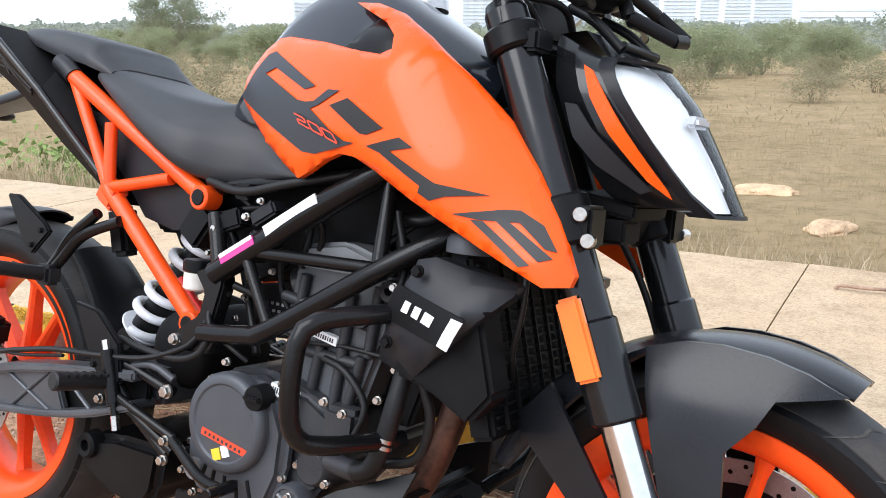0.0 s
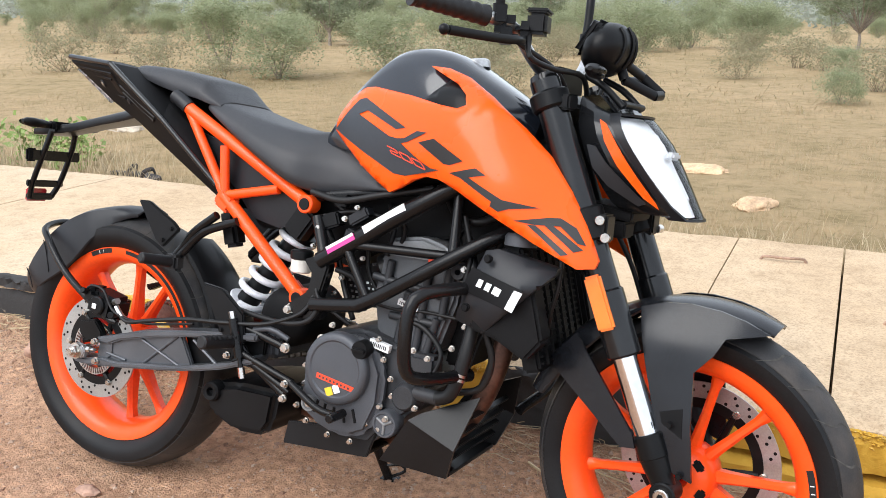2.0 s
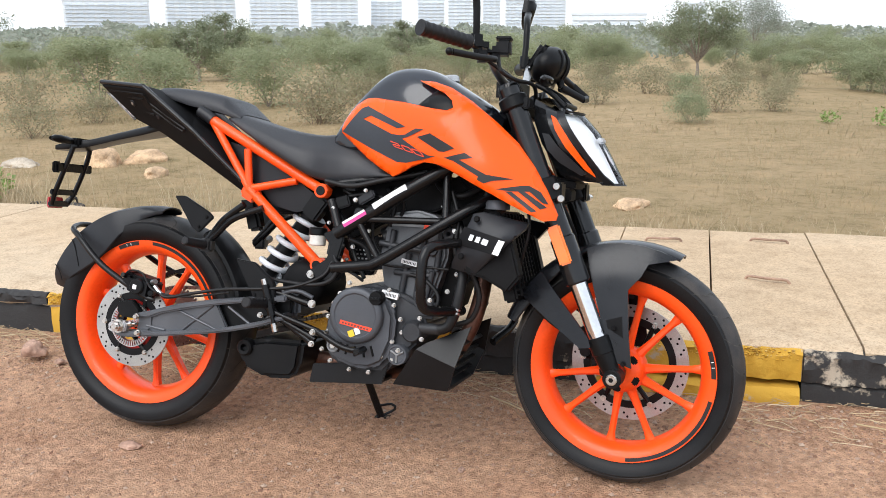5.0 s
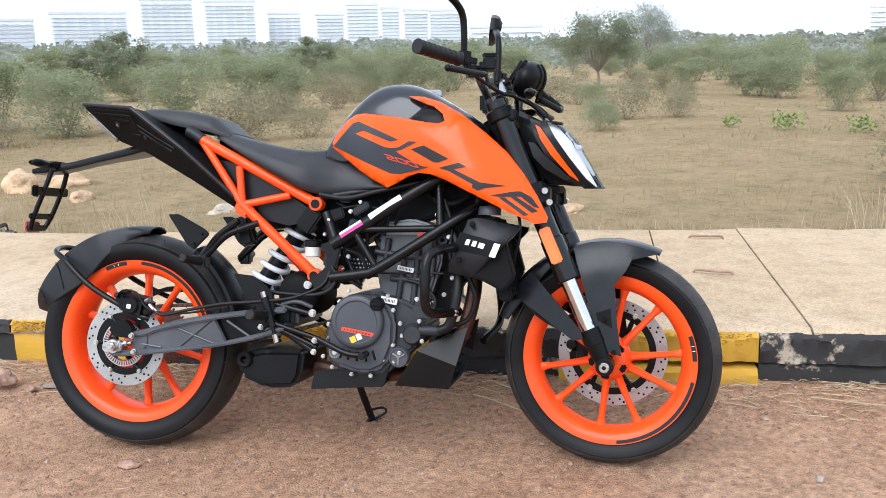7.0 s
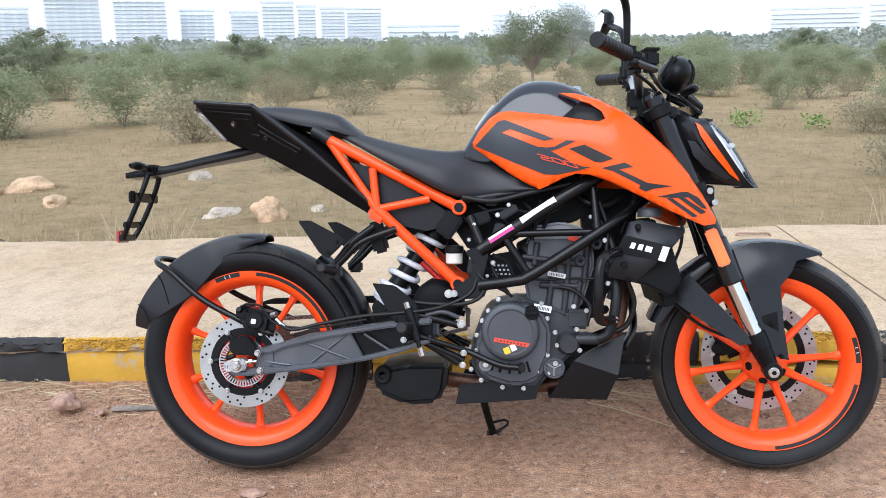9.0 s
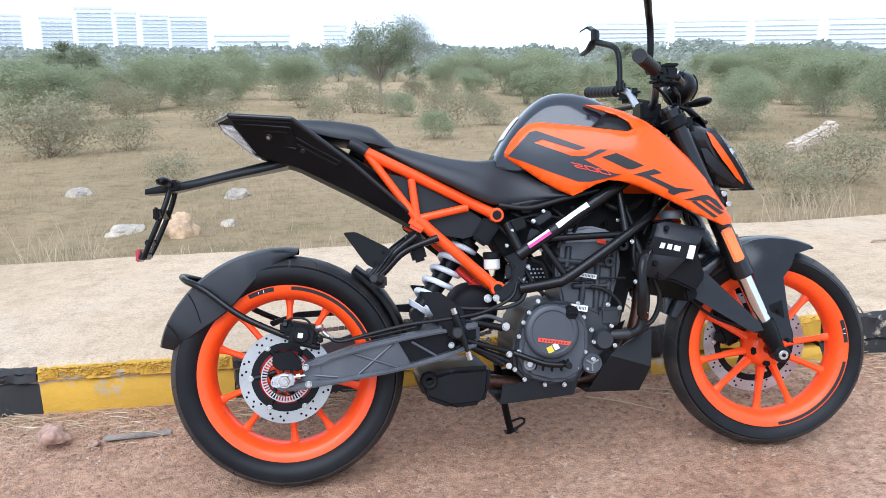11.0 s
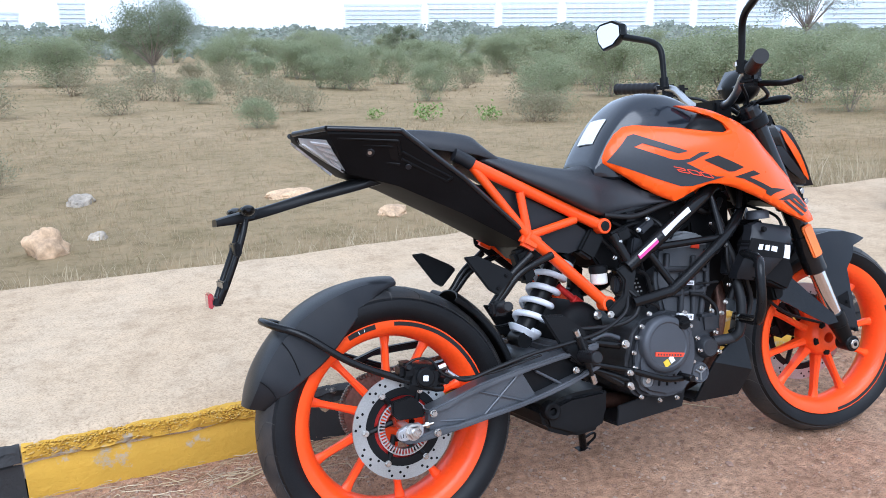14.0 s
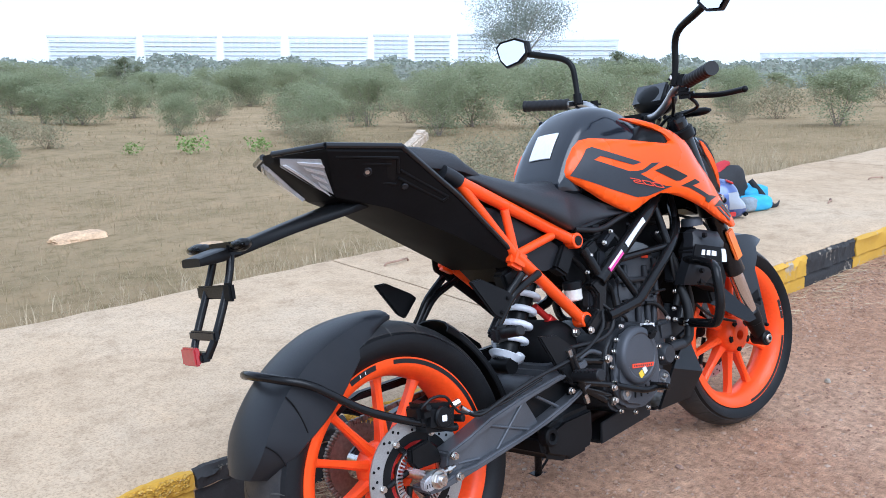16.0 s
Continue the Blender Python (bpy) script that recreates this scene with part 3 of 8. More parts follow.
def rock(place, size, mat, label, seed, flat=1.0, name="rock"):
    bm = bmesh.new()
    bmesh.ops.create_icosphere(bm, subdivisions=4, radius=1)
    for v in bm.verts:
        d = v.co.normalized()
        r = 1 + 0.34 * noise.noise(d * 1.3 + Vector((seed, 0, 0))) + 0.14 * noise.noise(d * 3.4 + Vector((0, seed, 0))) + 0.05 * noise.noise(d * 9)
        v.co = Vector((d.x * r * size[0], d.y * r * size[1], max(-0.25, d.z * r) * size[2]))
    o = part(name, bm, mat, None, label, 50)
    o.location = place
    o.rotation_euler = (0, 0, seed * 1.7)
    return tagged(o, label, "rock")


def field(x, y, up=0.0):
    return (x, y, ground_height(x, y) + up)


rock(field(-0.88, 3.2, 0.02), (0.11, 0.10, 0.13), ROCK, "pale orange sandstone rock in dry grass", 1.3)
rock(field(-1.28, 3.42, 0.0), (0.15, 0.10, 0.05), ROCK_GREY, "low flat grey rock in dry grass", 2.6)
rock(field(-0.62, 3.5, 0.0), (0.06, 0.05, 0.045), ROCK_GREY, "small pale rock in dry grass", 3.2)
rock(field(-0.72, 4.75, 0.0), (0.13, 0.09, 0.07), ROCK_GREY, "pale rock in the field", 4.4)
rock(field(-3.75, 4.5, 0.02), (0.22, 0.16, 0.16), ROCK, "two-stepped sandstone rock in dry grass", 5.1)
rock(field(-3.45, 4.75, 0.0), (0.2, 0.15, 0.1), ROCK, "sandstone rock in dry grass", 5.9)
rock(field(-2.75, 3.9, 0.0), (0.14, 0.09, 0.07), ROCK, "wedge of sandstone in dry grass", 6.6)
rock(field(-4.6, 4.4, 0.0), (0.2, 0.14, 0.07), ROCK_GREY, "low grey rock in dry grass", 7.3)
rock(field(0.72, 4.25, 0.0), (0.2, 0.1, 0.05), ROCK, "long pale flat stone in dry grass", 9.2)
rock(field(1.15, 3.3, 0.0), (0.13, 0.1, 0.05), ROCK, "low pale stone in dry grass", 9.9)
rock(field(-2.1, 5.2, 0.0), (0.16, 0.1, 0.06), ROCK_GREY, "low grey rock in the field", 8.4)
rock(field(-0.745, 0.335, 0.035), (0.045, 0.038, 0.042), ROCK_RED, "reddish loose stone beside the kerb", 1.9)
rock(field(-0.62, 0.32, 0.012), (0.018, 0.014, 0.014), ROCK_RED, "small loose stone beside the kerb", 2.2)
rock(field(0.035, -0.16, 0.008), (0.032, 0.018, 0.012), ROCK_RED, "flat reddish stone at the rear tyre", 3.7)
rock(field(1.915, -0.05, 0.006), (0.012, 0.01, 0.01), ROCK_GREY, "small grey stone on the road", 4.1)
rock(field(0.98, -0.05, 0.004), (0.012, 0.009, 0.006), ROCK_RED, "small stone on the road", 4.6)
bm = bmesh.new()
box(bm, field(-0.5, 0.36, 0.008), (0.20, 0.03, 0.006), 0.001, Matrix.Rotation(radians(6), 4, "Z"))
tagged(part("wood_sliver", bm, material("grey_weathered_wood", (0.22, 0.19, 0.16), 0.9, vary=0.3, bump=0.4)), "grey weathered sliver of wood beside the kerb", "wood")
WOOD = material("sun_bleached_post", (0.42, 0.34, 0.26), 0.9, vary=0.2, bump=0.4, scale=20)
bm = bmesh.new()
box(bm, (0, 0, 0), (0.9, 0.13, 0.12), 0.02)
box(bm, (0.38, 0, 0.01), (0.18, 0.16, 0.15), 0.03)
for v in bm.verts:
    v.co += Vector((0, 0.012, 0.012)) * noise.noise(v.co * 4)
o = tagged(part("concrete_post", bm, WOOD), "fallen pale concrete post lying in the field", "post")
o.matrix_world = Matrix.Translation(field(5.2, 6.4, 0.13)) @ Matrix.Rotation(radians(33), 4, "Z") @ Matrix.Rotation(radians(-12), 4, "Y")
# sandals left at the pavement's back edge
SANDAL = material("dark_sandal_rubber", (0.025, 0.022, 0.022), 0.7, vary=0.2, dust=0.15)
for k, (x, y, a) in enumerate(((-2.58, 2.50, 12), (-2.38, 2.46, -20))):
    shoe = new("sandal")
    tagged(shoe, "worn dark rubber sandal lying on dry grass", "sandal", "pair of sandals")
    bm = bmesh.new()
    rings(bm, [[Vector((u, s * w, z)) for s, z in ((-1, 0), (-1, 0.022), (1, 0.022), (1, 0))] for u, w in ((-0.13, 0.02), (-0.11, 0.036), (-0.03, 0.034), (0.06, 0.046), (0.12, 0.036), (0.135, 0.012))])
    part("sole", bm, SANDAL, shoe)
    bm = tube(bmesh.new(), [(0.02, -0.045, 0.02), (0.04, -0.03, 0.06), (0.05, 0, 0.068), (0.04, 0.03, 0.06), (0.02, 0.045, 0.02)], 0.013, 8, flat=0.4)
    part("strap", bm, SANDAL, shoe)
    shoe.matrix_world = Matrix.Translation((x, y, ground_height(x, y) + 0.03)) @ Matrix.Rotation(radians(a), 4, "Z") @ Matrix.Rotation(radians(8 if k else -5), 4, "X")


def pebble(i):
    while True:
        x, y = random.uniform(-2.2, 4.2), random.uniform(-1.6, 0.52)
        if random.random() < 0.25 + 0.75 * math.exp(-((y - 0.42) / 0.22) ** 2):
            break
    s = random.choice((0.002, 0.0025, 0.003, 0.0035, 0.0045, 0.006, 0.008)) * random.uniform(0.7, 1.4)
    a, z = random.uniform(0, 6.3), ground_height(x, y)
    c, d = math.cos(a) * s, math.sin(a) * s
    f, h = random.uniform(0.6, 1.0), random.uniform(0.35, 0.8) * s
    return [(x + c, y + d, z), (x - c, y - d, z), (x - d * f, y + c * f, z + h * 0.3), (x + d * f, y - c * f, z + h * 0.2), (x + s * 0.2, y, z + h), (x, y, z - h)], OCTA


PEBBLE = island_material("mixed_road_pebbles", [(0.19, 0.105, 0.07), (0.30, 0.18, 0.12), (0.38, 0.25, 0.175), (0.25, 0.15, 0.105), (0.44, 0.33, 0.25)])
scatter("loose_gravel", 34000, pebble, PEBBLE, "loose reddish gravel and grit on the road", "gravel", 11)
STRAW = island_material("dry_straw", [(0.36, 0.25, 0.14), (0.48, 0.37, 0.22), (0.28, 0.19, 0.11), (0.55, 0.45, 0.3), (0.2, 0.13, 0.085)])


def straw(i):
    x, y = random.uniform(-1.6, 4.4), KERB_Y - abs(random.gauss(0.06, 0.09))
    ln, a, w = random.uniform(0.015, 0.11), random.gauss(0, 0.7), random.uniform(0.0007, 0.0018)
    z = ground_height(x, y) + random.uniform(0.002, 0.014)
    c, d = math.cos(a) * ln, math.sin(a) * ln
    bend = random.uniform(-0.3, 0.3) * ln
    mid = (x + c / 2 - d * 0.2 + 0, y + d / 2 + bend * 0.4, z + random.uniform(0, 0.006))
    pts = []
    for px, py, pz in ((x, y, z), mid, (x + c, y + d, z + random.uniform(-0.002, 0.006))):
        pts += [(px, py, pz), (px - math.sin(a) * w, py + math.cos(a) * w, pz + w)]
    return pts, [(0, 2, 3, 1), (2, 4, 5, 3)]


scatter("straw_litter", 1500, straw, STRAW, "dry straw, twigs and leaf litter along the kerb", "litter", 12)
for k, pts in enumerate(([(0.95, 0.40, 0.0), (1.05, 0.33, 0.012), (1.2, 0.24, 0.002)], [(1.02, 0.46, 0.01), (1.1, 0.40, 0.02), (1.28, 0.38, 0.004)], [(2.0, 0.42, 0.01), (2.2, 0.36, 0.025), (2.45, 0.40, 0.006)], [(-0.35, 0.40, 0.004), (-0.2, 0.44, 0.016), (0.0, 0.5, 0.02)])):
    bm = tube(bmesh.new(), [(x, y, ground_height(x, y) + 0.004 + z) for x, y, z in pts], 0.003, 6, r2=0.0012)
    tagged(part("twig", bm, STRAW), "thin dry twig lying beside the kerb", "twig", "twigs by the kerb")

# ---- grass ----
GRASS_DRY = island_material("dry_grass_blades", [(0.40, 0.305, 0.18), (0.46, 0.355, 0.225), (0.36, 0.29, 0.16), (0.50, 0.395, 0.265), (0.36, 0.315, 0.18)], 0.9, 0.5)
STRAW_GRASS = island_material("bleached_verge_grass", [(0.42, 0.33, 0.21), (0.52, 0.42, 0.28), (0.34, 0.27, 0.16), (0.58, 0.48, 0.34), (0.30, 0.26, 0.15)])
GRASS_GREEN = island_material("green_weed_leaves", [(0.17, 0.25, 0.07), (0.22, 0.30, 0.09), (0.27, 0.35, 0.13), (0.19, 0.26, 0.09)])


def blade(x, y, h, w, lean):
    z = ground_height(x, y) - 0.01
    a = random.uniform(0, 6.283)
    c, d = math.cos(a), math.sin(a)
    lx, ly = random.gauss(0, lean) * h, random.gauss(0, lean) * h
    return [(x - c * w, y - d * w, z), (x + c * w, y + d * w, z), (x + lx * 0.4 + c * w * 0.7, y + ly * 0.4 + d * w * 0.7, z + h * 0.6), (x + lx * 0.4 - c * w * 0.7, y + ly * 0.4 - d * w * 0.7, z + h * 0.6), (x + lx, y + ly, z + h)], [(0, 1, 2, 3), (3, 2, 4)]


def edge_grass(i):
    x = random.uniform(-6.5, 9.5)
    y = SLAB_BACK + 0.03 + abs(random.gauss(0, 0.22)) + 0.06 * noise.noise((x * 1.7, 3.3, 1))
    tall = 1.8 if noise.noise((x * 1.4, 4.4, 0)) > 0.2 and random.random() < 0.55 else 0.55
    return blade(x, y, random.uniform(0.06, 0.2) * tall, random.uniform(0.0012, 0.0028), 0.35)


def near_grass(i):
    while True:
        x, y = random.uniform(-8, 12), 2.2 + 7.5 * random.random() ** 1.4
        if noise.noise((x * 0.9, y * 0.9, 2)) + 0.5 * noise.noise((x * 3, y * 3, 6)) > random.uniform(-0.7, 0.35):
            break
    return blade(x, y, random.uniform(0.015, 0.07), random.uniform(0.0015, 0.0032), 0.45)


def far_grass(i):
    while True:
        x, y = random.uniform(-28, 40), 8 + 34 * random.random() ** 1.3
        if noise.noise((x * 0.35, y * 0.35, 2)) + 0.5 * noise.noise((x * 1.3, y * 1.3, 6)) > random.uniform(-0.6, 0.5):
            break
    return blade(x, y, random.uniform(0.03, 0.09), random.uniform(0.006, 0.014), 0.7)


scatter("grass_verge", 13000, edge_grass, STRAW_GRASS, "tall dry grass along the back of the pavement", "grass", 21)
scatter("field_grass", 60000, near_grass, GRASS_DRY, "short dry grass over the near field", "grass", 22)
scatter("far_field_grass", 22000, far_grass, GRASS_DRY, "tufts of dry grass across the open field", "grass", 23)


# ---- shrubs and trees ----
LEAF = island_material("dusty_green_leaves", [(0.265, 0.30, 0.17), (0.31, 0.345, 0.205), (0.35, 0.375, 0.235), (0.285, 0.32, 0.185), (0.37, 0.375, 0.25)], 0.85, 0.45)
LEAF_DARK = island_material("grey_green_acacia_leaves", [(0.19, 0.22, 0.135), (0.235, 0.265, 0.17), (0.28, 0.30, 0.2), (0.21, 0.24, 0.15)], 0.85, 0.45)
# Far leaves are greyed and blued: the distance haze sits in their colour.
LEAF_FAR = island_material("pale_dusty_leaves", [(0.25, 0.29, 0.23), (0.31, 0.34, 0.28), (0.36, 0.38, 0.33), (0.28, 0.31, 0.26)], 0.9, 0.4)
TWIG = material("grey_brown_bark", (0.24, 0.2, 0.165), 0.9, vary=0.25, bump=0.4, scale=20)
SCRUB_LEAF = island_material("dusty_scrub_leaves", [(0.30, 0.27, 0.17), (0.36, 0.32, 0.21), (0.26, 0.24, 0.15), (0.33, 0.33, 0.2)], 0.9, 0.4)
DRY_TWIG = island_material("dry_scrub_twigs", [(0.2, 0.15, 0.11), (0.28, 0.21, 0.15), (0.16, 0.12, 0.09), (0.24, 0.2, 0.12)])


def limbs(rng, height, spread, count, r, low=0.4, lift=1.0):
    """Tapered bent limbs from one foot; returns the lines."""
    lines = []
    for k in range(count):
        a = 2 * math.pi * (k + rng.uniform(-0.3, 0.3)) / count
        top = Vector((math.cos(a) * spread * rng.uniform(0.4, 1.0), math.sin(a) * spread * rng.uniform(0.4, 1.0), height * rng.uniform(low, 1.0)))
        mid = top * 0.45 + Vector((rng.uniform(-0.1, 0.1), rng.uniform(-0.1, 0.1), height * 0.08 * lift))
        base = Vector((rng.uniform(-0.05, 0.05), rng.uniform(-0.05, 0.05), 0))
        lines.append(([base, mid, top], r * rng.uniform(0.6, 1.0)))
        for q in range(2):
            f = rng.uniform(0.4, 0.85)
            p = mid.lerp(top, f)
            e = p + Vector((rng.uniform(-1, 1), rng.uniform(-1, 1), rng.uniform(0.1, 0.9))) * spread * 0.45
            lines.append(([p, p.lerp(e, 0.5) + Vector((0, 0, 0.04)), e], r * 0.4))
    return lines


def crown_limbs(rng, height, spread, count, r):
    """Limbs from the trunk's head out to a rounded crown, with twigs; returns the lines."""
    lines = []
    for k in range(count):
        a, z = k * 2.4 + rng.uniform(-0.3, 0.3), rng.uniform(-0.45, 1.0)
        out = math.sqrt(max(0.05, 1 - z * z)) * rng.uniform(0.65, 1.05)
        top = Vector((math.cos(a) * out * spread, math.sin(a) * out * spread, height * (0.55 + 0.43 * z)))
        mid = top * 0.5 + Vector((rng.uniform(-0.1, 0.1), rng.uniform(-0.1, 0.1), 0.1)) * spread * 0.5
        lines.append(([Vector((0, 0, 0)), mid, top], r * rng.uniform(0.4, 0.8)))
        for q in range(2):
            p = mid.lerp(top, rng.uniform(0.1, 0.9))
            e = p + Vector((rng.uniform(-1, 1), rng.uniform(-1, 1), rng.uniform(-0.5, 0.8))) * spread * 0.35
            lines.append(([p, p.lerp(e, 0.5) + Vector((0, 0, 0.04)), e], r * 0.25))
    return lines


def plant(name, seed, height, spread, count, trunk_r, leaves, leaf_size, mat, label, category, flat=1.0, trunk_up=0.0, wood=None, tuft=0.16):
    rng = random.Random(seed)
    thing = new(name)
    tagged(thing, label, category)
    lines = (crown_limbs if trunk_up else limbs)(rng, height - trunk_up, spread, count, trunk_r)
    bm = bmesh.new()
    up = Vector((0, 0, trunk_up))
    if trunk_up:
        tube(bm, [(0, 0, -0.1), (0.04 * height / 3, 0, trunk_up * 0.5), (0, 0, trunk_up + 0.05)], trunk_r * 1.5, 8, step=0.2, r2=trunk_r)
    for pts, r in lines:
        tube(bm, [p + up - (Vector((0, 0, 0.05)) if not trunk_up else Vector()) for p in pts], r, 5, step=0.25, r2=r * 0.25)
    part("trunk", bm, wood or TWIG, thing, weld=False)
    verts, faces = [], []
    tips = [(pts[-1] + up, 1.0) for pts, _ in lines] + [(pts[1].lerp(pts[2], rng.uniform(0.3, 0.9)) + up, 0.8) for pts, _ in lines]
    if not trunk_up:
        tips += [((pts[0].lerp(pts[1], rng.uniform(0.35, 1.0)) if rng.random() < 0.6 else pts[1].lerp(pts[2], 0.3)), 0.75) for pts, _ in lines]
    clumps = [(p + Vector((rng.gauss(0, 0.1), rng.gauss(0, 0.1), rng.gauss(0, 0.06) * flat)) * spread, s * rng.uniform(0.5, 1.2)) for p, s in tips for _ in range(2)]
    for i in range(leaves):
        c, s = rng.choice(clumps)
        rr = tuft * spread * s * 1.6
        g = Vector((rng.gauss(0, 1), rng.gauss(0, 1), rng.gauss(0, 0.7 * flat)))
        p = c + g * (rr * min(1, 1.7 / max(g.length, 0.01)))
        if not trunk_up and i % 2:
            z, a = rng.random() ** 0.8, rng.uniform(0, 6.283)
            q = spread * (0.3 + 0.8 * math.sin(math.pi * (0.12 + 0.8 * z))) * math.sqrt(rng.random())
            p = Vector((math.cos(a) * q, math.sin(a) * q, height * 0.97 * z))
            if noise.noise((p.x / spread * 2.6 + seed, p.y / spread * 2.6, p.z / spread * 2.2)) < rng.uniform(-0.1, 0.22):
                continue
        if p.z < 0.02:
            continue
        d = Vector((rng.uniform(-1, 1), rng.uniform(-1, 1), rng.uniform(-0.4, 0.8))).normalized()
        n = d.cross(Vector((rng.uniform(-1, 1), rng.uniform(-1, 1), rng.uniform(-1, 1)))).normalized()
        ln, w = leaf_size * rng.uniform(0.6, 1.5), leaf_size * rng.uniform(0.22, 0.4)
        b = len(verts)
        verts += [p - d * ln * 0.5, p + n * w, p + d * ln * 0.5, p - n * w]
        faces.append((b, b + 1, b + 2, b + 3))
    me = bpy.data.meshes.new("crown")
    me.from_pydata([tuple(v) for v in verts], [], faces)
    me.materials.append(mat)
    crown = new("crown", me)
    crown.parent = thing
    return thing


SHRUB_SIZES = ((1.7, 0.75, 9, 13500), (1.3, 0.8, 8, 12000), (2.0, 0.85, 10, 14500), (1.5, 0.6, 7, 11000))
SHRUB_LABEL = "dusty green thorn shrub with thin stems"
shrubs = [plant("shrub", 31 + k, h, s, c, 0.014, lv, 0.043, LEAF, SHRUB_LABEL, "shrub") for k, (h, s, c, lv) in enumerate(SHRUB_SIZES)]
acacia = [plant("tree", 51 + k, h, s, c, 0.05, lv, 0.07, LEAF_DARK, "small spreading thorn tree with a dark crown", "tree", flat=0.8, trunk_up=h * 0.2, tuft=0.1) for k, (h, s, c, lv) in enumerate(((3.1, 1.75, 22, 15000), (2.4, 1.1, 16, 9000)))]
scrub = plant("scrub_bush", 61, 0.42, 0.42, 16, 0.005, 2600, 0.028, SCRUB_LEAF, "low dry twiggy scrub bush", "bush", wood=DRY_TWIG)
weed = plant("weed", 71, 0.3, 0.32, 8, 0.006, 240, 0.07, GRASS_GREEN, "bright green leafy weed in dry grass", "weed", wood=GRASS_GREEN)
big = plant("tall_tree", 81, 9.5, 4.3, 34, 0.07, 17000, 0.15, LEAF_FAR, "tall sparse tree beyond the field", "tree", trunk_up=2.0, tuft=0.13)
SPOTS = [(-4.1, 23.1, 1.2), (-7.0, 32.4, 1.3), (-4.6, 13.4, 0.95), (-5.1, 13.9, 1.05), (-6.0, 14.5, 1.1), (-1.3, 24.5, 1.25), (3.4, 25.6, 1.0), (9.0, 12.5, 1.1), (9.4, 10.7, 1.2), (9.9, 10.4, 1.2), (6.3, 22.1, 0.9), (5.9, 27.9, 1.2)]
SPOTS += [(7.3, 17.2, 1.0), (5.5, 18.8, 0.85), (10.1, 14.6, 1.05), (-8.4, 10.3, 1.05), (-6.7, 9.6, 0.95), (-5.7, 11.3, 1.1), (-4.4, 19.2, 1.25), (3.6, 20.3, 0.7), (6.4, 25.9, 1.3), (1.3, 14.5, 0.45), (7.9, 9.0, 0.7), (12.1, 17.0, 1.2),
         (7.0, 11.7, 0.8), (9.8, 8.3, 1.0), (8.7, 6.5, 0.75), (11.7, 4.3, 0.85), (5.6, 13.8, 0.6), (1.4, 9.3, 0.4), (6.1, 9.8, 0.65), (27, 18.7, 1.4), (11.5, 17.4, 1.15), (-3.6, 20.9, 1.15), (-1.2, 23.8, 0.9), (14.5, 12.0, 1.2), (16, 8.5, 1.1), (19, 14, 1.3), (15, 20, 1.3)]
rnd = random.Random(5)
SPOTS = [(x, y, s * (0.8 if math.hypot(x, y) < 16 else 0.9 if math.hypot(x, y) < 24 else 0.95)) for x, y, s in SPOTS]
for k in range(252):
    d = math.sqrt(rnd.uniform(19 ** 2, 64 ** 2))
    b = radians(rnd.uniform(-68, 84))
    x, y = d * math.sin(b), d * math.cos(b)
    if y > 8 and (abs(math.degrees(b) - 2) > 6 or d > 40):
        top = 1.0 + d * math.tan(radians(rnd.uniform(-0.9, 1.05)))
        SPOTS.append((x, y, (top - ground_height(x, y)) / 1.6))
for k, (x, y, s) in enumerate(SPOTS):
    src = shrubs[k % 4]
    d = math.hypot(x - 0.3, y + 2)
    s = min(s, (1.12 + d * math.tan(radians(0.35 if d < 32 else 0.8)) - ground_height(x, y)) / SHRUB_SIZES[k % 4][0])
    m = Matrix.Translation(field(x, y)) @ Matrix.Rotation(k * 2.4, 4, "Z")
    o = copy_thing(src, m)
    o.scale = (s * rnd.uniform(0.95, 1.3), s * rnd.uniform(0.95, 1.3), s * rnd.uniform(0.8, 1.0))
    o["group"] = "thorn shrubs in the field"
for k, (x, y, s, a) in enumerate(((1.4, 27.0, 0.8, 0), (-9.5, 30, 0.8, 1), (-16, 27, 0.9, 1), (-24, 22, 0.9, 0), (-12, 19, 0.7, 1), (30, 22, 0.85, 1), (16, 44, 0.9, 1))):
    o = copy_thing(acacia[a], Matrix.Translation(field(x, y)) @ Matrix.Rotation(k * 1.3, 4, "Z"))
    o.scale = (s, s, s)
    o["group"] = "thorn trees in the field"
SCRUB_SPOTS = []
for k in range(90):
    d, b = math.sqrt(rnd.uniform(9 ** 2, 34 ** 2)), radians(rnd.uniform(-55, 72))
    SCRUB_SPOTS.append((d * math.sin(b), max(5.5, d * math.cos(b)), rnd.uniform(0.5, 1.5)))
for k, (x, y, s) in enumerate(((-2.1, 12.8, 1.2), (1.0, 15.6, 1.0), (5.1, 8.2, 0.8), (-4.6, 18.4, 1.2), (3.6, 4.4, 0.7), (4.1, 4.0, 0.9), (5.2, 4.3, 0.9), (3.3, 3.2, 0.7), (-1.4, 5.6, 0.6), (2.6, 11.5, 0.8), (-6.2, 6.3, 0.9), (6.6, 3.6, 1.0), (7.3, 12.7, 1.2), (-3.4, 8.6, 0.8), *SCRUB_SPOTS)):
    o = copy_thing(scrub, Matrix.Translation(field(x, y)) @ Matrix.Rotation(k * 1.9, 4, "Z"))
    o.scale = (s, s, s)
    o["group"] = "dry scrub bushes"
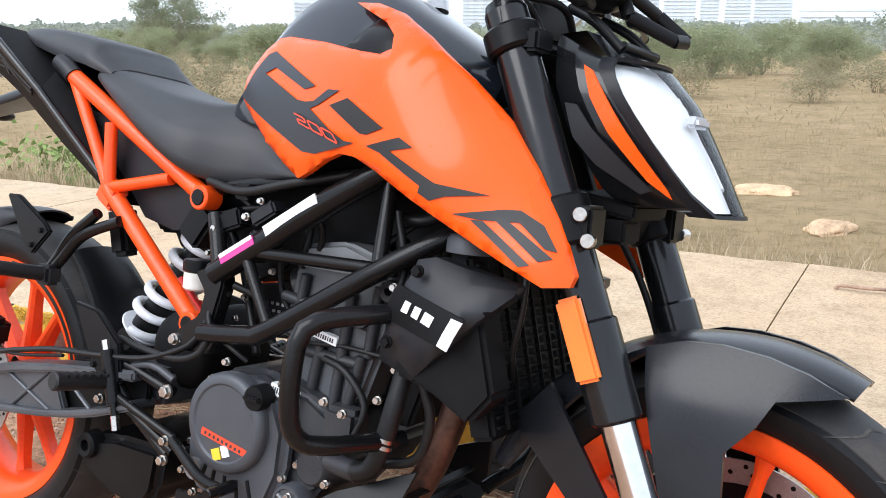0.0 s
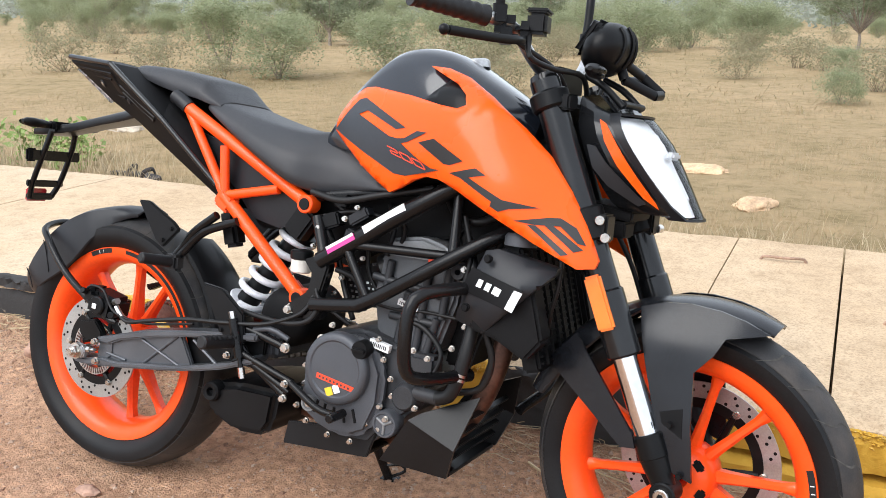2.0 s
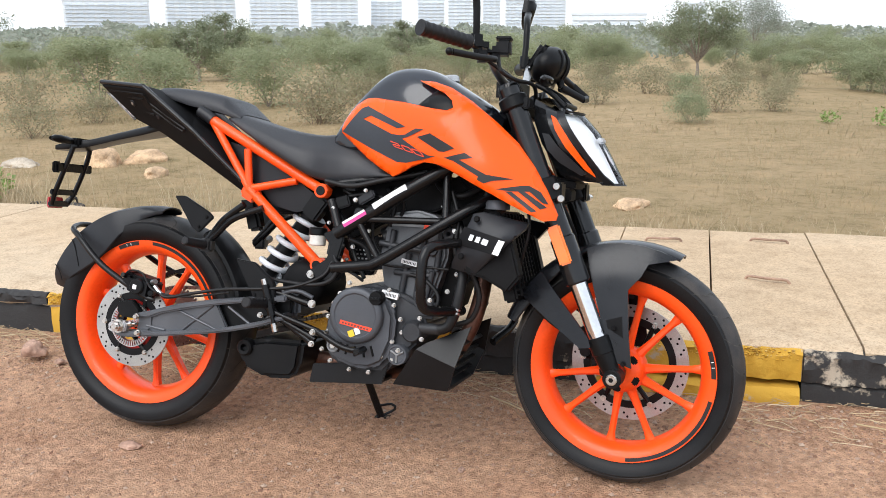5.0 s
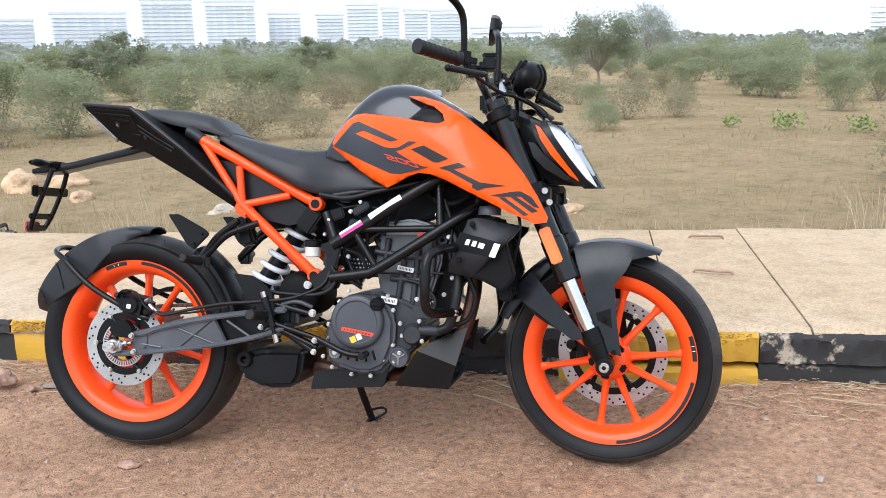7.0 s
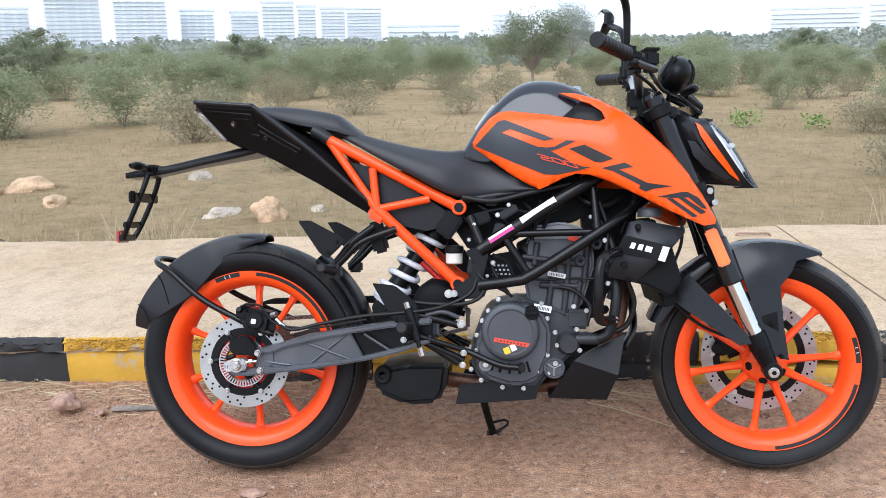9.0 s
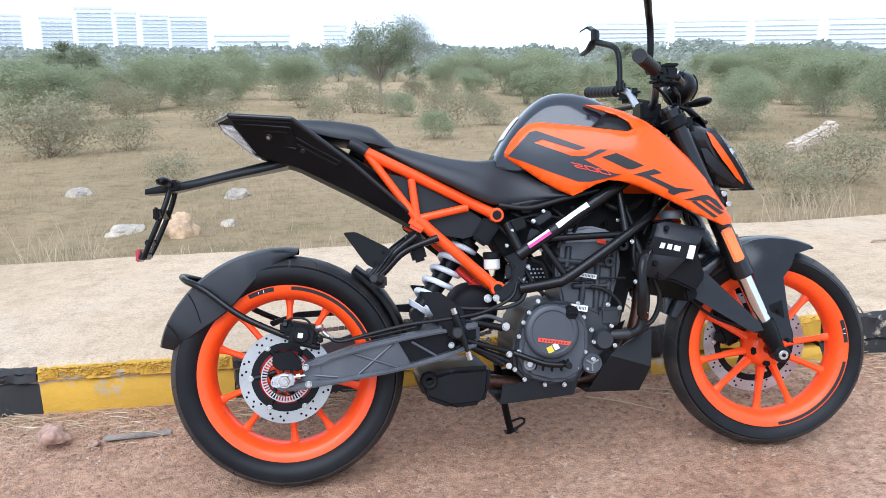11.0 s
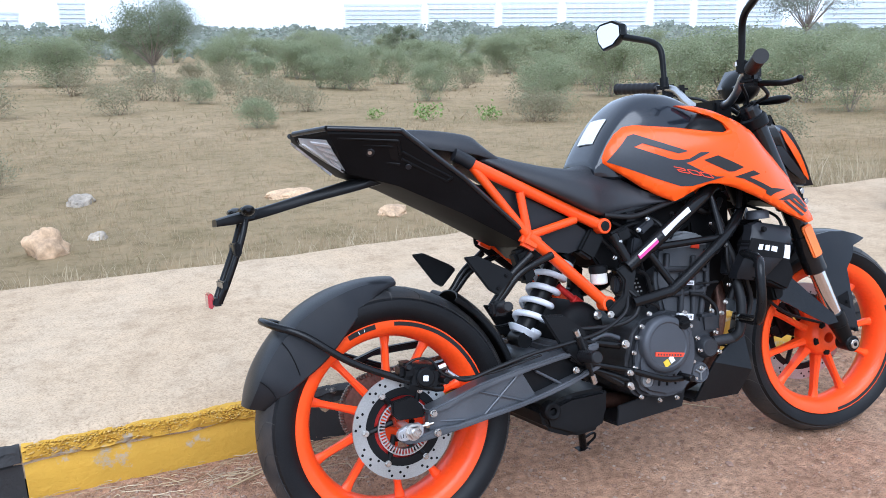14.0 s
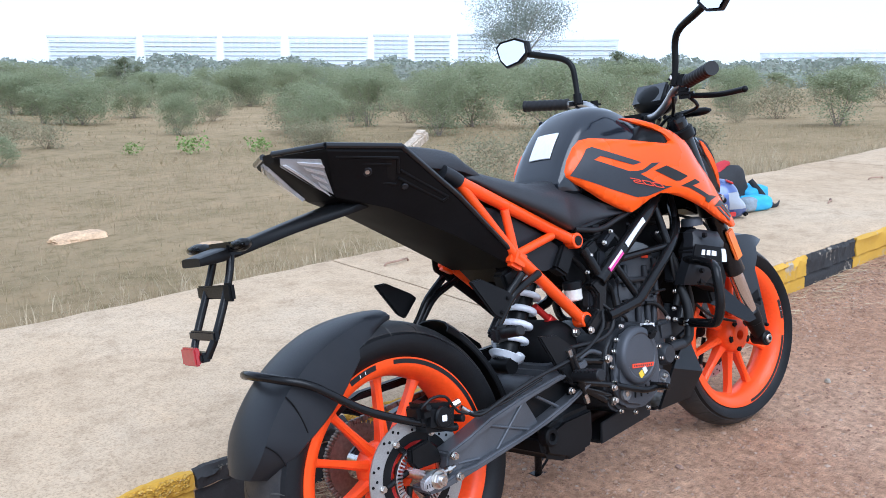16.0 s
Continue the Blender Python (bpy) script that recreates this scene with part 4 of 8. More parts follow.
for k, (x, y, s) in enumerate(((3.75, 9.2, 0.7), (3.1, 9.6, 0.45), (4.5, 8.8, 0.6), (-3.4, 2.75, 0.7), (-3.75, 2.65, 0.9), (-3.6, 2.9, 0.85), (-3.2, 2.6, 0.5))):
    o = copy_thing(weed, Matrix.Translation(field(x, y)) @ Matrix.Rotation(k * 1.1, 4, "Z"))
    o.scale = (s, s, s)
    o["group"] = "green weeds"
for b, d, s in ((46.3, 75, 0.95), (4.8, 58, 0.46)):
    x, y = d * math.sin(radians(b)), d * math.cos(radians(b))
    o = copy_thing(big, Matrix.Translation(field(x, y)) @ Matrix.Rotation(b, 4, "Z"))
    o.scale = (s, s, s)
    o["group"] = "tall trees beyond the field"
for src in (*shrubs, *acacia, scrub, weed, big):
    for o in (*src.children_recursive, src):
        bpy.data.objects.remove(o)


def far_leaf(i):
    b = radians(random.uniform(-75, 90))
    d = random.uniform(62, 200)
    x, y = d * math.sin(b), d * math.cos(b)
    wave = 0.55 + 0.45 * noise.noise((b * 16, d * 0.02, 1)) + 0.3 * noise.noise((b * 60, d * 0.03, 5))
    h = max(0.3, 3.5 * wave) * random.random() ** 0.7 * max(0.62, d / 120)
    s = random.uniform(0.2, 0.5) * max(0.7, d / 110)
    p, q = Vector((x, y, -0.6 + h)), Vector((random.uniform(-1, 1), random.uniform(-1, 1), random.uniform(-0.6, 0.6))).normalized() * s
    r = q.cross(Vector((random.uniform(-1, 1), random.uniform(-1, 1), random.uniform(-1, 1)))).normalized() * s * 0.6
    return [tuple(p - q), tuple(p + r), tuple(p + q), tuple(p - r)], [(0, 1, 2, 3)]


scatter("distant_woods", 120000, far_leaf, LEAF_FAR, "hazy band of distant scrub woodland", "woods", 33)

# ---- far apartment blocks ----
# Distance haze is mixed into facade, glass and roof: pale, bluish, low contrast.
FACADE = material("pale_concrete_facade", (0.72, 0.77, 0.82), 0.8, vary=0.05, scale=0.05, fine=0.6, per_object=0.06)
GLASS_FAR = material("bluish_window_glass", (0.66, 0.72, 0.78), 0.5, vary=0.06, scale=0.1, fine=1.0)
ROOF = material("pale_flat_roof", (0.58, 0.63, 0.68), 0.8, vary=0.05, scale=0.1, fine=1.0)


def block(bearing0, bearing1, top, floors, dist, label, bays, mat=FACADE):
    b = radians((bearing0 + bearing1) / 2)
    w = dist * (math.tan(radians(bearing1) - b) - math.tan(radians(bearing0) - b))
    h = dist * math.tan(radians(top)) + 1.5
    deep = min(22, w)
    thing = new("apartment_block")
    tagged(thing, label, "building", "far apartment blocks")
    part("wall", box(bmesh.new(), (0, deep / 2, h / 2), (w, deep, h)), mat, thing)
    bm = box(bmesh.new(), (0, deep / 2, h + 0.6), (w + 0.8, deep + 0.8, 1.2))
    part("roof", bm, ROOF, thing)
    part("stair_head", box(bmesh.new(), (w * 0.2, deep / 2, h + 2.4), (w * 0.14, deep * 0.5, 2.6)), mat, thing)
    fh = h / floors
    win = None
    for f in range(floors):
        for k in range(bays):
            x = -w / 2 + w * (k + 0.5) / bays
            m = Matrix.Translation((x, -0.1, fh * (f + 0.55)))
            if win is None:
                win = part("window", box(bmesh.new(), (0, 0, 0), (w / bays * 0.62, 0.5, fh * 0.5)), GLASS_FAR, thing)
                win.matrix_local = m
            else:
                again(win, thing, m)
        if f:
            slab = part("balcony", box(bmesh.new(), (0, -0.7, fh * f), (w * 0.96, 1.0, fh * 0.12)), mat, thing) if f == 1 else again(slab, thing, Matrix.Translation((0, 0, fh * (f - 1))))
    thing.matrix_world = Matrix.Translation((dist * math.sin(b), dist * math.cos(b), -1.5)) @ Matrix.Rotation(-b, 4, "Z")


TOWER, SLAB = "pale hazy apartment tower on the skyline", "long apartment block with rows of balconies, pale with haze, on the skyline"
LONG_BLOCKS = ((16.3, 21.4, 2.0, 8, 640, SLAB, 9), (21.8, 26.3, 2.1, 8, 640, SLAB, 8), (26.7, 30.4, 2.1, 8, 640, SLAB, 7), (30.9, 36.1, 2.1, 8, 640, SLAB, 9), (36.5, 38.8, 2.25, 9, 640, SLAB, 4), (39.2, 41.6, 2.2, 9, 640, SLAB, 4), (42.1, 44.3, 2.3, 9, 640, SLAB, 4), (46.6, 52.7, 1.9, 7, 700, SLAB, 8), (61.5, 70.0, 1.0, 5, 900, SLAB, 12))
TOWERS = ((-1.2, 0.3, 2.0, 8, 700, TOWER, 3), (-21.5, -19.4, 2.5, 12, 560, TOWER, 4), (-18.4, -16.6, 2.4, 12, 560, TOWER, 4), (-16.4, -14.3, 3.0, 14, 560, TOWER, 4), (-14.1, -12.9, 2.75, 14, 560, TOWER, 3), (-12.6, -11.0, 2.6, 13, 560, TOWER, 3), (-10.9, -8.6, 2.55, 13, 560, TOWER, 4), (-8.2, -3.4, 1.4, 5, 560, SLAB, 8), (-25.5, -22.3, 3.3, 15, 540, TOWER, 5), (-29.4, -26.2, 3.4, 15, 540, TOWER, 5), (-34.6, -30.2, 2.6, 12, 540, TOWER, 6), (-40.5, -35.5, 2.2, 10, 540, SLAB, 8))
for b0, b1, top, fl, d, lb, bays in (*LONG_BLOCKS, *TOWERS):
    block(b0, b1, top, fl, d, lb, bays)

# ---- helmet and bag left on the pavement ----
HELMET_BLUE = material("metallic_blue_helmet", (0.06, 0.095, 0.25), 0.28, metal=0.3, vary=0.15, coat=0.8)
HELMET_RED = material("red_helmet_graphic", (0.5, 0.03, 0.03), 0.35, vary=0.1)
VISOR = material("grey_visor", (0.30, 0.32, 0.36), 0.12, vary=0.05, coat=0.8)
BAG_RED = material("red_bag_fabric", (0.42, 0.02, 0.03), 0.8, vary=0.15, bump=0.4)
BAG_BLACK = material("black_bag_fabric", (0.018, 0.018, 0.02), 0.8, vary=0.2, bump=0.4)
BAG_BLUE = material("sky_blue_bag_fabric", (0.06, 0.33, 0.55), 0.75, vary=0.15, bump=0.4)
BAG_GREY = material("grey_bag_fabric", (0.22, 0.26, 0.30), 0.8, vary=0.15, bump=0.3)
helmet = new("helmet")
tagged(helmet, "blue full-face motorcycle helmet with a grey visor and red graphics", "helmet")


def dome(bm, cut, grow=1.0, seg=32):
    """An egg-shaped helmet shell; cut(direction) says which faces go."""
    bmesh.ops.create_uvsphere(bm, u_segments=seg, v_segments=20, radius=1)
    for v in bm.verts:
        d = v.co.normalized()
        chin = max(0, d.x) * max(0, -d.z + 0.15) * 0.14
        v.co = Vector((d.x * (0.155 + chin) * grow, d.y * 0.125 * grow, max(-0.82, d.z) * 0.145 * grow))
    bmesh.ops.delete(bm, geom=[f for f in bm.faces if cut(f.calc_center_median())], context="FACES")
    return bm


part("shell", dome(bmesh.new(), lambda c: c.x > 0.06 and -0.055 < c.z < 0.06), HELMET_BLUE, helmet, "metallic blue shell")
part("visor", dome(bmesh.new(), lambda c: not (c.x > 0.045 and -0.062 < c.z < 0.066), 0.985), VISOR, helmet, "grey tinted visor")
bm = bmesh.new()
cyl(bm, (0.02, -0.12, 0.02), (0.02, -0.132, 0.02), 0.02, seg=18, chamfer=0.003)
part("visor_pivot", bm, PLASTIC, helmet)
part("chin_vent", box(bmesh.new(), (0.19, -0.02, -0.085), (0.03, 0.06, 0.03), 0.008), PLASTIC, helmet)
part("red_graphic", box(bmesh.new(), (0.09, -0.107, -0.075), (0.045, 0.012, 0.03), 0.004, Matrix.Rotation(radians(18), 4, "Z")), HELMET_RED, helmet)
part("red_graphic", box(bmesh.new(), (0.07, -0.03, 0.128), (0.05, 0.05, 0.012), 0.004, Matrix.Rotation(radians(22), 4, "Y")), HELMET_RED, helmet)
part("white_graphic", box(bmesh.new(), (-0.045, -0.119, -0.05), (0.06, 0.006, 0.018), 0.002, Matrix.Rotation(radians(-10), 4, "Z")), WHITE, helmet)
part("white_graphic", box(bmesh.new(), (0.105, -0.05, 0.095), (0.012, 0.07, 0.012), 0.002, Matrix.Rotation(radians(30), 4, "Y")), WHITE, helmet)
part("base_trim", lathe(bmesh.new(), [(0.09, -0.006), (0.115, -0.006), (0.115, 0.006), (0.09, 0.006)], (0, 0, 0), 28), PLASTIC, helmet)
helmet.children[-1].matrix_local = Matrix.Translation((0.01, 0, -0.118)) @ Matrix.Rotation(radians(90), 4, "X")
helmet.matrix_world = SLOPE @ Matrix.Translation((3.43, 1.33, SLAB_TOP + 0.108)) @ Matrix.Rotation(radians(-48), 4, "Z") @ Matrix.Diagonal((0.85, 0.85, 0.89, 1))
bag = new("backpack")
tagged(bag, "red, black and sky-blue backpack lying on the pavement", "bag")


def cushion(size, centre, m=None, seed=0.0):
    bm = bmesh.new()
    bmesh.ops.create_icosphere(bm, subdivisions=4, radius=1)
    for v in bm.verts:
        d = v.co.normalized()
        p = 3.2
        k = (abs(d.x) ** p + abs(d.y) ** p + abs(d.z) ** p) ** (-1 / p)
        r = k * (1 + 0.07 * noise.noise(d * 2.5 + Vector((seed, 0, 0))) + 0.03 * noise.noise(d * 7 + Vector((0, seed, 0))))
        v.co = Vector((d.x * size[0], d.y * size[1], d.z * size[2])) * r
    return moved(bm, Matrix.Translation(centre) @ (m or Matrix()))


part("main_pocket", cushion((0.15, 0.12, 0.15), (0.06, 0.16, 0.15), Matrix.Rotation(radians(-22), 4, "Y"), 1), BAG_BLACK, bag)
part("top_flap", cushion((0.115, 0.05, 0.016), (0.005, 0.19, 0.283), Matrix.Rotation(radians(-24), 4, "Y"), 2), BAG_RED, bag)
part("front_pocket", cushion((0.16, 0.10, 0.07), (0.28, 0.10, 0.085), Matrix.Rotation(radians(8), 4, "Z"), 3), BAG_BLUE, bag)
part("side_pocket", cushion((0.13, 0.07, 0.055), (0.14, -0.03, 0.055), Matrix.Rotation(radians(-18), 4, "Z"), 4), BAG_BLUE, bag)
part("grey_pocket", cushion((0.07, 0.05, 0.05), (0.03, -0.05, 0.06), None, 5), BAG_GREY, bag)
part("strap", tube(bmesh.new(), [(0.2, 0.05, 0.2), (0.25, -0.02, 0.1), (0.28, -0.05, 0.02), (0.36, -0.07, 0.015), (0.45, -0.03, 0.02)], 0.02, 8, flat=0.35), BAG_BLACK, bag)
part("buckle", box(bmesh.new(), (0.3, -0.06, 0.03), (0.06, 0.03, 0.02), 0.005), BAG_BLACK, bag)
bag.matrix_world = SLOPE @ Matrix.Translation((3.68, 1.33, SLAB_TOP)) @ Matrix.Rotation(radians(-4), 4, "Z") @ Matrix.Diagonal((0.88, 0.88, 0.88, 1))


# ---- the motorcycle: along, sideways (left is plus) and up, from the foot of the rear tyre ----
LEAN_LEFT = 12.5
bike = new("motorcycle")
bike.matrix_world = pose(0, 0.0, 0, -LEAN_LEFT)
tagged(bike, "orange and black naked sports motorcycle leaning on its side stand", "motorcycle")
STEER_UP = Vector((-0.4, 0, 0.917)).normalized()
STEER = Matrix.Translation((1.045, 0, 0.938)) @ Matrix.Rotation(radians(-7.3), 4, STEER_UP) @ Matrix.Translation((-1.045, 0, -0.938))
REAR, FRONT = Vector((0, 0, 0.272)), Vector((1.378, 0, 0.281))
WIDER = {}


def bike_part(name, bm, mat, label="", parent=None, front=False, angle=38):
    if parent in WIDER:
        moved(bm, Matrix.Diagonal((1, WIDER[parent], 1, 1)))
    if front:
        moved(bm, STEER)
    return part(name, bm, mat, parent or bike, label, angle)


def bolt_head(parent, place, r=0.007, out=0.008, mat=None, side=-1, front=False, name="bolt"):
    bm = bmesh.new()
    p = Vector(place)
    r *= 0.85
    cyl(bm, p, p + Vector((0, side * out * 0.35, 0)), r * 1.2, seg=14)
    cyl(bm, p + Vector((0, side * out * 0.3, 0)), p + Vector((0, side * out, 0)), r, seg=6, chamfer=r * 0.12)
    return bike_part(name, bm, mat or BOLT, parent=parent, front=front)


# wheels
def tyre(parent, centre, outer, half, front, k):
    shape = [(0.219 * k, -half * 0.62), (0.228 * k, -half * 0.8), (0.243 * k, -half * 0.96), (0.258 * k, -half), (0.272 * k, -half * 0.97)]
    crown = [(outer - 0.024, -half * 0.86), (outer - 0.012, -half * 0.66), (outer - 0.0045, -half * 0.4), (outer - 0.0008, -half * 0.15)]
    prof = [p for p in shape if p[0] < outer - 0.026] + crown
    prof = prof + [(r, -a) for r, a in reversed(prof)]
    bm = lathe(bmesh.new(), prof, centre, 96)
    ob = bike_part("tyre", bm, RUBBER, "dusty black radial road tyre with curved tread grooves", parent, front)
    band = [(outer - 0.0225, -half * 0.87)] + [(r + 0.0007, a) for r, a in crown[1:]]
    band = band + [(r, -a) for r, a in reversed(band)]
    band = band + [(r - 0.003, a * 0.99) for r, a in reversed(band)]
    bike_part("tread_band", lathe(bmesh.new(), band, centre, 96), TREAD, "dusty grey tread band", parent, front)
    g = bmesh.new()
    count = 26

    def on_tyre(a, s):
        k = abs(s) / half
        r = outer + 0.0018 - (0.0008 if k < 0.15 else 0.0008 + (k - 0.15) / 0.25 * 0.0037 if k < 0.4 else 0.0045 + (k - 0.4) / 0.26 * 0.0075 if k < 0.66 else 0.012 + (k - 0.66) / 0.2 * 0.012)
        return centre + Vector((r * math.cos(a), s * (1 + 0.02 * k * k), r * math.sin(a)))
    for i in range(count):
        for sgn in (-1, 1):
            a0 = 2 * math.pi * (i + (0.5 if sgn > 0 else 0)) / count
            line = [(0.06 + 0.9 * q, a0 + (0.24 if front else -0.24) * (q - 0.25 * q * q) + 0.03 * math.sin(q * 7)) for q in [j / 7 for j in range(8)]]
            w = 0.0075
            pts = []
            for j, (k, a) in enumerate(line):
                ww = w * (0.25 + 0.75 * math.sin(math.pi * min(1, (j + 0.4) / 7.6)))
                pts.append((g.verts.new(on_tyre(a - ww, sgn * k * half)), g.verts.new(on_tyre(a + ww, sgn * k * half))))
            for p, q in zip(pts, pts[1:]):
                g.faces.new((p[0], p[1], q[1], q[0]))
    bike_part("tread_groove", g, GROOVE, "", ob, front)
    return ob


def wheel(name, centre, outer, half, rim_half, spokes, turn, front, k):
    w = new(name)
    w.parent = bike
    tagged(w, "bright orange ten-spoke alloy wheel with a black tyre")
    tyre(w, centre, outer, half, front, k)
    h = rim_half
    prof = [(0.2265, -h - 0.004), (0.2275, -h), (0.222, -h + 0.004), (0.206, -h + 0.012), (0.196, -h * 0.45), (0.193, 0), (0.196, h * 0.45), (0.206, h - 0.012), (0.222, h - 0.004),
            (0.2275, h), (0.2265, h + 0.004), (0.214, h + 0.003), (0.199, h - 0.004), (0.188, h * 0.4), (0.185, 0), (0.188, -h * 0.4), (0.199, -h + 0.004), (0.214, -h - 0.003)]
    prof = [(r * k, a) for r, a in prof]
    bike_part("rim", lathe(bmesh.new(), prof, centre, 96), ORANGE_RIM, "glossy orange cast rim", w, front, 50)
    hub = lathe(bmesh.new(), [(0.016, -0.05), (0.03, -0.052), (0.046, -0.046), (0.056, -0.03), (0.06, 0), (0.056, 0.03), (0.046, 0.046), (0.03, 0.052), (0.016, 0.05)], centre, 48)
    bike_part("hub", hub, ORANGE_RIM, "", w, front)
    for i in range(5):
        a = turn + 2 * math.pi * (i + 0.5) / 5
        bm = box(bmesh.new(), centre + Vector((0.043 * math.cos(a), -0.0475, 0.043 * math.sin(a))), (0.018, 0.006, 0.022), 0.003, Matrix.Rotation(-a, 4, "Y"))
        bike_part("hub_pocket", bm, PLASTIC_DARK, "", w, front)
    bm = bmesh.new()
    sect = [(0.048, 0.0135, 0.021), (0.075, 0.0105, 0.018), (0.12, 0.0085, 0.0145), (0.165, 0.0085, 0.013), (0.186, 0.0125, 0.0135), (0.197, 0.021, 0.014)]
    rings(bm, [[Vector((r * k, y, z)) for y, z in ((-d * 0.55, -b), (-d, -b * 0.45), (-d, b * 0.45), (-d * 0.55, b), (d, b * 0.6), (d, -b * 0.6))] for r, b, d in sect])
    base = None
    for i in range(spokes):
        pair = 0.045 if i % 2 else -0.045
        a = turn + 2 * math.pi * i / spokes + pair
        m = (STEER if front else Matrix()) @ Matrix.Translation(centre) @ Matrix.Rotation(-a, 4, "Y")
        if base is None:
            base = bike_part("spoke", bm, ORANGE_RIM, "", w)
            base.matrix_local = m
        else:
            again(base, w, m)

    def arc(name, a0, a1, mat, r0, r1, label=""):
        g = bmesh.new()
        n = max(3, int((a1 - a0) / 0.06))
        for j in range(n):
            q = [(a0 + (a1 - a0) * (j + e) / n, r) for e, r in ((0, r0), (0, r1), (1, r1), (1, r0))]
            g.faces.new([g.verts.new(centre + Vector((r * k * math.cos(a), -h - 0.0052 + (0.2265 - r) * 0.12, r * k * math.sin(a)))) for a, r in q])
        bike_part(name, g, mat, label, w, front)
    start = 0.25 if not front else -1.45
    arc("rim_stripe", start, start + 1.25, DECAL_BLACK, 0.2145, 0.2235, "black rim tape stripe")
    mark = start + 1.45 if not front else start + 1.5
    arc("rim_stripe", mark, mark + 0.3, DECAL_BLACK, 0.2135, 0.2245, "black rim tape stripe")
    arc("rim_mark", mark + 0.11, mark + 0.2, WHITE, 0.2155, 0.2222, "small white maker's mark")
    return w


def disc(parent, centre, y, outer, inner, holes, front, carrier):
    bm = bmesh.new()
    lathe(bm, [(inner, y - 0.002), (outer, y - 0.002), (outer, y + 0.002), (inner, y + 0.002)], centre, 72)
    ob = bike_part("brake_disc", bm, DISC, "drilled steel brake disc", parent, front)
    for i in range(holes):
        for k, rr in enumerate((0.22, 0.5, 0.78)):
            if (i + k) % 3 == 0 or k == i % 3:
                a = 2 * math.pi * (i + k * 0.33) / holes
                r = inner + (outer - inner) * rr
                p = centre + Vector((r * math.cos(a), y, r * math.sin(a)))
                bike_part("disc_hole", cyl(bmesh.new(), p + Vector((0, -0.0026, 0)), p + Vector((0, 0.0026, 0)), 0.0032, seg=8), PLASTIC_DARK, "", ob, front)
    cm = lathe(bmesh.new(), [(inner - 0.016, y - 0.003), (inner + 0.003, y - 0.003), (inner + 0.003, y + 0.003), (inner - 0.016, y + 0.003)], centre, 48)
    bike_part("disc_carrier", cm, carrier, "", ob, front)
    for i in range(6):
        a = 2 * math.pi * i / 6
        cm = cyl(bmesh.new(), centre + Vector((0.03 * math.cos(a - 0.5), y, 0.03 * math.sin(a - 0.5))), centre + Vector(((inner - 0.006) * math.cos(a), y, (inner - 0.006) * math.sin(a))), 0.007, seg=8)
        bike_part("carrier_arm", cm, carrier, "", ob, front)
    for i in range(6):
        a = 2 * math.pi * i / 6
        bolt_head(ob, centre + Vector(((inner + 0.004) * math.cos(a), y - 0.003, (inner + 0.002) * math.sin(a))), 0.0075, 0.007, front=front)


rear = wheel("rear_wheel", REAR, 0.317, 0.08, 0.06, 10, 0.32, False, 1.058)
fwheel = wheel("front_wheel", FRONT, 0.292, 0.06, 0.046, 10, 0.16, True, 1.017)
disc(rear, REAR, -0.115, 0.122, 0.088, 24, False, PLASTIC)
disc(fwheel, FRONT, 0.072, 0.152, 0.118, 30, True, PLASTIC)
ring = bmesh.new()
lathe(ring, [(0.047, -0.122), (0.0495, -0.127), (0.0495, -0.120), (0.047, -0.120)], REAR, 48)
lathe(ring, [(0.0625, -0.127), (0.065, -0.127), (0.065, -0.120), (0.0625, -0.120)], REAR, 48)
for i in range(48):
    a = 2 * math.pi * i / 48
    box(ring, REAR + Vector((0.056 * math.cos(a), -0.126, 0.056 * math.sin(a))), (0.014, 0.004, 0.0032), 0, Matrix.Rotation(-a, 4, "Y"))
bike_part("hub_flange", lathe(bmesh.new(), [(0.058, -0.106), (0.083, -0.106), (0.083, -0.102), (0.058, -0.102)], REAR, 48), RED_ANODISED, "red anodised flange behind the disc", rear)
bike_part("abs_ring", ring, STEEL, "slotted steel speed-sensor ring", rear)

# sprocket, chain and guard on the left side
bm = bmesh.new()
lathe(bm, [(0.04, 0.092), (0.085, 0.092), (0.085, 0.098), (0.04, 0.098)], REAR, 44)
for i in range(44):
    a = 2 * math.pi * i / 44
    box(bm, REAR + Vector((0.088 * math.cos(a), 0.095, 0.088 * math.sin(a))), (0.009, 0.005, 0.006), 0, Matrix.Rotation(-a, 4, "Y"))
bike_part("sprocket", bm, CHAIN, "dark steel rear sprocket", rear)
bm = bmesh.new()
loop = []
for i in range(40):
    a = math.pi / 2 + math.pi * i / 39
    loop.append((0.091 * math.cos(a), 0.272 + 0.091 * math.sin(a)))
for i in range(34):
    loop.append((0.0 + 0.585 * (i + 1) / 34, 0.181 + 0.165 * (i + 1) / 34))
for i in range(34):
    loop.append((0.585 - 0.585 * i / 34, 0.405 - 0.042 * i / 34))
for k, ((u0, w0), (u1, w1)) in enumerate(zip(loop, loop[1:] + loop[:1])):
    d = Vector((u1 - u0, 0, w1 - w0))
    if d.length > 1e-5:
        box(bm, ((u0 + u1) / 2, 0.095, (w0 + w1) / 2), (d.length * 0.95, 0.011 if k % 2 else 0.015, 0.0115), 0.002, Matrix.Rotation(-math.atan2(d.z, d.x), 4, "Y"), 1)
bike_part("drive_chain", bm, CHAIN, "oily drive chain")
bm = prism(bmesh.new(), [(-0.06, 0.40), (0.02, 0.425), (0.46, 0.44), (0.47, 0.405), (0.30, 0.415), (0.0, 0.408), (-0.05, 0.385)], 0.085, 0.11, 0.003)
bike_part("chain_guard", bm, PLASTIC, "long black plastic chain guard")

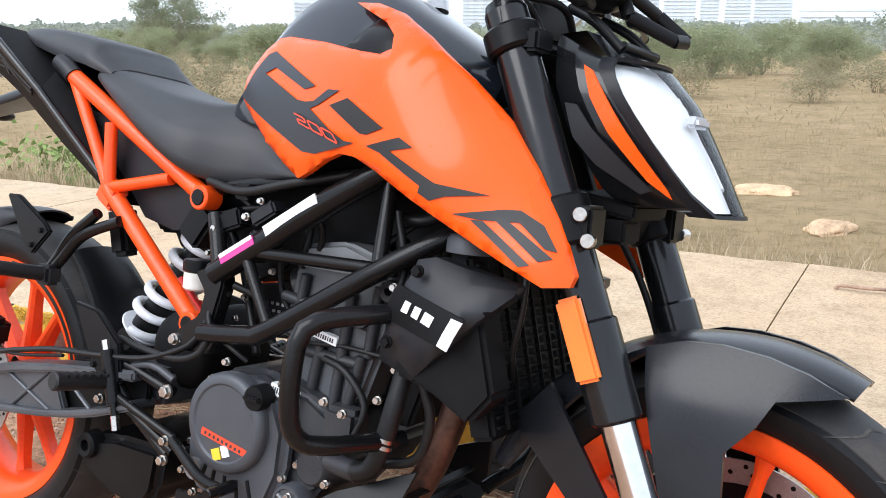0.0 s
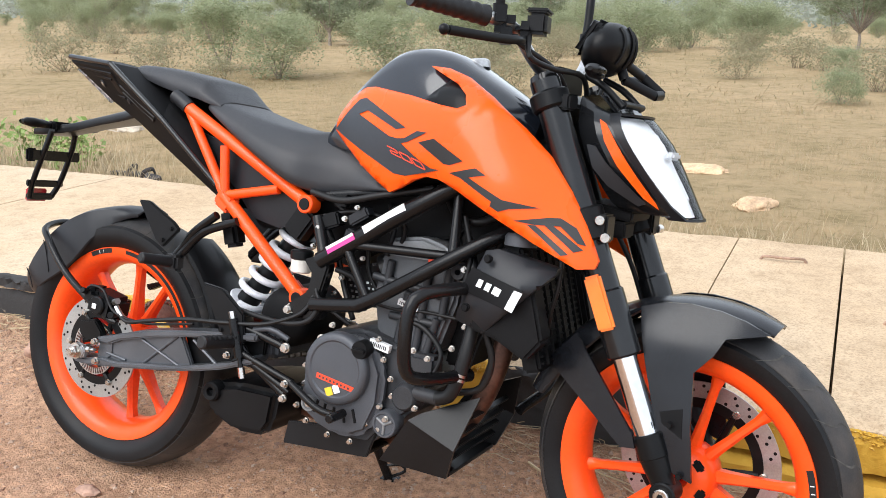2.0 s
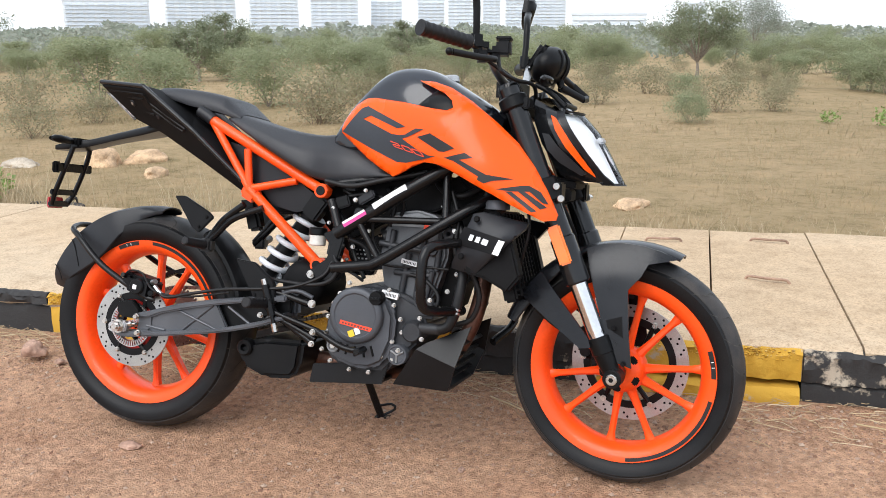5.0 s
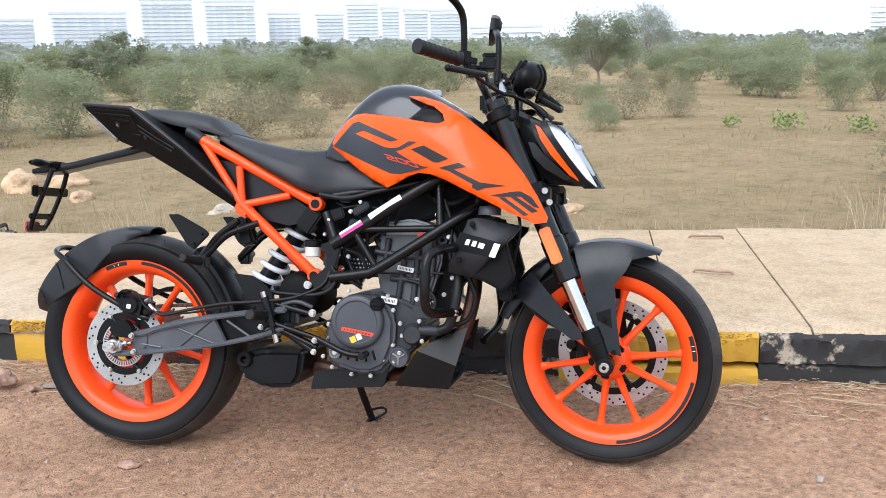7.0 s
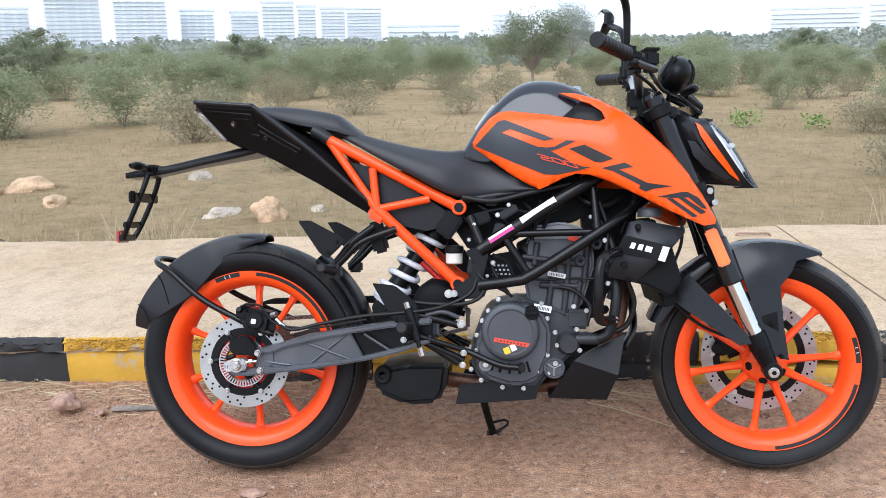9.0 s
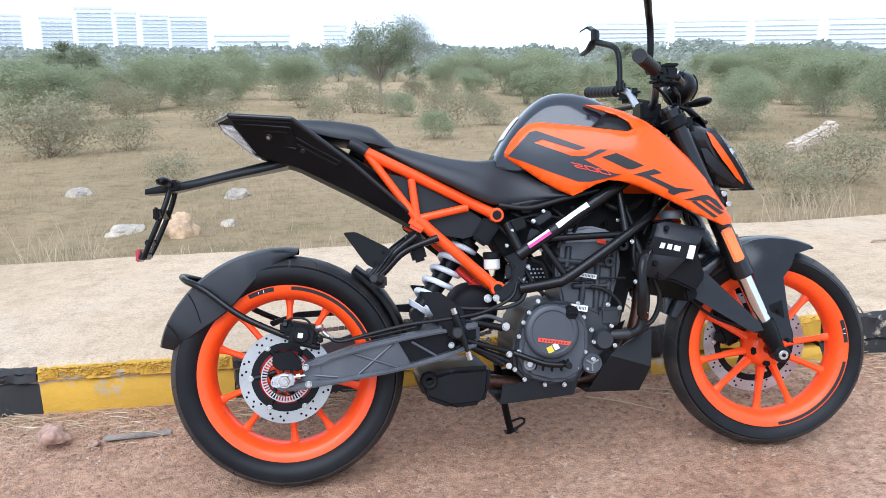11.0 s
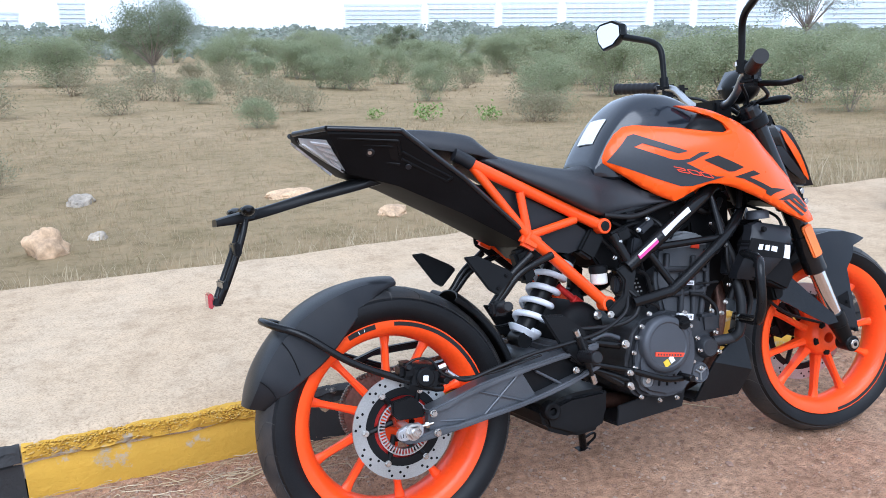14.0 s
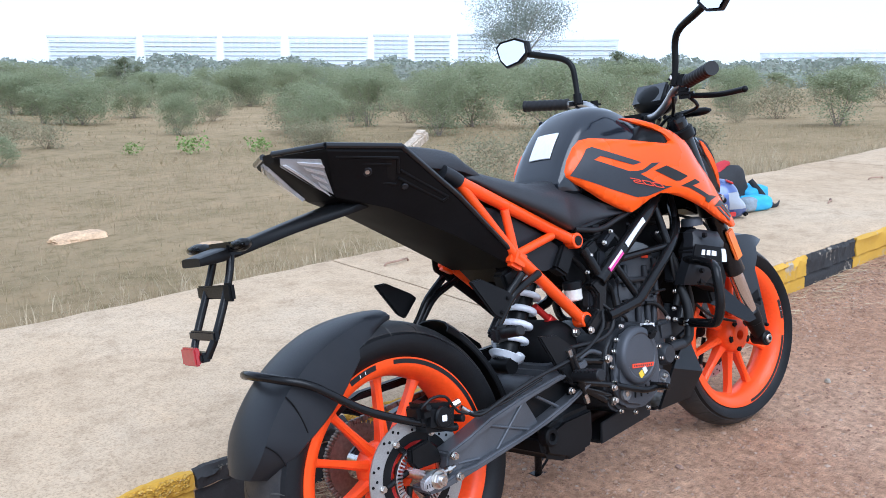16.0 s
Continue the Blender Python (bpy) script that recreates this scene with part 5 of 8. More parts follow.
# swingarm: an open cast arm with a lattice of ribs
swing = new("swingarm")
swing.parent = bike
tagged(swing, "grey cast swingarm with diagonal ribs")
WIDER[swing] = 1.16
UPPER = [(0.046, 0.312), (0.10, 0.326), (0.179, 0.351), (0.286, 0.371), (0.398, 0.387), (0.506, 0.402), (0.506, 0.384), (0.395, 0.373), (0.313, 0.360), (0.232, 0.345), (0.125, 0.319), (0.09, 0.304), (0.048, 0.299)]
LOWER = [(-0.026, 0.260), (-0.018, 0.244), (0.018, 0.242), (0.078, 0.249), (0.135, 0.256), (0.188, 0.264), (0.282, 0.278), (0.35, 0.291), (0.419, 0.308), (0.506, 0.338), (0.506, 0.356), (0.445, 0.329), (0.35, 0.304), (0.29, 0.291), (0.188, 0.277), (0.109, 0.266), (0.066, 0.268), (0.02, 0.258)]
END = [(0.042, 0.262), (0.075, 0.258), (0.095, 0.275), (0.095, 0.312), (0.05, 0.306)]
WEB = [(0.075, 0.302), (0.12, 0.326), (0.232, 0.350), (0.292, 0.362), (0.33, 0.292), (0.188, 0.272), (0.11, 0.262), (0.06, 0.268)]
bike_part("upper_beam", prism(bmesh.new(), UPPER, -0.146, -0.100, 0.004, 3), SWING, "", swing)
bike_part("lower_beam", prism(bmesh.new(), LOWER, -0.148, -0.100, 0.004, 3), SWING, "", swing)
bike_part("axle_end", prism(bmesh.new(), END, -0.137, -0.112, 0.004, 3), SWING, "", swing)
bike_part("arm_web", prism(bmesh.new(), WEB, -0.134, -0.122, 0.003), SWING, "", swing)
# Added black sheet: paints the dark inside the arm's triangular opening.
OPENING_FILL = [(0.285, 0.362), (0.40, 0.378), (0.506, 0.392), (0.506, 0.345), (0.42, 0.315), (0.31, 0.29)]
bike_part("inner_web", prism(bmesh.new(), OPENING_FILL, -0.118, -0.108, 0.003), PLASTIC, "", swing)
for a, b in (((0.170, 0.333), (0.300, 0.287)), ((0.284, 0.355), (0.186, 0.274)), ((0.33, 0.355), (0.40, 0.312)), ((0.075, 0.279), (0.135, 0.272))):
    bike_part("arm_rib", tube(bmesh.new(), [(a[0], -0.1345, a[1]), (b[0], -0.1345, b[1])], 0.0036, 8), SWING, "", swing)
LEFT_ARM = UPPER[:6] + LOWER[10:11] + [(0.419, 0.308), (0.282, 0.280), (0.109, 0.255), (-0.02, 0.262)]
bike_part("left_arm", prism(bmesh.new(), LEFT_ARM, 0.118, 0.145, 0.004), SWING, "", swing)
bm = bmesh.new()
tube(bm, [(0.40, -0.10, 0.345), (0.41, 0.12, 0.345)], 0.035, 16)
box(bm, (0.47, 0, 0.37), (0.1, 0.20, 0.06), 0.01)
bike_part("arm_bridge", bm, SWING, "", swing)
BLOCK = [(-0.036, 0.262), (-0.034, 0.279), (-0.008, 0.290), (0.022, 0.288), (0.027, 0.272), (0.02, 0.258), (-0.026, 0.255)]
bike_part("axle_block", prism(bmesh.new(), BLOCK, -0.156, -0.140, 0.003), ALLOY, "bright axle adjuster block", swing)
for k in range(4):
    bike_part("adjuster_mark", box(bmesh.new(), (-0.03 + 0.006 * k, -0.1565, 0.268), (0.0012, 0.001, 0.008)), PLASTIC_DARK, "", swing)
bm = bmesh.new()
cyl(bm, (0, -0.155, 0.273), (0, -0.158, 0.273), 0.019, seg=24)
cyl(bm, (0, -0.157, 0.273), (0, -0.168, 0.273), 0.0155, seg=6, chamfer=0.002)
cyl(bm, (0, -0.167, 0.273), (0, -0.173, 0.273), 0.009, seg=16, chamfer=0.001)
cyl(bm, (0, -0.145, 0.273), (0, 0.16, 0.273), 0.011)
bike_part("axle_nut", bm, BOLT, "shiny axle nut", swing)
bm = bmesh.new()
cyl(bm, (0.024, -0.149, 0.280), (0.052, -0.149, 0.283), 0.004, seg=10)
cyl(bm, (0.031, -0.149, 0.281), (0.040, -0.149, 0.282), 0.0075, seg=6)
bike_part("chain_adjuster", bm, BOLT, "", swing)
for p in [(0.054, 0.304), (0.06, 0.259)]:
    bolt_head(swing, (p[0], -0.148, p[1]), 0.0085, 0.01)

# rear caliper, hose and its bracket
cal = new("rear_caliper")
cal.parent = bike
WIDER[cal] = 1.14
tagged(cal, "black rear brake caliper with a white mark")
bm = bmesh.new()
box(bm, (0.045, -0.115, 0.385), (0.085, 0.06, 0.06), 0.012, Matrix.Rotation(radians(12), 4, "Y"))
box(bm, (0.01, -0.12, 0.405), (0.04, 0.05, 0.04), 0.01)
cyl(bm, (0.045, -0.14, 0.387), (0.045, -0.152, 0.387), 0.022, seg=18, chamfer=0.003)
prism(bm, [(-0.03, 0.338), (0.016, 0.345), (0.04, 0.320), (0.044, 0.292), (-0.02, 0.294), (-0.034, 0.31)], -0.128, -0.112, 0.003)
cyl(bm, (0.088, -0.13, 0.372), (0.094, -0.152, 0.372), 0.008, seg=12, chamfer=0.001)
cyl(bm, (0.005, -0.14, 0.412), (0.005, -0.156, 0.418), 0.007, seg=12, chamfer=0.001)
bike_part("caliper_body", bm, PLASTIC, "", cal)
bike_part("caliper_mark", box(bmesh.new(), (0.043, -0.1535, 0.386), (0.013, 0.002, 0.013), 0.001, Matrix.Rotation(radians(8), 4, "Y")), WHITE, "small white square mark", cal)
bm = bmesh.new()
cyl(bm, (0.085, -0.135, 0.40), (0.1, -0.14, 0.405), 0.0075, seg=6)
tube(bm, [(0.10, -0.142, 0.392), (0.125, -0.145, 0.372), (0.15, -0.145, 0.366)], 0.0055)
bike_part("hose_fitting", bm, STEEL, "", cal)
bm = bmesh.new()
tube(bm, [(0.10, -0.142, 0.392), (0.14, -0.148, 0.366), (0.22, -0.15, 0.382), (0.32, -0.152, 0.402), (0.42, -0.15, 0.412), (0.52, -0.14, 0.425), (0.60, -0.13, 0.46), (0.62, -0.12, 0.50)], 0.0048)
tube(bm, [(0.0, -0.14, 0.415), (0.02, -0.145, 0.43), (0.06, -0.145, 0.425), (0.1, -0.146, 0.38), (0.2, -0.15, 0.372), (0.34, -0.152, 0.395)], 0.003)
bike_part("brake_hose", bm, HOSE, "", cal)


# mudguards
def arch(centre, a0, a1, r, half, drop, edge=None, n=26, thick=0.0035, flare=0.0):
    """A curved mudguard: an arc round a wheel with its sides turned down. edge(q): half-width along it."""
    bm = bmesh.new()
    outer, inner = [], []
    for i in range(n + 1):
        q = i / n
        a = radians(a0 + (a1 - a0) * q)
        hw, dr = (edge(q) if edge else (half, drop))
        prof = [(-hw, -dr), (-hw * 0.99, -dr * 0.5), (-hw * 0.9, -0.006), (-hw * 0.7, 0), (-hw * 0.3, 0.004), (0, 0.005), (hw * 0.3, 0.004), (hw * 0.7, 0), (hw * 0.9, -0.006), (hw * 0.99, -dr * 0.5), (hw, -dr)]
        rr = r + flare * q
        outer.append([centre + Vector(((rr + e) * math.cos(a), s, (rr + e) * math.sin(a))) for s, e in prof])
        inner.append([centre + Vector(((rr + e - thick) * math.cos(a), s * 0.96, (rr + e - thick) * math.sin(a))) for s, e in prof])
    for loops in (outer, inner):
        rings(bm, loops, close=False)
    bmesh.ops.remove_doubles(bm, verts=bm.verts, dist=1e-6)
    rim = [outer[0], inner[0]], [outer[-1], inner[-1]], [[l[0] for l in outer], [l[0] for l in inner]], [[l[-1] for l in outer], [l[-1] for l in inner]]
    for a, b in rim:
        rings(bm, [a, b], close=False)
    return bm


hug = new("rear_mudguard")
hug.parent = bike
tagged(hug, "matt charcoal rear mudguard with a tubular strut")
bike_part("guard_shell", arch(REAR, 84, 166, 0.336, 0.085, 0.05, lambda q: ((0.05 + 0.035 * min(1, q * 3.2)) * (1 - 0.45 * max(0, (q - 0.84) / 0.16) ** 2), 0.012 + 0.095 * math.sin(math.pi * min(1, q * 0.86)) ** 1.3), flare=0.012), PLASTIC_GREY, "", hug)
# Dark hairlines paint the shade of the creases on the guard's side.
bm = bmesh.new()
for q, reach in ((0.66, 0.16), (0.86, 0.11)):
    line = []
    for f in (0, 0.25, 0.5, 0.75, 1.0):
        g = q + reach * (1 - f) ** 1.5 * 0.6
        a, dr = radians(84 + 82 * g), 0.012 + 0.095 * math.sin(math.pi * min(1, g * 0.86)) ** 1.3
        drop = dr * (1 - f) * 0.8 + 0.004
        rr = 0.336 + 0.012 * g - drop
        line.append(REAR + Vector((rr * math.cos(a), -0.0853 + 0.006 * f * f, rr * math.sin(a))))
    tube(bm, line, 0.0014, 6)
bike_part("guard_crease", bm, PLASTIC_DARK, "", hug)
bm = bmesh.new()
tube(bm, [(0.09, -0.148, 0.352), (0.055, -0.15, 0.362), (-0.1, -0.128, 0.432), (-0.205, -0.104, 0.508), (-0.256, -0.07, 0.531), (-0.279, 0, 0.541), (-0.256, 0.07, 0.531), (-0.205, 0.104, 0.508), (-0.1, 0.128, 0.432), (0.055, 0.15, 0.362)], 0.0085, 12)
bike_part("guard_strut", bm, FRAME, "bent black tube strut", hug)
inner = arch(REAR, 2, 56, 0.337, 0.062, 0.03, lambda q: (0.078 - 0.02 * q, 0.02), flare=0.004)
bike_part("inner_fender", inner, PLASTIC, "matt black splash guard ahead of the rear tyre")

fm = new("front_mudguard")
fm.parent = bike
WIDER[fm] = 1.17
tagged(fm, "angular charcoal front mudguard")
bike_part("guard_shell", arch(FRONT, 66, 160, 0.320, 0.075, 0.03, lambda q: (0.044 + 0.018 * min(1, q * 5), 0.006 if q < 0.42 else 0.006 + 0.034 * math.sin(math.pi * min(1, (q - 0.42) * 1.3)))), GUARD, "", fm, True)
for s in (-1, 1):
    side = depth([(1.33, 0.602, -0.062), (1.40, 0.60, -0.0615), (1.45, 0.592, -0.060), (1.50, 0.573, -0.052), (1.28, 0.586, -0.066), (1.331, 0.572, -0.082), (1.431, 0.558, -0.078), (1.36, 0.50, -0.096), (1.39, 0.50, -0.094), (1.29, 0.54, -0.088), (1.36, 0.34, -0.108), (1.416, 0.31, -0.108), (1.40, 0.40, -0.104)])
    out = [(1.298, 0.541), (1.284, 0.584), (1.325, 0.598), (1.37, 0.602), (1.42, 0.598), (1.46, 0.588), (1.502, 0.570), (1.437, 0.556), (1.423, 0.526), (1.396, 0.493), (1.404, 0.40), (1.418, 0.308), (1.383, 0.318), (1.361, 0.346)]
    bm = panel(bmesh.new(), out, side, 0.006, 0.018, mirror=s > 0)
    bike_part("side_plate", bm, GUARD, "", fm, True, 24)
    # A dark plate laid on top paints the shade of the recessed pocket.
    pocket = [(1.351, 0.417), (1.388, 0.430), (1.393, 0.380), (1.356, 0.399)]
    bike_part("bolt_pocket", panel(bmesh.new(), pocket, side, 0.002, 0.02, lift=0.0012, mirror=s > 0), PLASTIC_DARK, "", fm, True)
    brace = [(1.122, 0.458), (1.176, 0.518), (1.204, 0.488), (1.315, 0.374), (1.324, 0.352), (1.296, 0.346), (1.163, 0.430)]
    bm = panel(bmesh.new(), brace, depth([(1.12, 0.45, -0.082), (1.2, 0.42, -0.1), (1.3, 0.37, -0.125), (1.15, 0.52, -0.082)]), 0.006, 0.03, mirror=s > 0)
    bike_part("brace", bm, GUARD, "", fm, True)
for p in [(1.361, 0.402), (1.387, 0.318), (1.296, 0.353)]:
    bolt_head(fm, (p[0] + 0.012, -0.113, p[1]), 0.006, 0.006, PLASTIC_DARK, front=True)

# forks
def fork_u(w):
    return 1.088 + (0.938 - w) * 0.436


def fork_at(w, s, fwd=0.0):
    return Vector((fork_u(w) + fwd, s * 0.125, w))


for s in (-1, 1):
    leg = new("fork_leg")
    leg.parent = bike
    tagged(leg, "upside-down fork leg with a black tube and bright stanchion")
    bm = bmesh.new()
    cyl(bm, fork_at(0.965, s), fork_at(0.60, s), 0.0275, 0.0275, 28)
    cyl(bm, fork_at(0.61, s), fork_at(0.50, s), 0.031, 0.031, 28, 0.004)
    cyl(bm, fork_at(0.975, s), fork_at(0.962, s), 0.024, 0.0275, 28)
    bike_part("outer_tube", bm, BLACK_GLOSS, "satin black outer tube", leg, True)
    bike_part("stanchion", cyl(bmesh.new(), fork_at(0.505, s), fork_at(0.36, s), 0.0215, seg=28), CHROME, "polished stanchion", leg, True)
    bm = bmesh.new()
    cyl(bm, fork_at(0.375, s), fork_at(0.335, s), 0.027, 0.027, 24, 0.003)
    cyl(bm, fork_at(0.34, s), fork_at(0.285, s, 0.004), 0.026, 0.02, 20)
    cyl(bm, (1.378, s * 0.10, 0.281), (1.378, s * 0.15, 0.281), 0.023, seg=20, chamfer=0.003)
    bike_part("fork_foot", bm, PLASTIC, "", leg, True)
    bm = bmesh.new()
    cyl(bm, (1.378, s * 0.148, 0.281), (1.378, s * 0.157, 0.281), 0.0135, seg=20, chamfer=0.002)
    bike_part("axle_end", bm, BOLT, "", leg, True)
    bike_part("axle_hole", cyl(bmesh.new(), (1.378, s * 0.1565, 0.281), (1.378, s * 0.158, 0.281), 0.006, seg=6), PLASTIC_DARK, "", leg, True)
    for wt, wb, r in ((0.945, 0.915, 0.036), (0.745, 0.69, 0.037)):
        bm = bmesh.new()
        cyl(bm, fork_at(wt, s), fork_at(wb, s), r, r, 28, 0.004)
        mid = (wt + wb) / 2
        box(bm, fork_at(mid, s, 0.03), (0.03, 0.04, abs(wt - wb) * 0.9), 0.004)
        bike_part("clamp", bm, PLASTIC, "", leg, True)
    for w in (0.732, 0.703):
        bm = bmesh.new()
        p = fork_at(w, s, 0.036) + Vector((0, s * 0.012, 0))
        cyl(bm, p, p + Vector((0.004, s * 0.016, 0)), 0.0085, seg=16, chamfer=0.001)
        bike_part("pinch_bolt", bm, BOLT, "", leg, True)
    bm = bmesh.new()
    ax = (fork_at(0.55, s) - fork_at(0.65, s)).normalized()
    c = fork_at(0.592, s) + Vector((-0.002, s * 0.036, 0))
    tilt = Matrix.Rotation(math.atan2(-ax.x, -ax.z), 4, "Y")
    box(bm, c, (0.031, 0.012, 0.098), 0.004, tilt)
    bike_part("side_reflector", bm, AMBER, "amber side reflector", leg, True)
bm = bmesh.new()
box(bm, (1.075, 0, 0.93), (0.07, 0.18, 0.028), 0.006, Matrix.Rotation(radians(23), 4, "Y"))
box(bm, (1.165, 0, 0.72), (0.07, 0.18, 0.045), 0.006, Matrix.Rotation(radians(23), 4, "Y"))
tube(bm, [(1.045, 0, 0.93), (1.14, 0, 0.71)], 0.035, 18)
bike_part("triple_clamp", bm, PLASTIC, "black cast fork yokes", None, True)
# front caliper on the far side
bm = bmesh.new()
box(bm, (1.29, 0.085, 0.33), (0.06, 0.07, 0.12), 0.014, Matrix.Rotation(radians(-25), 4, "Y"))
for p in ((1.275, 0.05, 0.36), (1.265, 0.05, 0.30)):
    cyl(bm, p, (p[0], 0.045, p[2]), 0.014, seg=14)
fcal = bike_part("front_caliper", bm, PLASTIC, "black front brake caliper", None, True)
bm = bmesh.new()
tube(bm, [(1.28, 0.10, 0.39), (1.24, 0.12, 0.5), (1.20, 0.10, 0.62), (1.16, 0.05, 0.72)], 0.005)
bike_part("brake_hose", bm, HOSE, "", fcal, True)
bm = bmesh.new()
tube(bm, [(1.09, -0.05, 0.70), (1.13, -0.13, 0.66), (1.135, -0.14, 0.60), (1.12, -0.12, 0.54), (1.11, -0.06, 0.47), (1.2, -0.06, 0.38), (1.33, -0.07, 0.33)], 0.0042)
bike_part("sensor_cable", bm, HOSE, "thin black wheel-speed cable")

# rear subframe: welded orange tubes, both sides
subframe = new("rear_subframe")
subframe.parent = bike
tagged(subframe, "bright orange tubular trellis subframe")
for s in (-1, 1):
    def at(u, v, w):
        return (u, s * v, w)
    top, low, joint = (0.225, 0.112, 0.862), (0.570, 0.113, 0.485), (0.357, 0.125, 0.678)
    bolt, strut, cross = (0.572, 0.116, 0.683), (0.345, 0.122, 0.785), (0.495, 0.118, 0.706)
    for a, b, r in ((top, bolt, 0.0145), (joint, low, 0.0145), (top, joint, 0.011), (strut, joint, 0.0105), (joint, cross, 0.0105)):
        bm = bmesh.new()
        cyl(bm, at(*a), at(*b), r, seg=18)
        bike_part("tube", bm, ORANGE_FRAME, "", subframe)
    for p in (bolt, low):
        bm = bmesh.new()
        cyl(bm, at(p[0], p[1] - 0.018, p[2]), at(p[0], p[1] + 0.017, p[2]), 0.0195, seg=22, chamfer=0.002)
        bike_part("mount_boss", bm, ORANGE_FRAME, "", subframe)
        bm = bmesh.new()
        cyl(bm, at(p[0], p[1] + 0.015, p[2]), at(p[0], p[1] + 0.0195, p[2]), 0.0125, seg=18, chamfer=0.001)
        bike_part("mount_bolt", bm, PLASTIC, "", subframe)
    bm = bmesh.new()
    box(bm, at(0.362, 0.122, 0.668), (0.05, 0.03, 0.045), 0.008, Matrix.Rotation(radians(30), 4, "Y"))
    bike_part("gusset", bm, ORANGE_FRAME, "", subframe)
bm = bmesh.new()
prism(bm, [(0.37, 0.655), (0.47, 0.63), (0.53, 0.66), (0.52, 0.70), (0.40, 0.70)], -0.06, 0.06, 0.006)
bike_part("cross_plate", bm, PLASTIC, "", subframe)

# black trellis main frame
frame_set = new("main_frame")
frame_set.parent = bike
tagged(frame_set, "satin black tubular trellis frame")
for s in (-1, 1):
    main = [(0.625, 0.135, 0.572), (0.86, 0.135, 0.722), (0.98, 0.10, 0.80), (1.06, 0.04, 0.85)]
    lower = [(0.625, 0.15, 0.483), (0.72, 0.155, 0.497), (0.765, 0.157, 0.515), (0.96, 0.14, 0.642), (1.10, 0.05, 0.74)]
    for pts, r in ((main, 0.0185), (lower, 0.0145)):
        bike_part("tube", tube(bmesh.new(), [(u, s * v, w) for u, v, w in pts], r, 16, step=0.03), FRAME, "", frame_set)
    for a, b, r in (((0.70, 0.138, 0.615), (0.935, 0.142, 0.622), 0.0095), ((0.69, 0.14, 0.605), (0.755, 0.15, 0.51), 0.0095), ((0.915, 0.12, 0.745), (0.925, 0.145, 0.62), 0.011), ((0.60, 0.12, 0.66), (0.635, 0.135, 0.58), 0.013),
                    ((0.575, 0.10, 0.70), (0.86, 0.10, 0.745), 0.012)):
        bm = bmesh.new()
        cyl(bm, (a[0], s * a[1], a[2]), (b[0], s * b[1], b[2]), r, seg=14)
        bike_part("tube", bm, FRAME, "", frame_set)
    plate = [(0.588, 0.570), (0.640, 0.590), (0.650, 0.561), (0.632, 0.491), (0.647, 0.474), (0.638, 0.450), (0.578, 0.446), (0.556, 0.472), (0.603, 0.505), (0.611, 0.542)]
    bike_part("pivot_plate", prism(bmesh.new(), plate, s * 0.112, s * 0.142, 0.004), FRAME, "", frame_set)
    p = [(0.561, 0.461)][0]
    bolt_head(frame_set, (p[0], s * 0.142, p[1]), 0.009, 0.009, side=s)
stick = [(0.735, 0.642), (0.822, 0.698), (0.814, 0.711), (0.727, 0.655)]
bike_part("white_sticker", prism(bmesh.new(), stick, -0.1555, -0.1525, 0.0), WHITE, "white paper sticker strip", frame_set)
stick = [(0.655, 0.591), (0.715, 0.629), (0.708, 0.640), (0.648, 0.602)]
bike_part("pink_sticker", prism(bmesh.new(), stick, -0.1555, -0.1525, 0.0), PINK, "pink and white barcode sticker", frame_set)
stick = [(0.652, 0.599), (0.71, 0.636), (0.707, 0.641), (0.648, 0.604)]
bike_part("sticker_edge", prism(bmesh.new(), stick, -0.1562, -0.1556, 0.0), WHITE, "", frame_set)

# engine
eng = new("engine")
eng.parent = bike
tagged(eng, "dark grey single-cylinder engine with a round clutch cover")
CASE = [(0.609, 0.263), (0.604, 0.329), (0.630, 0.403), (0.659, 0.433), (0.738, 0.449), (0.817, 0.429), (0.860, 0.408), (0.889, 0.351), (0.854, 0.292), (0.819, 0.269), (0.776, 0.216), (0.704, 0.211), (0.634, 0.233)]
bike_part("crankcase", prism(bmesh.new(), CASE, -0.13, 0.12, 0.01, 3), ENGINE_DARK, "", eng)
COVER = [(0.620, 0.275), (0.617, 0.326), (0.634, 0.385), (0.660, 0.424), (0.738, 0.440), (0.785, 0.421), (0.809, 0.374), (0.807, 0.309), (0.783, 0.248), (0.745, 0.229), (0.702, 0.228), (0.644, 0.246)]
bike_part("clutch_cover", prism(bmesh.new(), COVER, -0.158, -0.125, 0.012, 3), ENGINE, "grey cast clutch cover", eng)
cc = [(0.706, 0.367)][0]
lid = bmesh.new()
lathe(lid, [(0.0, -0.172), (0.055, -0.172), (0.058, -0.1745), (0.066, -0.1745), (0.071, -0.171), (0.0735, -0.165), (0.0735, -0.15), (0.0, -0.15)], (cc[0], 0, cc[1]), 56)
bike_part("cover_disc", lid, ENGINE, "round cover plate with a raised lip", eng)
bar = Matrix.Rotation(radians(9), 4, "Y")
bike_part("red_badge", box(bmesh.new(), (cc[0] + 0.004, -0.1728, cc[1] - 0.026), (0.09, 0.0016, 0.0105), 0.0, bar), DECAL_RED, "red maker's plate", eng)
bm = bmesh.new()
for i in range(9):
    box(bm, (cc[0] - 0.032 + i * 0.0085, -0.1738, cc[1] - 0.0205 - i * 0.0014), (0.004, 0.0006, 0.0045), 0, bar)
bike_part("badge_bar", bm, INK, "", eng)
bike_part("yellow_label", box(bmesh.new(), (cc[0] - 0.008, -0.1728, cc[1] - 0.047), (0.016, 0.0016, 0.017), 0, Matrix.Rotation(radians(-24), 4, "Y")), YELLOW_STICKER, "", eng)
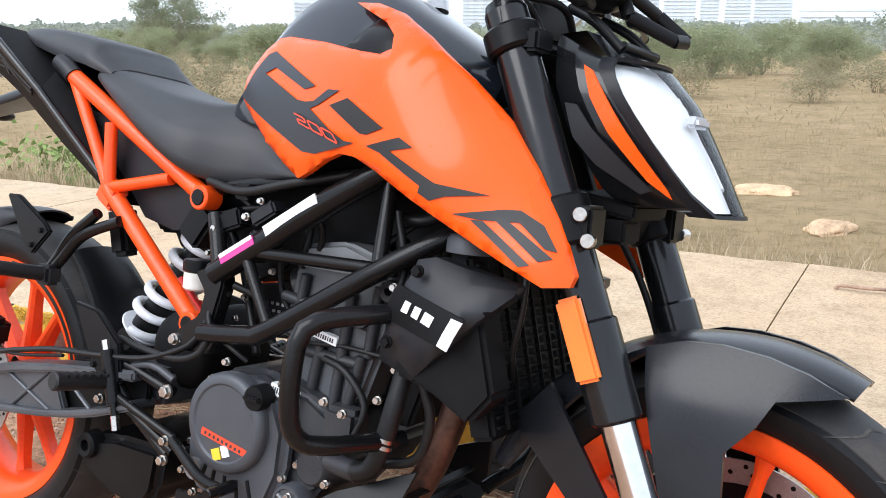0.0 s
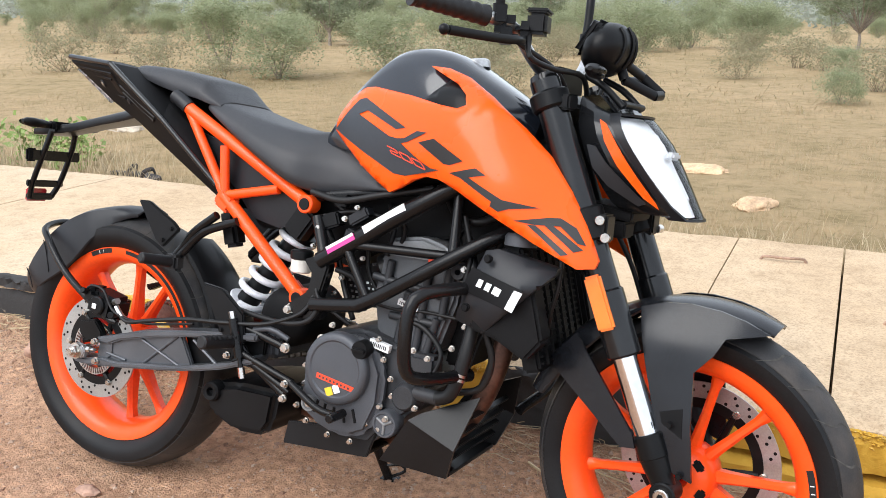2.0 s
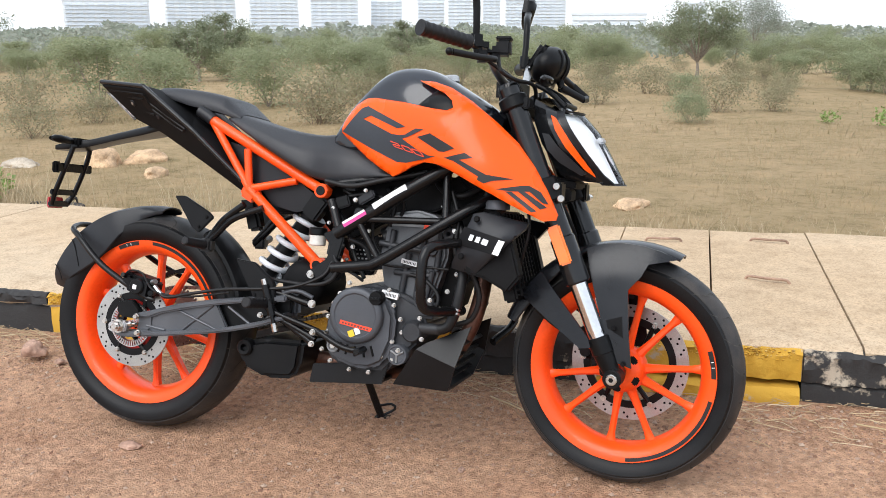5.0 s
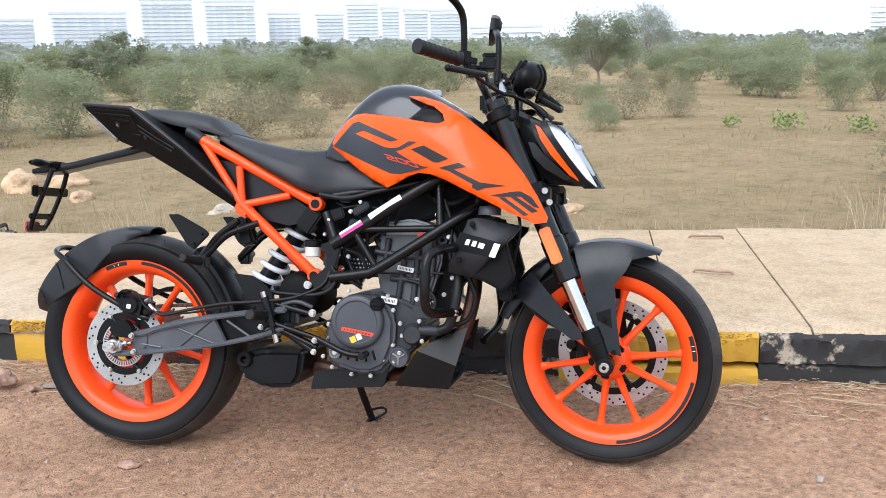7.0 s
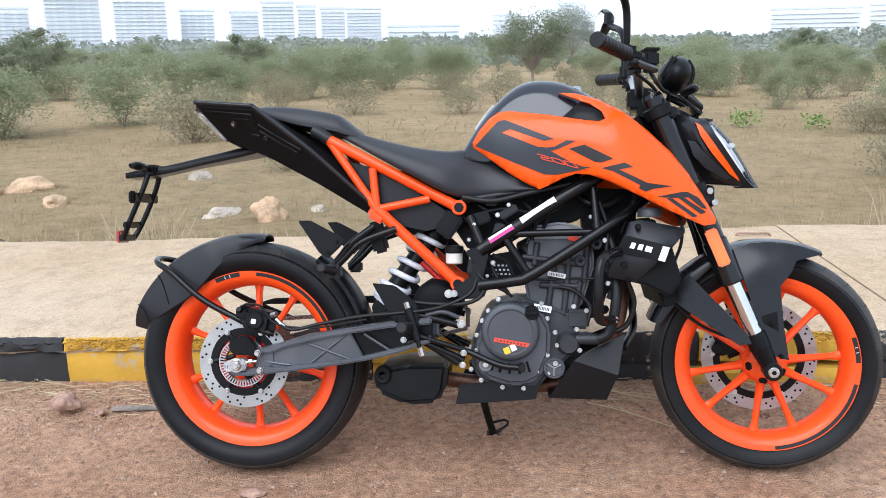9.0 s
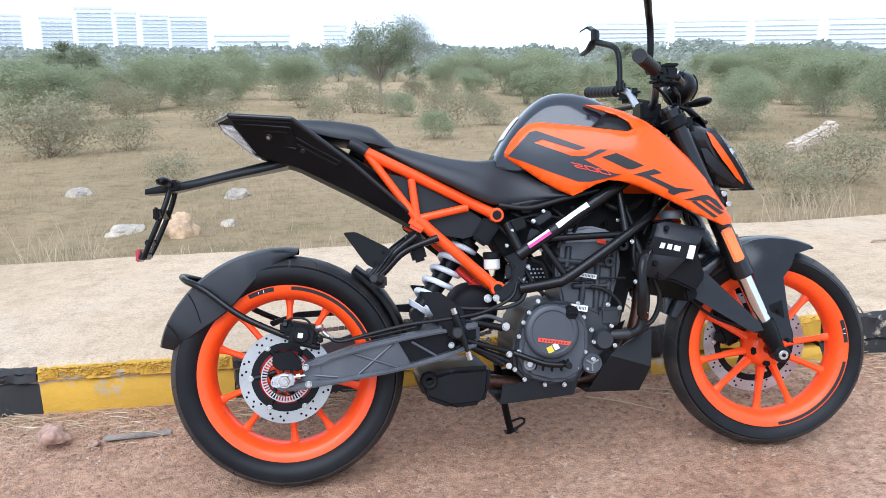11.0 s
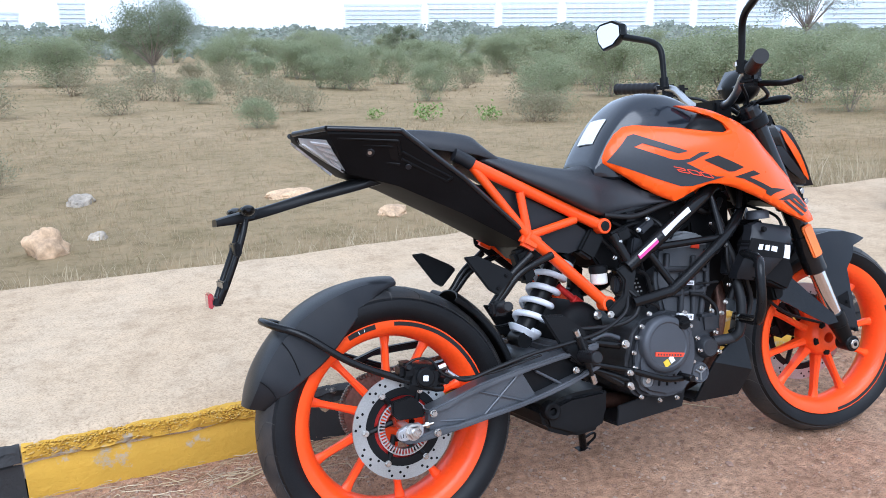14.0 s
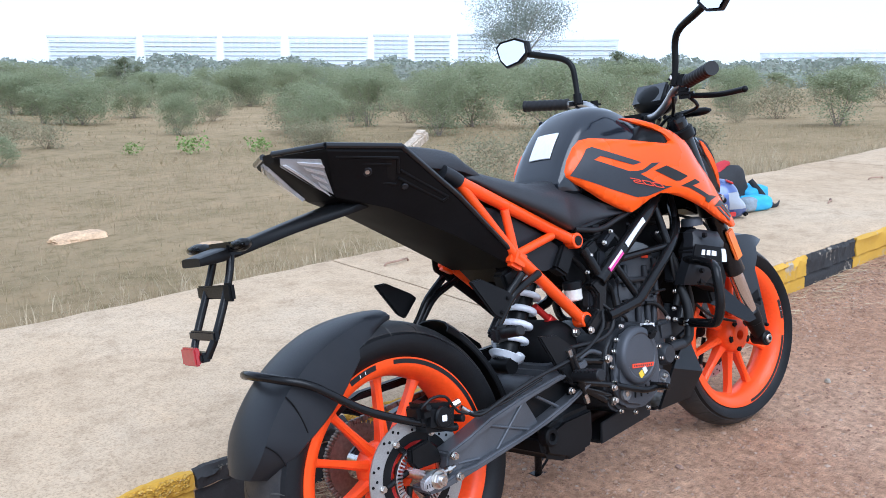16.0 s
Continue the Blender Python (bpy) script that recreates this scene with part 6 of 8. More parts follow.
bike_part("white_label", box(bmesh.new(), (cc[0] + 0.008, -0.1728, cc[1] - 0.039), (0.014, 0.0016, 0.017), 0, Matrix.Rotation(radians(-24), 4, "Y")), WHITE, "", eng)
for p in [(0.620, 0.355), (0.634, 0.392), (0.650, 0.418), (0.675, 0.448), (0.785, 0.438), (0.800, 0.400), (0.820, 0.365), (0.826, 0.332), (0.801, 0.306), (0.776, 0.265), (0.741, 0.220), (0.687, 0.222), (0.632, 0.239), (0.606, 0.267), (0.620, 0.316), (0.804, 0.260), (0.843, 0.322)]:
    bolt_head(eng, (p[0], -0.142, p[1]), 0.006, 0.01)
cap = [(0.760, 0.416), (0.644, 0.282), (0.818, 0.274), (0.710, 0.451)]
bike_part("oil_cap", lathe(bmesh.new(), [(0, -0.176), (0.017, -0.176), (0.0185, -0.172), (0.0185, -0.15), (0, -0.15)], (cap[0][0], 0, cap[0][1]), 24), PLASTIC_DARK, "black oil filler cap", eng)
bike_part("oil_cap_grip", box(bmesh.new(), (cap[0][0], -0.179, cap[0][1]), (0.03, 0.008, 0.007), 0.002), PLASTIC, "", eng)
sight = lathe(bmesh.new(), [(0.0, -0.1605), (0.0105, -0.1605), (0.012, -0.163), (0.0165, -0.163), (0.0175, -0.155), (0, -0.155)], (cap[1][0], 0, cap[1][1]), 24)
bike_part("sight_glass", sight, ENGINE_PALE, "", eng)
bike_part("sight_bolt", cyl(bmesh.new(), (cap[1][0], -0.16, cap[1][1]), (cap[1][0], -0.164, cap[1][1]), 0.0075, seg=6), BOLT, "", eng)
filt = lathe(bmesh.new(), [(0.0, -0.15), (0.02, -0.15), (0.022, -0.153), (0.0255, -0.153), (0.028, -0.148), (0.028, -0.12), (0, -0.12)], (cap[2][0], 0, cap[2][1]), 32)
bike_part("oil_filter_cover", filt, ENGINE, "", eng)
bm = bmesh.new()
for a in (0.5, 2.6, 4.7):
    cyl(bm, (cap[2][0], -0.1515, cap[2][1]), (cap[2][0] + 0.02 * math.cos(a), -0.1515, cap[2][1] + 0.02 * math.sin(a)), 0.003, seg=8)
bike_part("filter_rib", bm, ENGINE_PALE, "", eng)
# Dark bars paint the shade in the cover's recessed grooves.
bm = bmesh.new()
for u, w in [(0.666, 0.281), (0.684, 0.277), (0.705, 0.274), (0.727, 0.274), (0.748, 0.279)]:
    cyl(bm, (u, -0.1575, w + 0.012), (u + (u - cc[0]) * 0.2, -0.1575, w - 0.014), 0.0034, seg=8)
bike_part("cover_slot", bm, PLASTIC_DARK, "", eng)
CYL = [(0.756, 0.422), (0.736, 0.518), (0.746, 0.599), (0.772, 0.633), (0.873, 0.630), (0.916, 0.608), (0.924, 0.535), (0.890, 0.425), (0.854, 0.402)]
bike_part("cylinder", prism(bmesh.new(), CYL, -0.098, 0.09, 0.008, 3), ENGINE_MID, "", eng)
HEAD = [(0.746, 0.606), (0.764, 0.636), (0.837, 0.648), (0.890, 0.634), (0.919, 0.611), (0.909, 0.596), (0.757, 0.595)]
bike_part("cam_cover", prism(bmesh.new(), HEAD, -0.102, 0.09, 0.008, 3), ENGINE_PALE, "pale grey cam cover", eng)
bm = bmesh.new()
for a, b in zip(*[iter([(0.736, 0.556), (0.902, 0.536), (0.781, 0.483), (0.882, 0.480), (0.859, 0.579), (0.844, 0.403), (0.819, 0.535), (0.800, 0.402), (0.886, 0.492), (0.859, 0.367), (0.775, 0.593), (0.767, 0.534), (0.904, 0.594), (0.896, 0.492)])] * 2):
    cyl(bm, (a[0], -0.104, a[1]), (b[0], -0.104, b[1]), 0.0085, seg=10, chamfer=0.002)
bike_part("casting_rib", bm, ENGINE_DARK, "", eng)
lug = bmesh.new()
lathe(lug, [(0.006, -0.118), (0.014, -0.118), (0.016, -0.114), (0.016, -0.09), (0.006, -0.09)], (*[(p[0], 0, p[1]) for p in [(0.926, 0.591)]][0],), 22)
lathe(lug, [(0.006, -0.118), (0.013, -0.118), (0.0145, -0.114), (0.0145, -0.09), (0.006, -0.09)], (*[(p[0], 0, p[1]) for p in [(0.885, 0.547)]][0],), 22)
bike_part("mount_lug", lug, ENGINE_DARK, "", eng)
for q, size in (([(0.825, 0.510)][0], (0.046, 0.012)), ([(0.788, 0.426)][0], (0.045, 0.016))):
    y = -0.1005 if size[1] < 0.015 else -0.1345
    lab = bike_part("engine_label", box(bmesh.new(), (q[0], y - 0.008, q[1]), (size[0], 0.012, size[1]), 0, Matrix.Rotation(radians(10), 4, "Y")), WHITE, "white paper part label", eng)
    bm = bmesh.new()
    for i in range(9):
        box(bm, (q[0] - size[0] * 0.38 + i * size[0] * 0.09, y - 0.0145, q[1] - (i - 4) * size[0] * 0.016), (size[0] * (0.05 if i % 3 else 0.03), 0.0006, size[1] * 0.5), 0, Matrix.Rotation(radians(10), 4, "Y"))
    bike_part("label_bar", bm, INK, "", lab)
# water pump, hoses and header pipe
bm = bmesh.new()
pw = [(0.854, 0.336), (0.888, 0.387), (0.875, 0.348)]
cyl(bm, (pw[0][0], -0.11, pw[0][1]), (pw[0][0], -0.155, pw[0][1]), 0.034, 0.026, 24, 0.004)
cyl(bm, (pw[2][0], -0.14, pw[2][1]), (pw[2][0] + 0.055, -0.15, pw[2][1] + 0.002), 0.014, seg=16)
box(bm, (pw[1][0] - 0.01, -0.115, pw[1][1] + 0.01), (0.06, 0.04, 0.05), 0.008)
bike_part("water_pump", bm, ENGINE_DARK, "", eng)
for p in [(0.898, 0.422), (0.874, 0.374), (0.882, 0.321), (0.821, 0.286), (0.866, 0.432)]:
    bolt_head(eng, (p[0], -0.15, p[1]), 0.006, 0.01)
bm = bmesh.new()
tube(bm, [(pw[2][0] + 0.05, -0.15, pw[2][1] + 0.002), (pw[2][0] + 0.075, -0.152, pw[2][1] + 0.012), (pw[2][0] + 0.09, -0.15, pw[2][1] + 0.05), (pw[2][0] + 0.098, -0.145, pw[2][1] + 0.10), (pw[2][0] + 0.1, -0.13, pw[2][1] + 0.15)], 0.0135, 16)
hose = bike_part("coolant_hose", bm, HOSE, "thick black coolant hose", eng)
bm = bmesh.new()
for e in (0.0, 0.009):
    cyl(bm, (pw[2][0] + 0.088 + e * 0.1, -0.152, pw[2][1] + 0.045 + e), (pw[2][0] + 0.089 + e * 0.1, -0.151, pw[2][1] + 0.05 + e), 0.0155, seg=20)
bike_part("hose_clip", bm, STEEL, "steel hose clip", hose)
bm = tube(bmesh.new(), [(0.93, 0.01, 0.52), (0.985, 0.0, 0.53), (1.002, -0.01, 0.49), (0.998, -0.025, 0.42), (0.975, -0.03, 0.34), (0.935, -0.03, 0.27), (0.87, -0.02, 0.22), (0.7, 0.0, 0.2), (0.5, 0, 0.22)], 0.021, 20)
bike_part("header_pipe", bm, EXHAUST, "heat-stained brown exhaust header pipe")

# radiator and its shrouds
rad = new("radiator")
rad.parent = bike
tagged(rad, "black radiator between angular plastic shrouds")
tilt = Matrix.Rotation(radians(-16), 4, "Y")
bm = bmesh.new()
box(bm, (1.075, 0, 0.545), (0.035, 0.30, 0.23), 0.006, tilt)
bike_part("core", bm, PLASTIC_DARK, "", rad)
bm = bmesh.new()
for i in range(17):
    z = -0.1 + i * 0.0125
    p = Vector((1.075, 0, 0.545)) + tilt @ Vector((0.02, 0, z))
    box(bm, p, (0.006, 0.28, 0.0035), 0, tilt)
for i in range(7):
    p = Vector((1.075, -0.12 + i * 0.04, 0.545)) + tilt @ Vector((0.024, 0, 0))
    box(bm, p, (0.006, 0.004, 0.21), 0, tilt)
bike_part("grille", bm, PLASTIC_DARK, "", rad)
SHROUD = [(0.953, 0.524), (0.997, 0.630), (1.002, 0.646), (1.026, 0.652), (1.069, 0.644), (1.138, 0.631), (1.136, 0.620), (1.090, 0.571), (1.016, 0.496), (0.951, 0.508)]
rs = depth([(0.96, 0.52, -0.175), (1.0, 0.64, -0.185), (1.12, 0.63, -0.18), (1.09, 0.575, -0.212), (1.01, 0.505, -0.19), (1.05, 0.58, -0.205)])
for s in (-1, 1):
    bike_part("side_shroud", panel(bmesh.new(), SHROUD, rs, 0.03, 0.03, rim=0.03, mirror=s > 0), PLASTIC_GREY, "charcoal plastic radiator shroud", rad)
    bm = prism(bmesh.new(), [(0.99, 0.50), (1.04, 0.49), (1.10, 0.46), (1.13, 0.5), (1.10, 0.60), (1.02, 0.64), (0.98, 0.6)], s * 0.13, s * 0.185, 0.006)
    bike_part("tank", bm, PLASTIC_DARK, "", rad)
PATCH = [(0.986, 0.614), (1.093, 0.588), (1.077, 0.549), (0.965, 0.570)]
bike_part("badge_panel", panel(bmesh.new(), PATCH, rs, 0.003, 0.02, lift=0.0015), PLASTIC_DARK, "", rad)
BADGES = [[(1.004, 0.596), (1.014, 0.594), (1.009, 0.580), (0.998, 0.582)], [(1.021, 0.592), (1.032, 0.590), (1.027, 0.576), (1.016, 0.579)], [(1.038, 0.588), (1.053, 0.584), (1.048, 0.571), (1.033, 0.575)]]
for shape in BADGES:
    bike_part("badge_shape", panel(bmesh.new(), shape, rs, 0.002, 0.02, lift=0.003), WHITE, "white maker's badge shape", rad)
bike_part("white_label", panel(bmesh.new(), [(1.077, 0.587), (1.093, 0.584), (1.080, 0.549), (1.064, 0.553)], rs, 0.002, 0.02, lift=0.003), WHITE, "white paper label", rad)
for p in [(1.018, 0.634), (0.984, 0.541)]:
    bolt_head(rad, (p[0], -0.196, p[1]), 0.008, 0.009, PLASTIC_DARK)
bm = lathe(bmesh.new(), [(0, 0.014), (0.026, 0.014), (0.03, 0.008), (0.03, -0.008), (0, -0.008)], (0, 0, 0), 30)
capm = Matrix.Translation((1.055, -0.14, 0.668)) @ Matrix.Rotation(radians(90), 4, "X")
bike_part("radiator_cap", moved(bm, capm), ENGINE, "dark pressure cap with a warning label", rad)
bm = lathe(bmesh.new(), [(0, 0.0148), (0.024, 0.0148), (0.024, 0.0138), (0, 0.0138)], (0, 0, 0), 30)
bike_part("cap_label", moved(bm, capm), DECAL_BLACK, "", rad)

# crash bars, skid plate, silencer box
for s in (-1, 1):
    bm = tube(bmesh.new(), [(1.0, s * 0.12, 0.572), (0.965, s * 0.2, 0.572), (0.93, s * 0.268, 0.562), (0.916, s * 0.285, 0.535), (0.914, s * 0.286, 0.46), (0.917, s * 0.27, 0.418), (0.935, s * 0.235, 0.405), (0.975, s * 0.12, 0.40)], 0.0125, 14)
    bike_part("crash_bar", bm, FRAME, "bent black tube crash bar")
    if s > 0:
        bm = tube(bmesh.new(), [(1.02, 0.06, 0.3), (1.06, 0.15, 0.36), (1.04, 0.2, 0.5)], 0.011, 12)
        bike_part("crash_bar_stay", bm, FRAME)
SKID = material("satin_black_skid_plate", (0.006, 0.0065, 0.0075), 0.36, vary=0.15, gloss=0.25, dust=0.005)
skid = new("skid_plate")
skid.parent = bike
tagged(skid, "faceted gloss black plastic engine skid plate")
for s in (-1, 1):
    side_line = [(0.806, 0.195, 0.135), (0.953, 0.192, 0.132), (0.977, 0.261, 0.165), (1.0, 0.36, 0.115), (0.893, 0.312, 0.145), (0.868, 0.294, 0.15)]
    bm = bmesh.new()
    o = [bm.verts.new((u, s * v, w)) for u, w, v in side_line]
    i = [bm.verts.new((u, s * (v - 0.008), w)) for u, w, v in side_line]
    for face in ((0, 1, 2, 5), (2, 3, 4, 5)):
        bm.faces.new([o[k] for k in face])
        bm.faces.new([i[k] for k in reversed(face)])
    for a in range(6):
        b = (a + 1) % 6
        bm.faces.new((o[a], o[b], i[b], i[a]))
    bike_part("side_plate", bm, SKID, "", skid, angle=12)
    tray = [(0.566, 0.171), (0.772, 0.188), (0.79, 0.246), (0.70, 0.238), (0.575, 0.222)]
    bike_part("tray_side", prism(bmesh.new(), tray, s * 0.118, s * 0.126, 0.002), SKID, "", skid)
for line in ([(0.566, 0.171), (0.765, 0.186), (0.765, 0.194), (0.566, 0.179)], [(0.806, 0.191), (0.953, 0.19), (0.953, 0.198), (0.806, 0.199)]):
    bike_part("floor_plate", prism(bmesh.new(), line, -0.117, 0.117, 0.002), SKID, "", skid)
bm = bmesh.new()
for i in range(4):
    box(bm, (0.944 + 0.011 * i, 0, 0.222 + i * 0.03), (0.012, 0.255 - 0.02 * i, 0.005), 0.0015, Matrix.Rotation(radians(25), 4, "Y"))
bike_part("front_slat", bm, PLASTIC, "", skid)
BOX = [(0.347, 0.255), (0.435, 0.276), (0.547, 0.279), (0.537, 0.203), (0.518, 0.173), (0.435, 0.167), (0.359, 0.198)]
sil = bike_part("silencer_box", prism(bmesh.new(), BOX, -0.135, 0.11, 0.014, 3), PLASTIC, "matt black underbelly silencer box")
p = [(0.376, 0.246)][0]
bm = lathe(bmesh.new(), [(0.010, -0.145), (0.018, -0.147), (0.022, -0.143), (0.024, -0.12), (0.010, -0.12)], (p[0], 0, p[1]), 24)
bike_part("tail_outlet", bm, PLASTIC_DARK, "", sil)
bm = bmesh.new()
tube(bm, [(0.60, 0.10, 0.25), (0.635, 0.17, 0.10), (0.657, 0.205, 0.018)], 0.011, 12)
box(bm, (0.66, 0.21, 0.014), (0.05, 0.035, 0.008), 0.003, Matrix.Rotation(radians(LEAN_LEFT), 4, "X"))
tube(bm, [(0.645, 0.19, 0.05), (0.69, 0.2, 0.06), (0.70, 0.205, 0.045), (0.66, 0.205, 0.02)], 0.004, 8)
bike_part("side_stand", bm, FRAME, "black folding side stand")

# shock absorber
sh = new("shock_absorber")
sh.parent = bike
tagged(sh, "rear shock absorber with a white coil spring")
sb, st = Vector((0.362, -0.035, 0.425)), Vector((0.515, -0.02, 0.635))
d, s1, s2 = frame_of(sb, st)
L = (st - sb).length
pts = [sb + d * (L * (0.06 + 0.80 * k / 132)) + (s1 * math.cos(2 * math.pi * k / 25) + s2 * math.sin(2 * math.pi * k / 25)) * 0.037 for k in range(133)]
bm = bmesh.new()
loops = []
for k, p in enumerate(pts):
    t = (pts[min(k + 1, 132)] - pts[max(k - 1, 0)]).normalized()
    o = (p - sb - d * (p - sb).dot(d)).normalized()
    q = t.cross(o)
    loops.append([p + (o * math.cos(a) + q * math.sin(a)) * 0.0082 for a in [2 * math.pi * j / 10 for j in range(10)]])
rings(bm, loops)
bike_part("coil_spring", bm, COIL, "white painted coil spring", sh)
bm = bmesh.new()
cyl(bm, sb, sb + d * L * 0.55, 0.026, seg=20)
cyl(bm, sb + d * L * 0.5, st, 0.026, seg=20)
cyl(bm, sb + d * L * 0.86, sb + d * L * 0.92, 0.043, seg=26)
cyl(bm, sb + Vector((0, -0.03, 0)) - d * 0.012, sb + Vector((0, 0.03, 0)) - d * 0.012, 0.02, seg=18)
bike_part("damper_body", bm, PLASTIC, "", sh)
bike_part("spring_cup", cyl(bmesh.new(), sb + d * L * 0.0, sb + d * L * 0.055, 0.034, 0.044, 26, 0.002), COIL, "white lower spring cup", sh)
bm = bmesh.new()
p = [(0.559, 0.560)][0]
cyl(bm, (p[0], -0.105, p[1] - 0.024), (p[0], -0.105, p[1] + 0.006), 0.022, seg=22, chamfer=0.003)
res = bike_part("brake_reservoir", bm, RESERVOIR, "milky plastic brake fluid reservoir with a black lid")
bike_part("reservoir_lid", cyl(bmesh.new(), (p[0], -0.105, p[1] + 0.004), (p[0], -0.105, p[1] + 0.024), 0.0245, seg=22, chamfer=0.003), PLASTIC, "", res)
bm = lathe(bmesh.new(), [(0, -0.098), (0.03, -0.097), (0.048, -0.093), (0.06, -0.084), (0.066, -0.068), (0.067, 0.06), (0, 0.06)], (0.512, 0, 0.428), 44)
bike_part("sprocket_cover", bm, PLASTIC_DARK, "round black plastic cover behind the shock")
bolt_head(None, (0.545, -0.105, 0.458), 0.011, 0.012)
bm = bmesh.new()
cyl(bm, (0.468, -0.055, 0.538), (0.512, -0.055, 0.498), 0.0085, seg=14)
cyl(bm, (0.508, -0.055, 0.502), (0.536, -0.055, 0.477), 0.0125, seg=16, chamfer=0.002)
bike_part("adjuster_strut", bm, RED_ANODISED, "red anodised strut beside the shock")
# airbox, and added near-black bodies that stand for the shade inside the frame
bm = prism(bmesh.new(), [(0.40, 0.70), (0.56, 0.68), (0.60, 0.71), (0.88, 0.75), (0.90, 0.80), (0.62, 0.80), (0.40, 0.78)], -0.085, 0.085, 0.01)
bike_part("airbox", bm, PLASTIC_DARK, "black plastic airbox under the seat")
bm = prism(bmesh.new(), [(0.335, 0.715), (0.335, 0.655), (0.47, 0.545), (0.555, 0.468), (0.60, 0.50), (0.58, 0.56), (0.44, 0.69)], 0.146, 0.156, 0.003)
bike_part("far_side_panel", bm, PLASTIC, "black plastic panel over the far subframe tube")
bm = prism(bmesh.new(), [(0.35, 0.665), (0.40, 0.61), (0.47, 0.615), (0.50, 0.66), (0.46, 0.70), (0.36, 0.70)], -0.05, 0.09, 0.006)
bike_part("undertray", bm, PLASTIC, "black undertray behind the shock")
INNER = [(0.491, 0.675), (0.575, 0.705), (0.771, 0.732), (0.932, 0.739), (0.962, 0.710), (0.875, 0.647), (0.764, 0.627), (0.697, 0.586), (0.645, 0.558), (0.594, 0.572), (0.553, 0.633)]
bike_part("inner_body", prism(bmesh.new(), INNER, -0.06, 0.06, 0.006), PLASTIC_DARK, "dark filler body for the shaded clutter under the tank")
FRONT_FILL = [(0.890, 0.740), (1.040, 0.733), (1.026, 0.516), (0.962, 0.462), (0.943, 0.393), (0.888, 0.392), (0.908, 0.529)]
bike_part("air_duct", prism(bmesh.new(), FRONT_FILL, -0.05, 0.06, 0.006), PLASTIC_DARK, "dark filler body for the shaded clutter behind the radiator")
bm = panel(bmesh.new(), [(0.218, 0.819), (0.340, 0.789), (0.476, 0.715), (0.536, 0.675), (0.536, 0.634), (0.484, 0.622), (0.416, 0.636), (0.378, 0.678), (0.340, 0.715)], depth([(0.3, 0.8, -0.1), (0.5, 0.7, -0.1), (0.55, 0.65, -0.095), (0.4, 0.7, -0.1)]), 0.01, 0.04)
bike_part("side_panel", bm, PLASTIC_GREY, "dark inner side panel behind the subframe")
bike_part("connector", box(bmesh.new(), (0.545, -0.09, 0.64), (0.05, 0.04, 0.07), 0.006, Matrix.Rotation(radians(35), 4, "Y")), PLASTIC, "black wiring connector")
bike_part("connector", box(bmesh.new(), (0.355, -0.085, 0.605), (0.04, 0.04, 0.085), 0.008, Matrix.Rotation(radians(-15), 4, "Y")), PLASTIC, "black wiring connector")
bike_part("connector", box(bmesh.new(), (0.655, -0.118, 0.70), (0.03, 0.02, 0.024), 0.003), PLASTIC, "black wiring connector")
CABLES = [([(0.58, -0.12, 0.71), (0.66, -0.13, 0.70), (0.75, -0.13, 0.72), (0.86, -0.12, 0.745)], 0.007), ([(0.60, -0.11, 0.66), (0.68, -0.1, 0.68), (0.76, -0.09, 0.67)], 0.005), ([(0.93, -0.1, 0.66), (0.96, -0.12, 0.6), (0.98, -0.13, 0.52), (0.96, -0.12, 0.45)], 0.01), ([(0.66, -0.13, 0.56), (0.70, -0.11, 0.54), (0.72, -0.1, 0.48)], 0.006), ([(0.99, -0.1, 0.62), (1.02, -0.11, 0.7), (1.05, -0.08, 0.78)], 0.008), ([(0.645, -0.15, 0.50), (0.63, -0.155, 0.455), (0.58, -0.155, 0.435), (0.50, -0.15, 0.435), (0.44, -0.145, 0.44)], 0.0055)]
HOSES = [([(0.62, -0.09, 0.69), (0.70, -0.09, 0.64), (0.71, -0.08, 0.56), (0.75, -0.08, 0.50)], 0.0045), ([(0.58, -0.08, 0.66), (0.63, -0.09, 0.60), (0.66, -0.09, 0.52), (0.70, -0.11, 0.46)], 0.006), ([(0.74, -0.07, 0.70), (0.77, -0.10, 0.66), (0.76, -0.10, 0.60)], 0.006), ([(1.0, -0.14, 0.50), (1.02, -0.13, 0.44), (1.0, -0.12, 0.38), (0.95, -0.12, 0.36)], 0.007), ([(0.86, -0.06, 0.74), (0.90, -0.09, 0.70), (0.95, -0.09, 0.69), (1.0, -0.06, 0.72)], 0.009), ([(0.83, -0.115, 0.48), (0.87, -0.118, 0.47), (0.91, -0.12, 0.43), (0.90, -0.13, 0.38)], 0.0055)]
for line, r in CABLES + HOSES:
    bike_part("cable", tube(bmesh.new(), line, r), HOSE, "black cable or hose")
for u, v, w, r in ((0.672, 0.128, 0.664, 0.006), (0.70, 0.13, 0.69, 0.005), (0.612, 0.128, 0.64, 0.006), (0.598, 0.122, 0.60, 0.005), (0.66, 0.1, 0.54, 0.006), (0.70, 0.09, 0.585, 0.005), (0.645, 0.1, 0.505, 0.005), (0.945, 0.13, 0.60, 0.006), (0.955, 0.12, 0.49, 0.006), (0.935, 0.125, 0.445, 0.006), (0.91, 0.12, 0.66, 0.005)):
    bolt_head(None, (u, -v, w), r, 0.009)
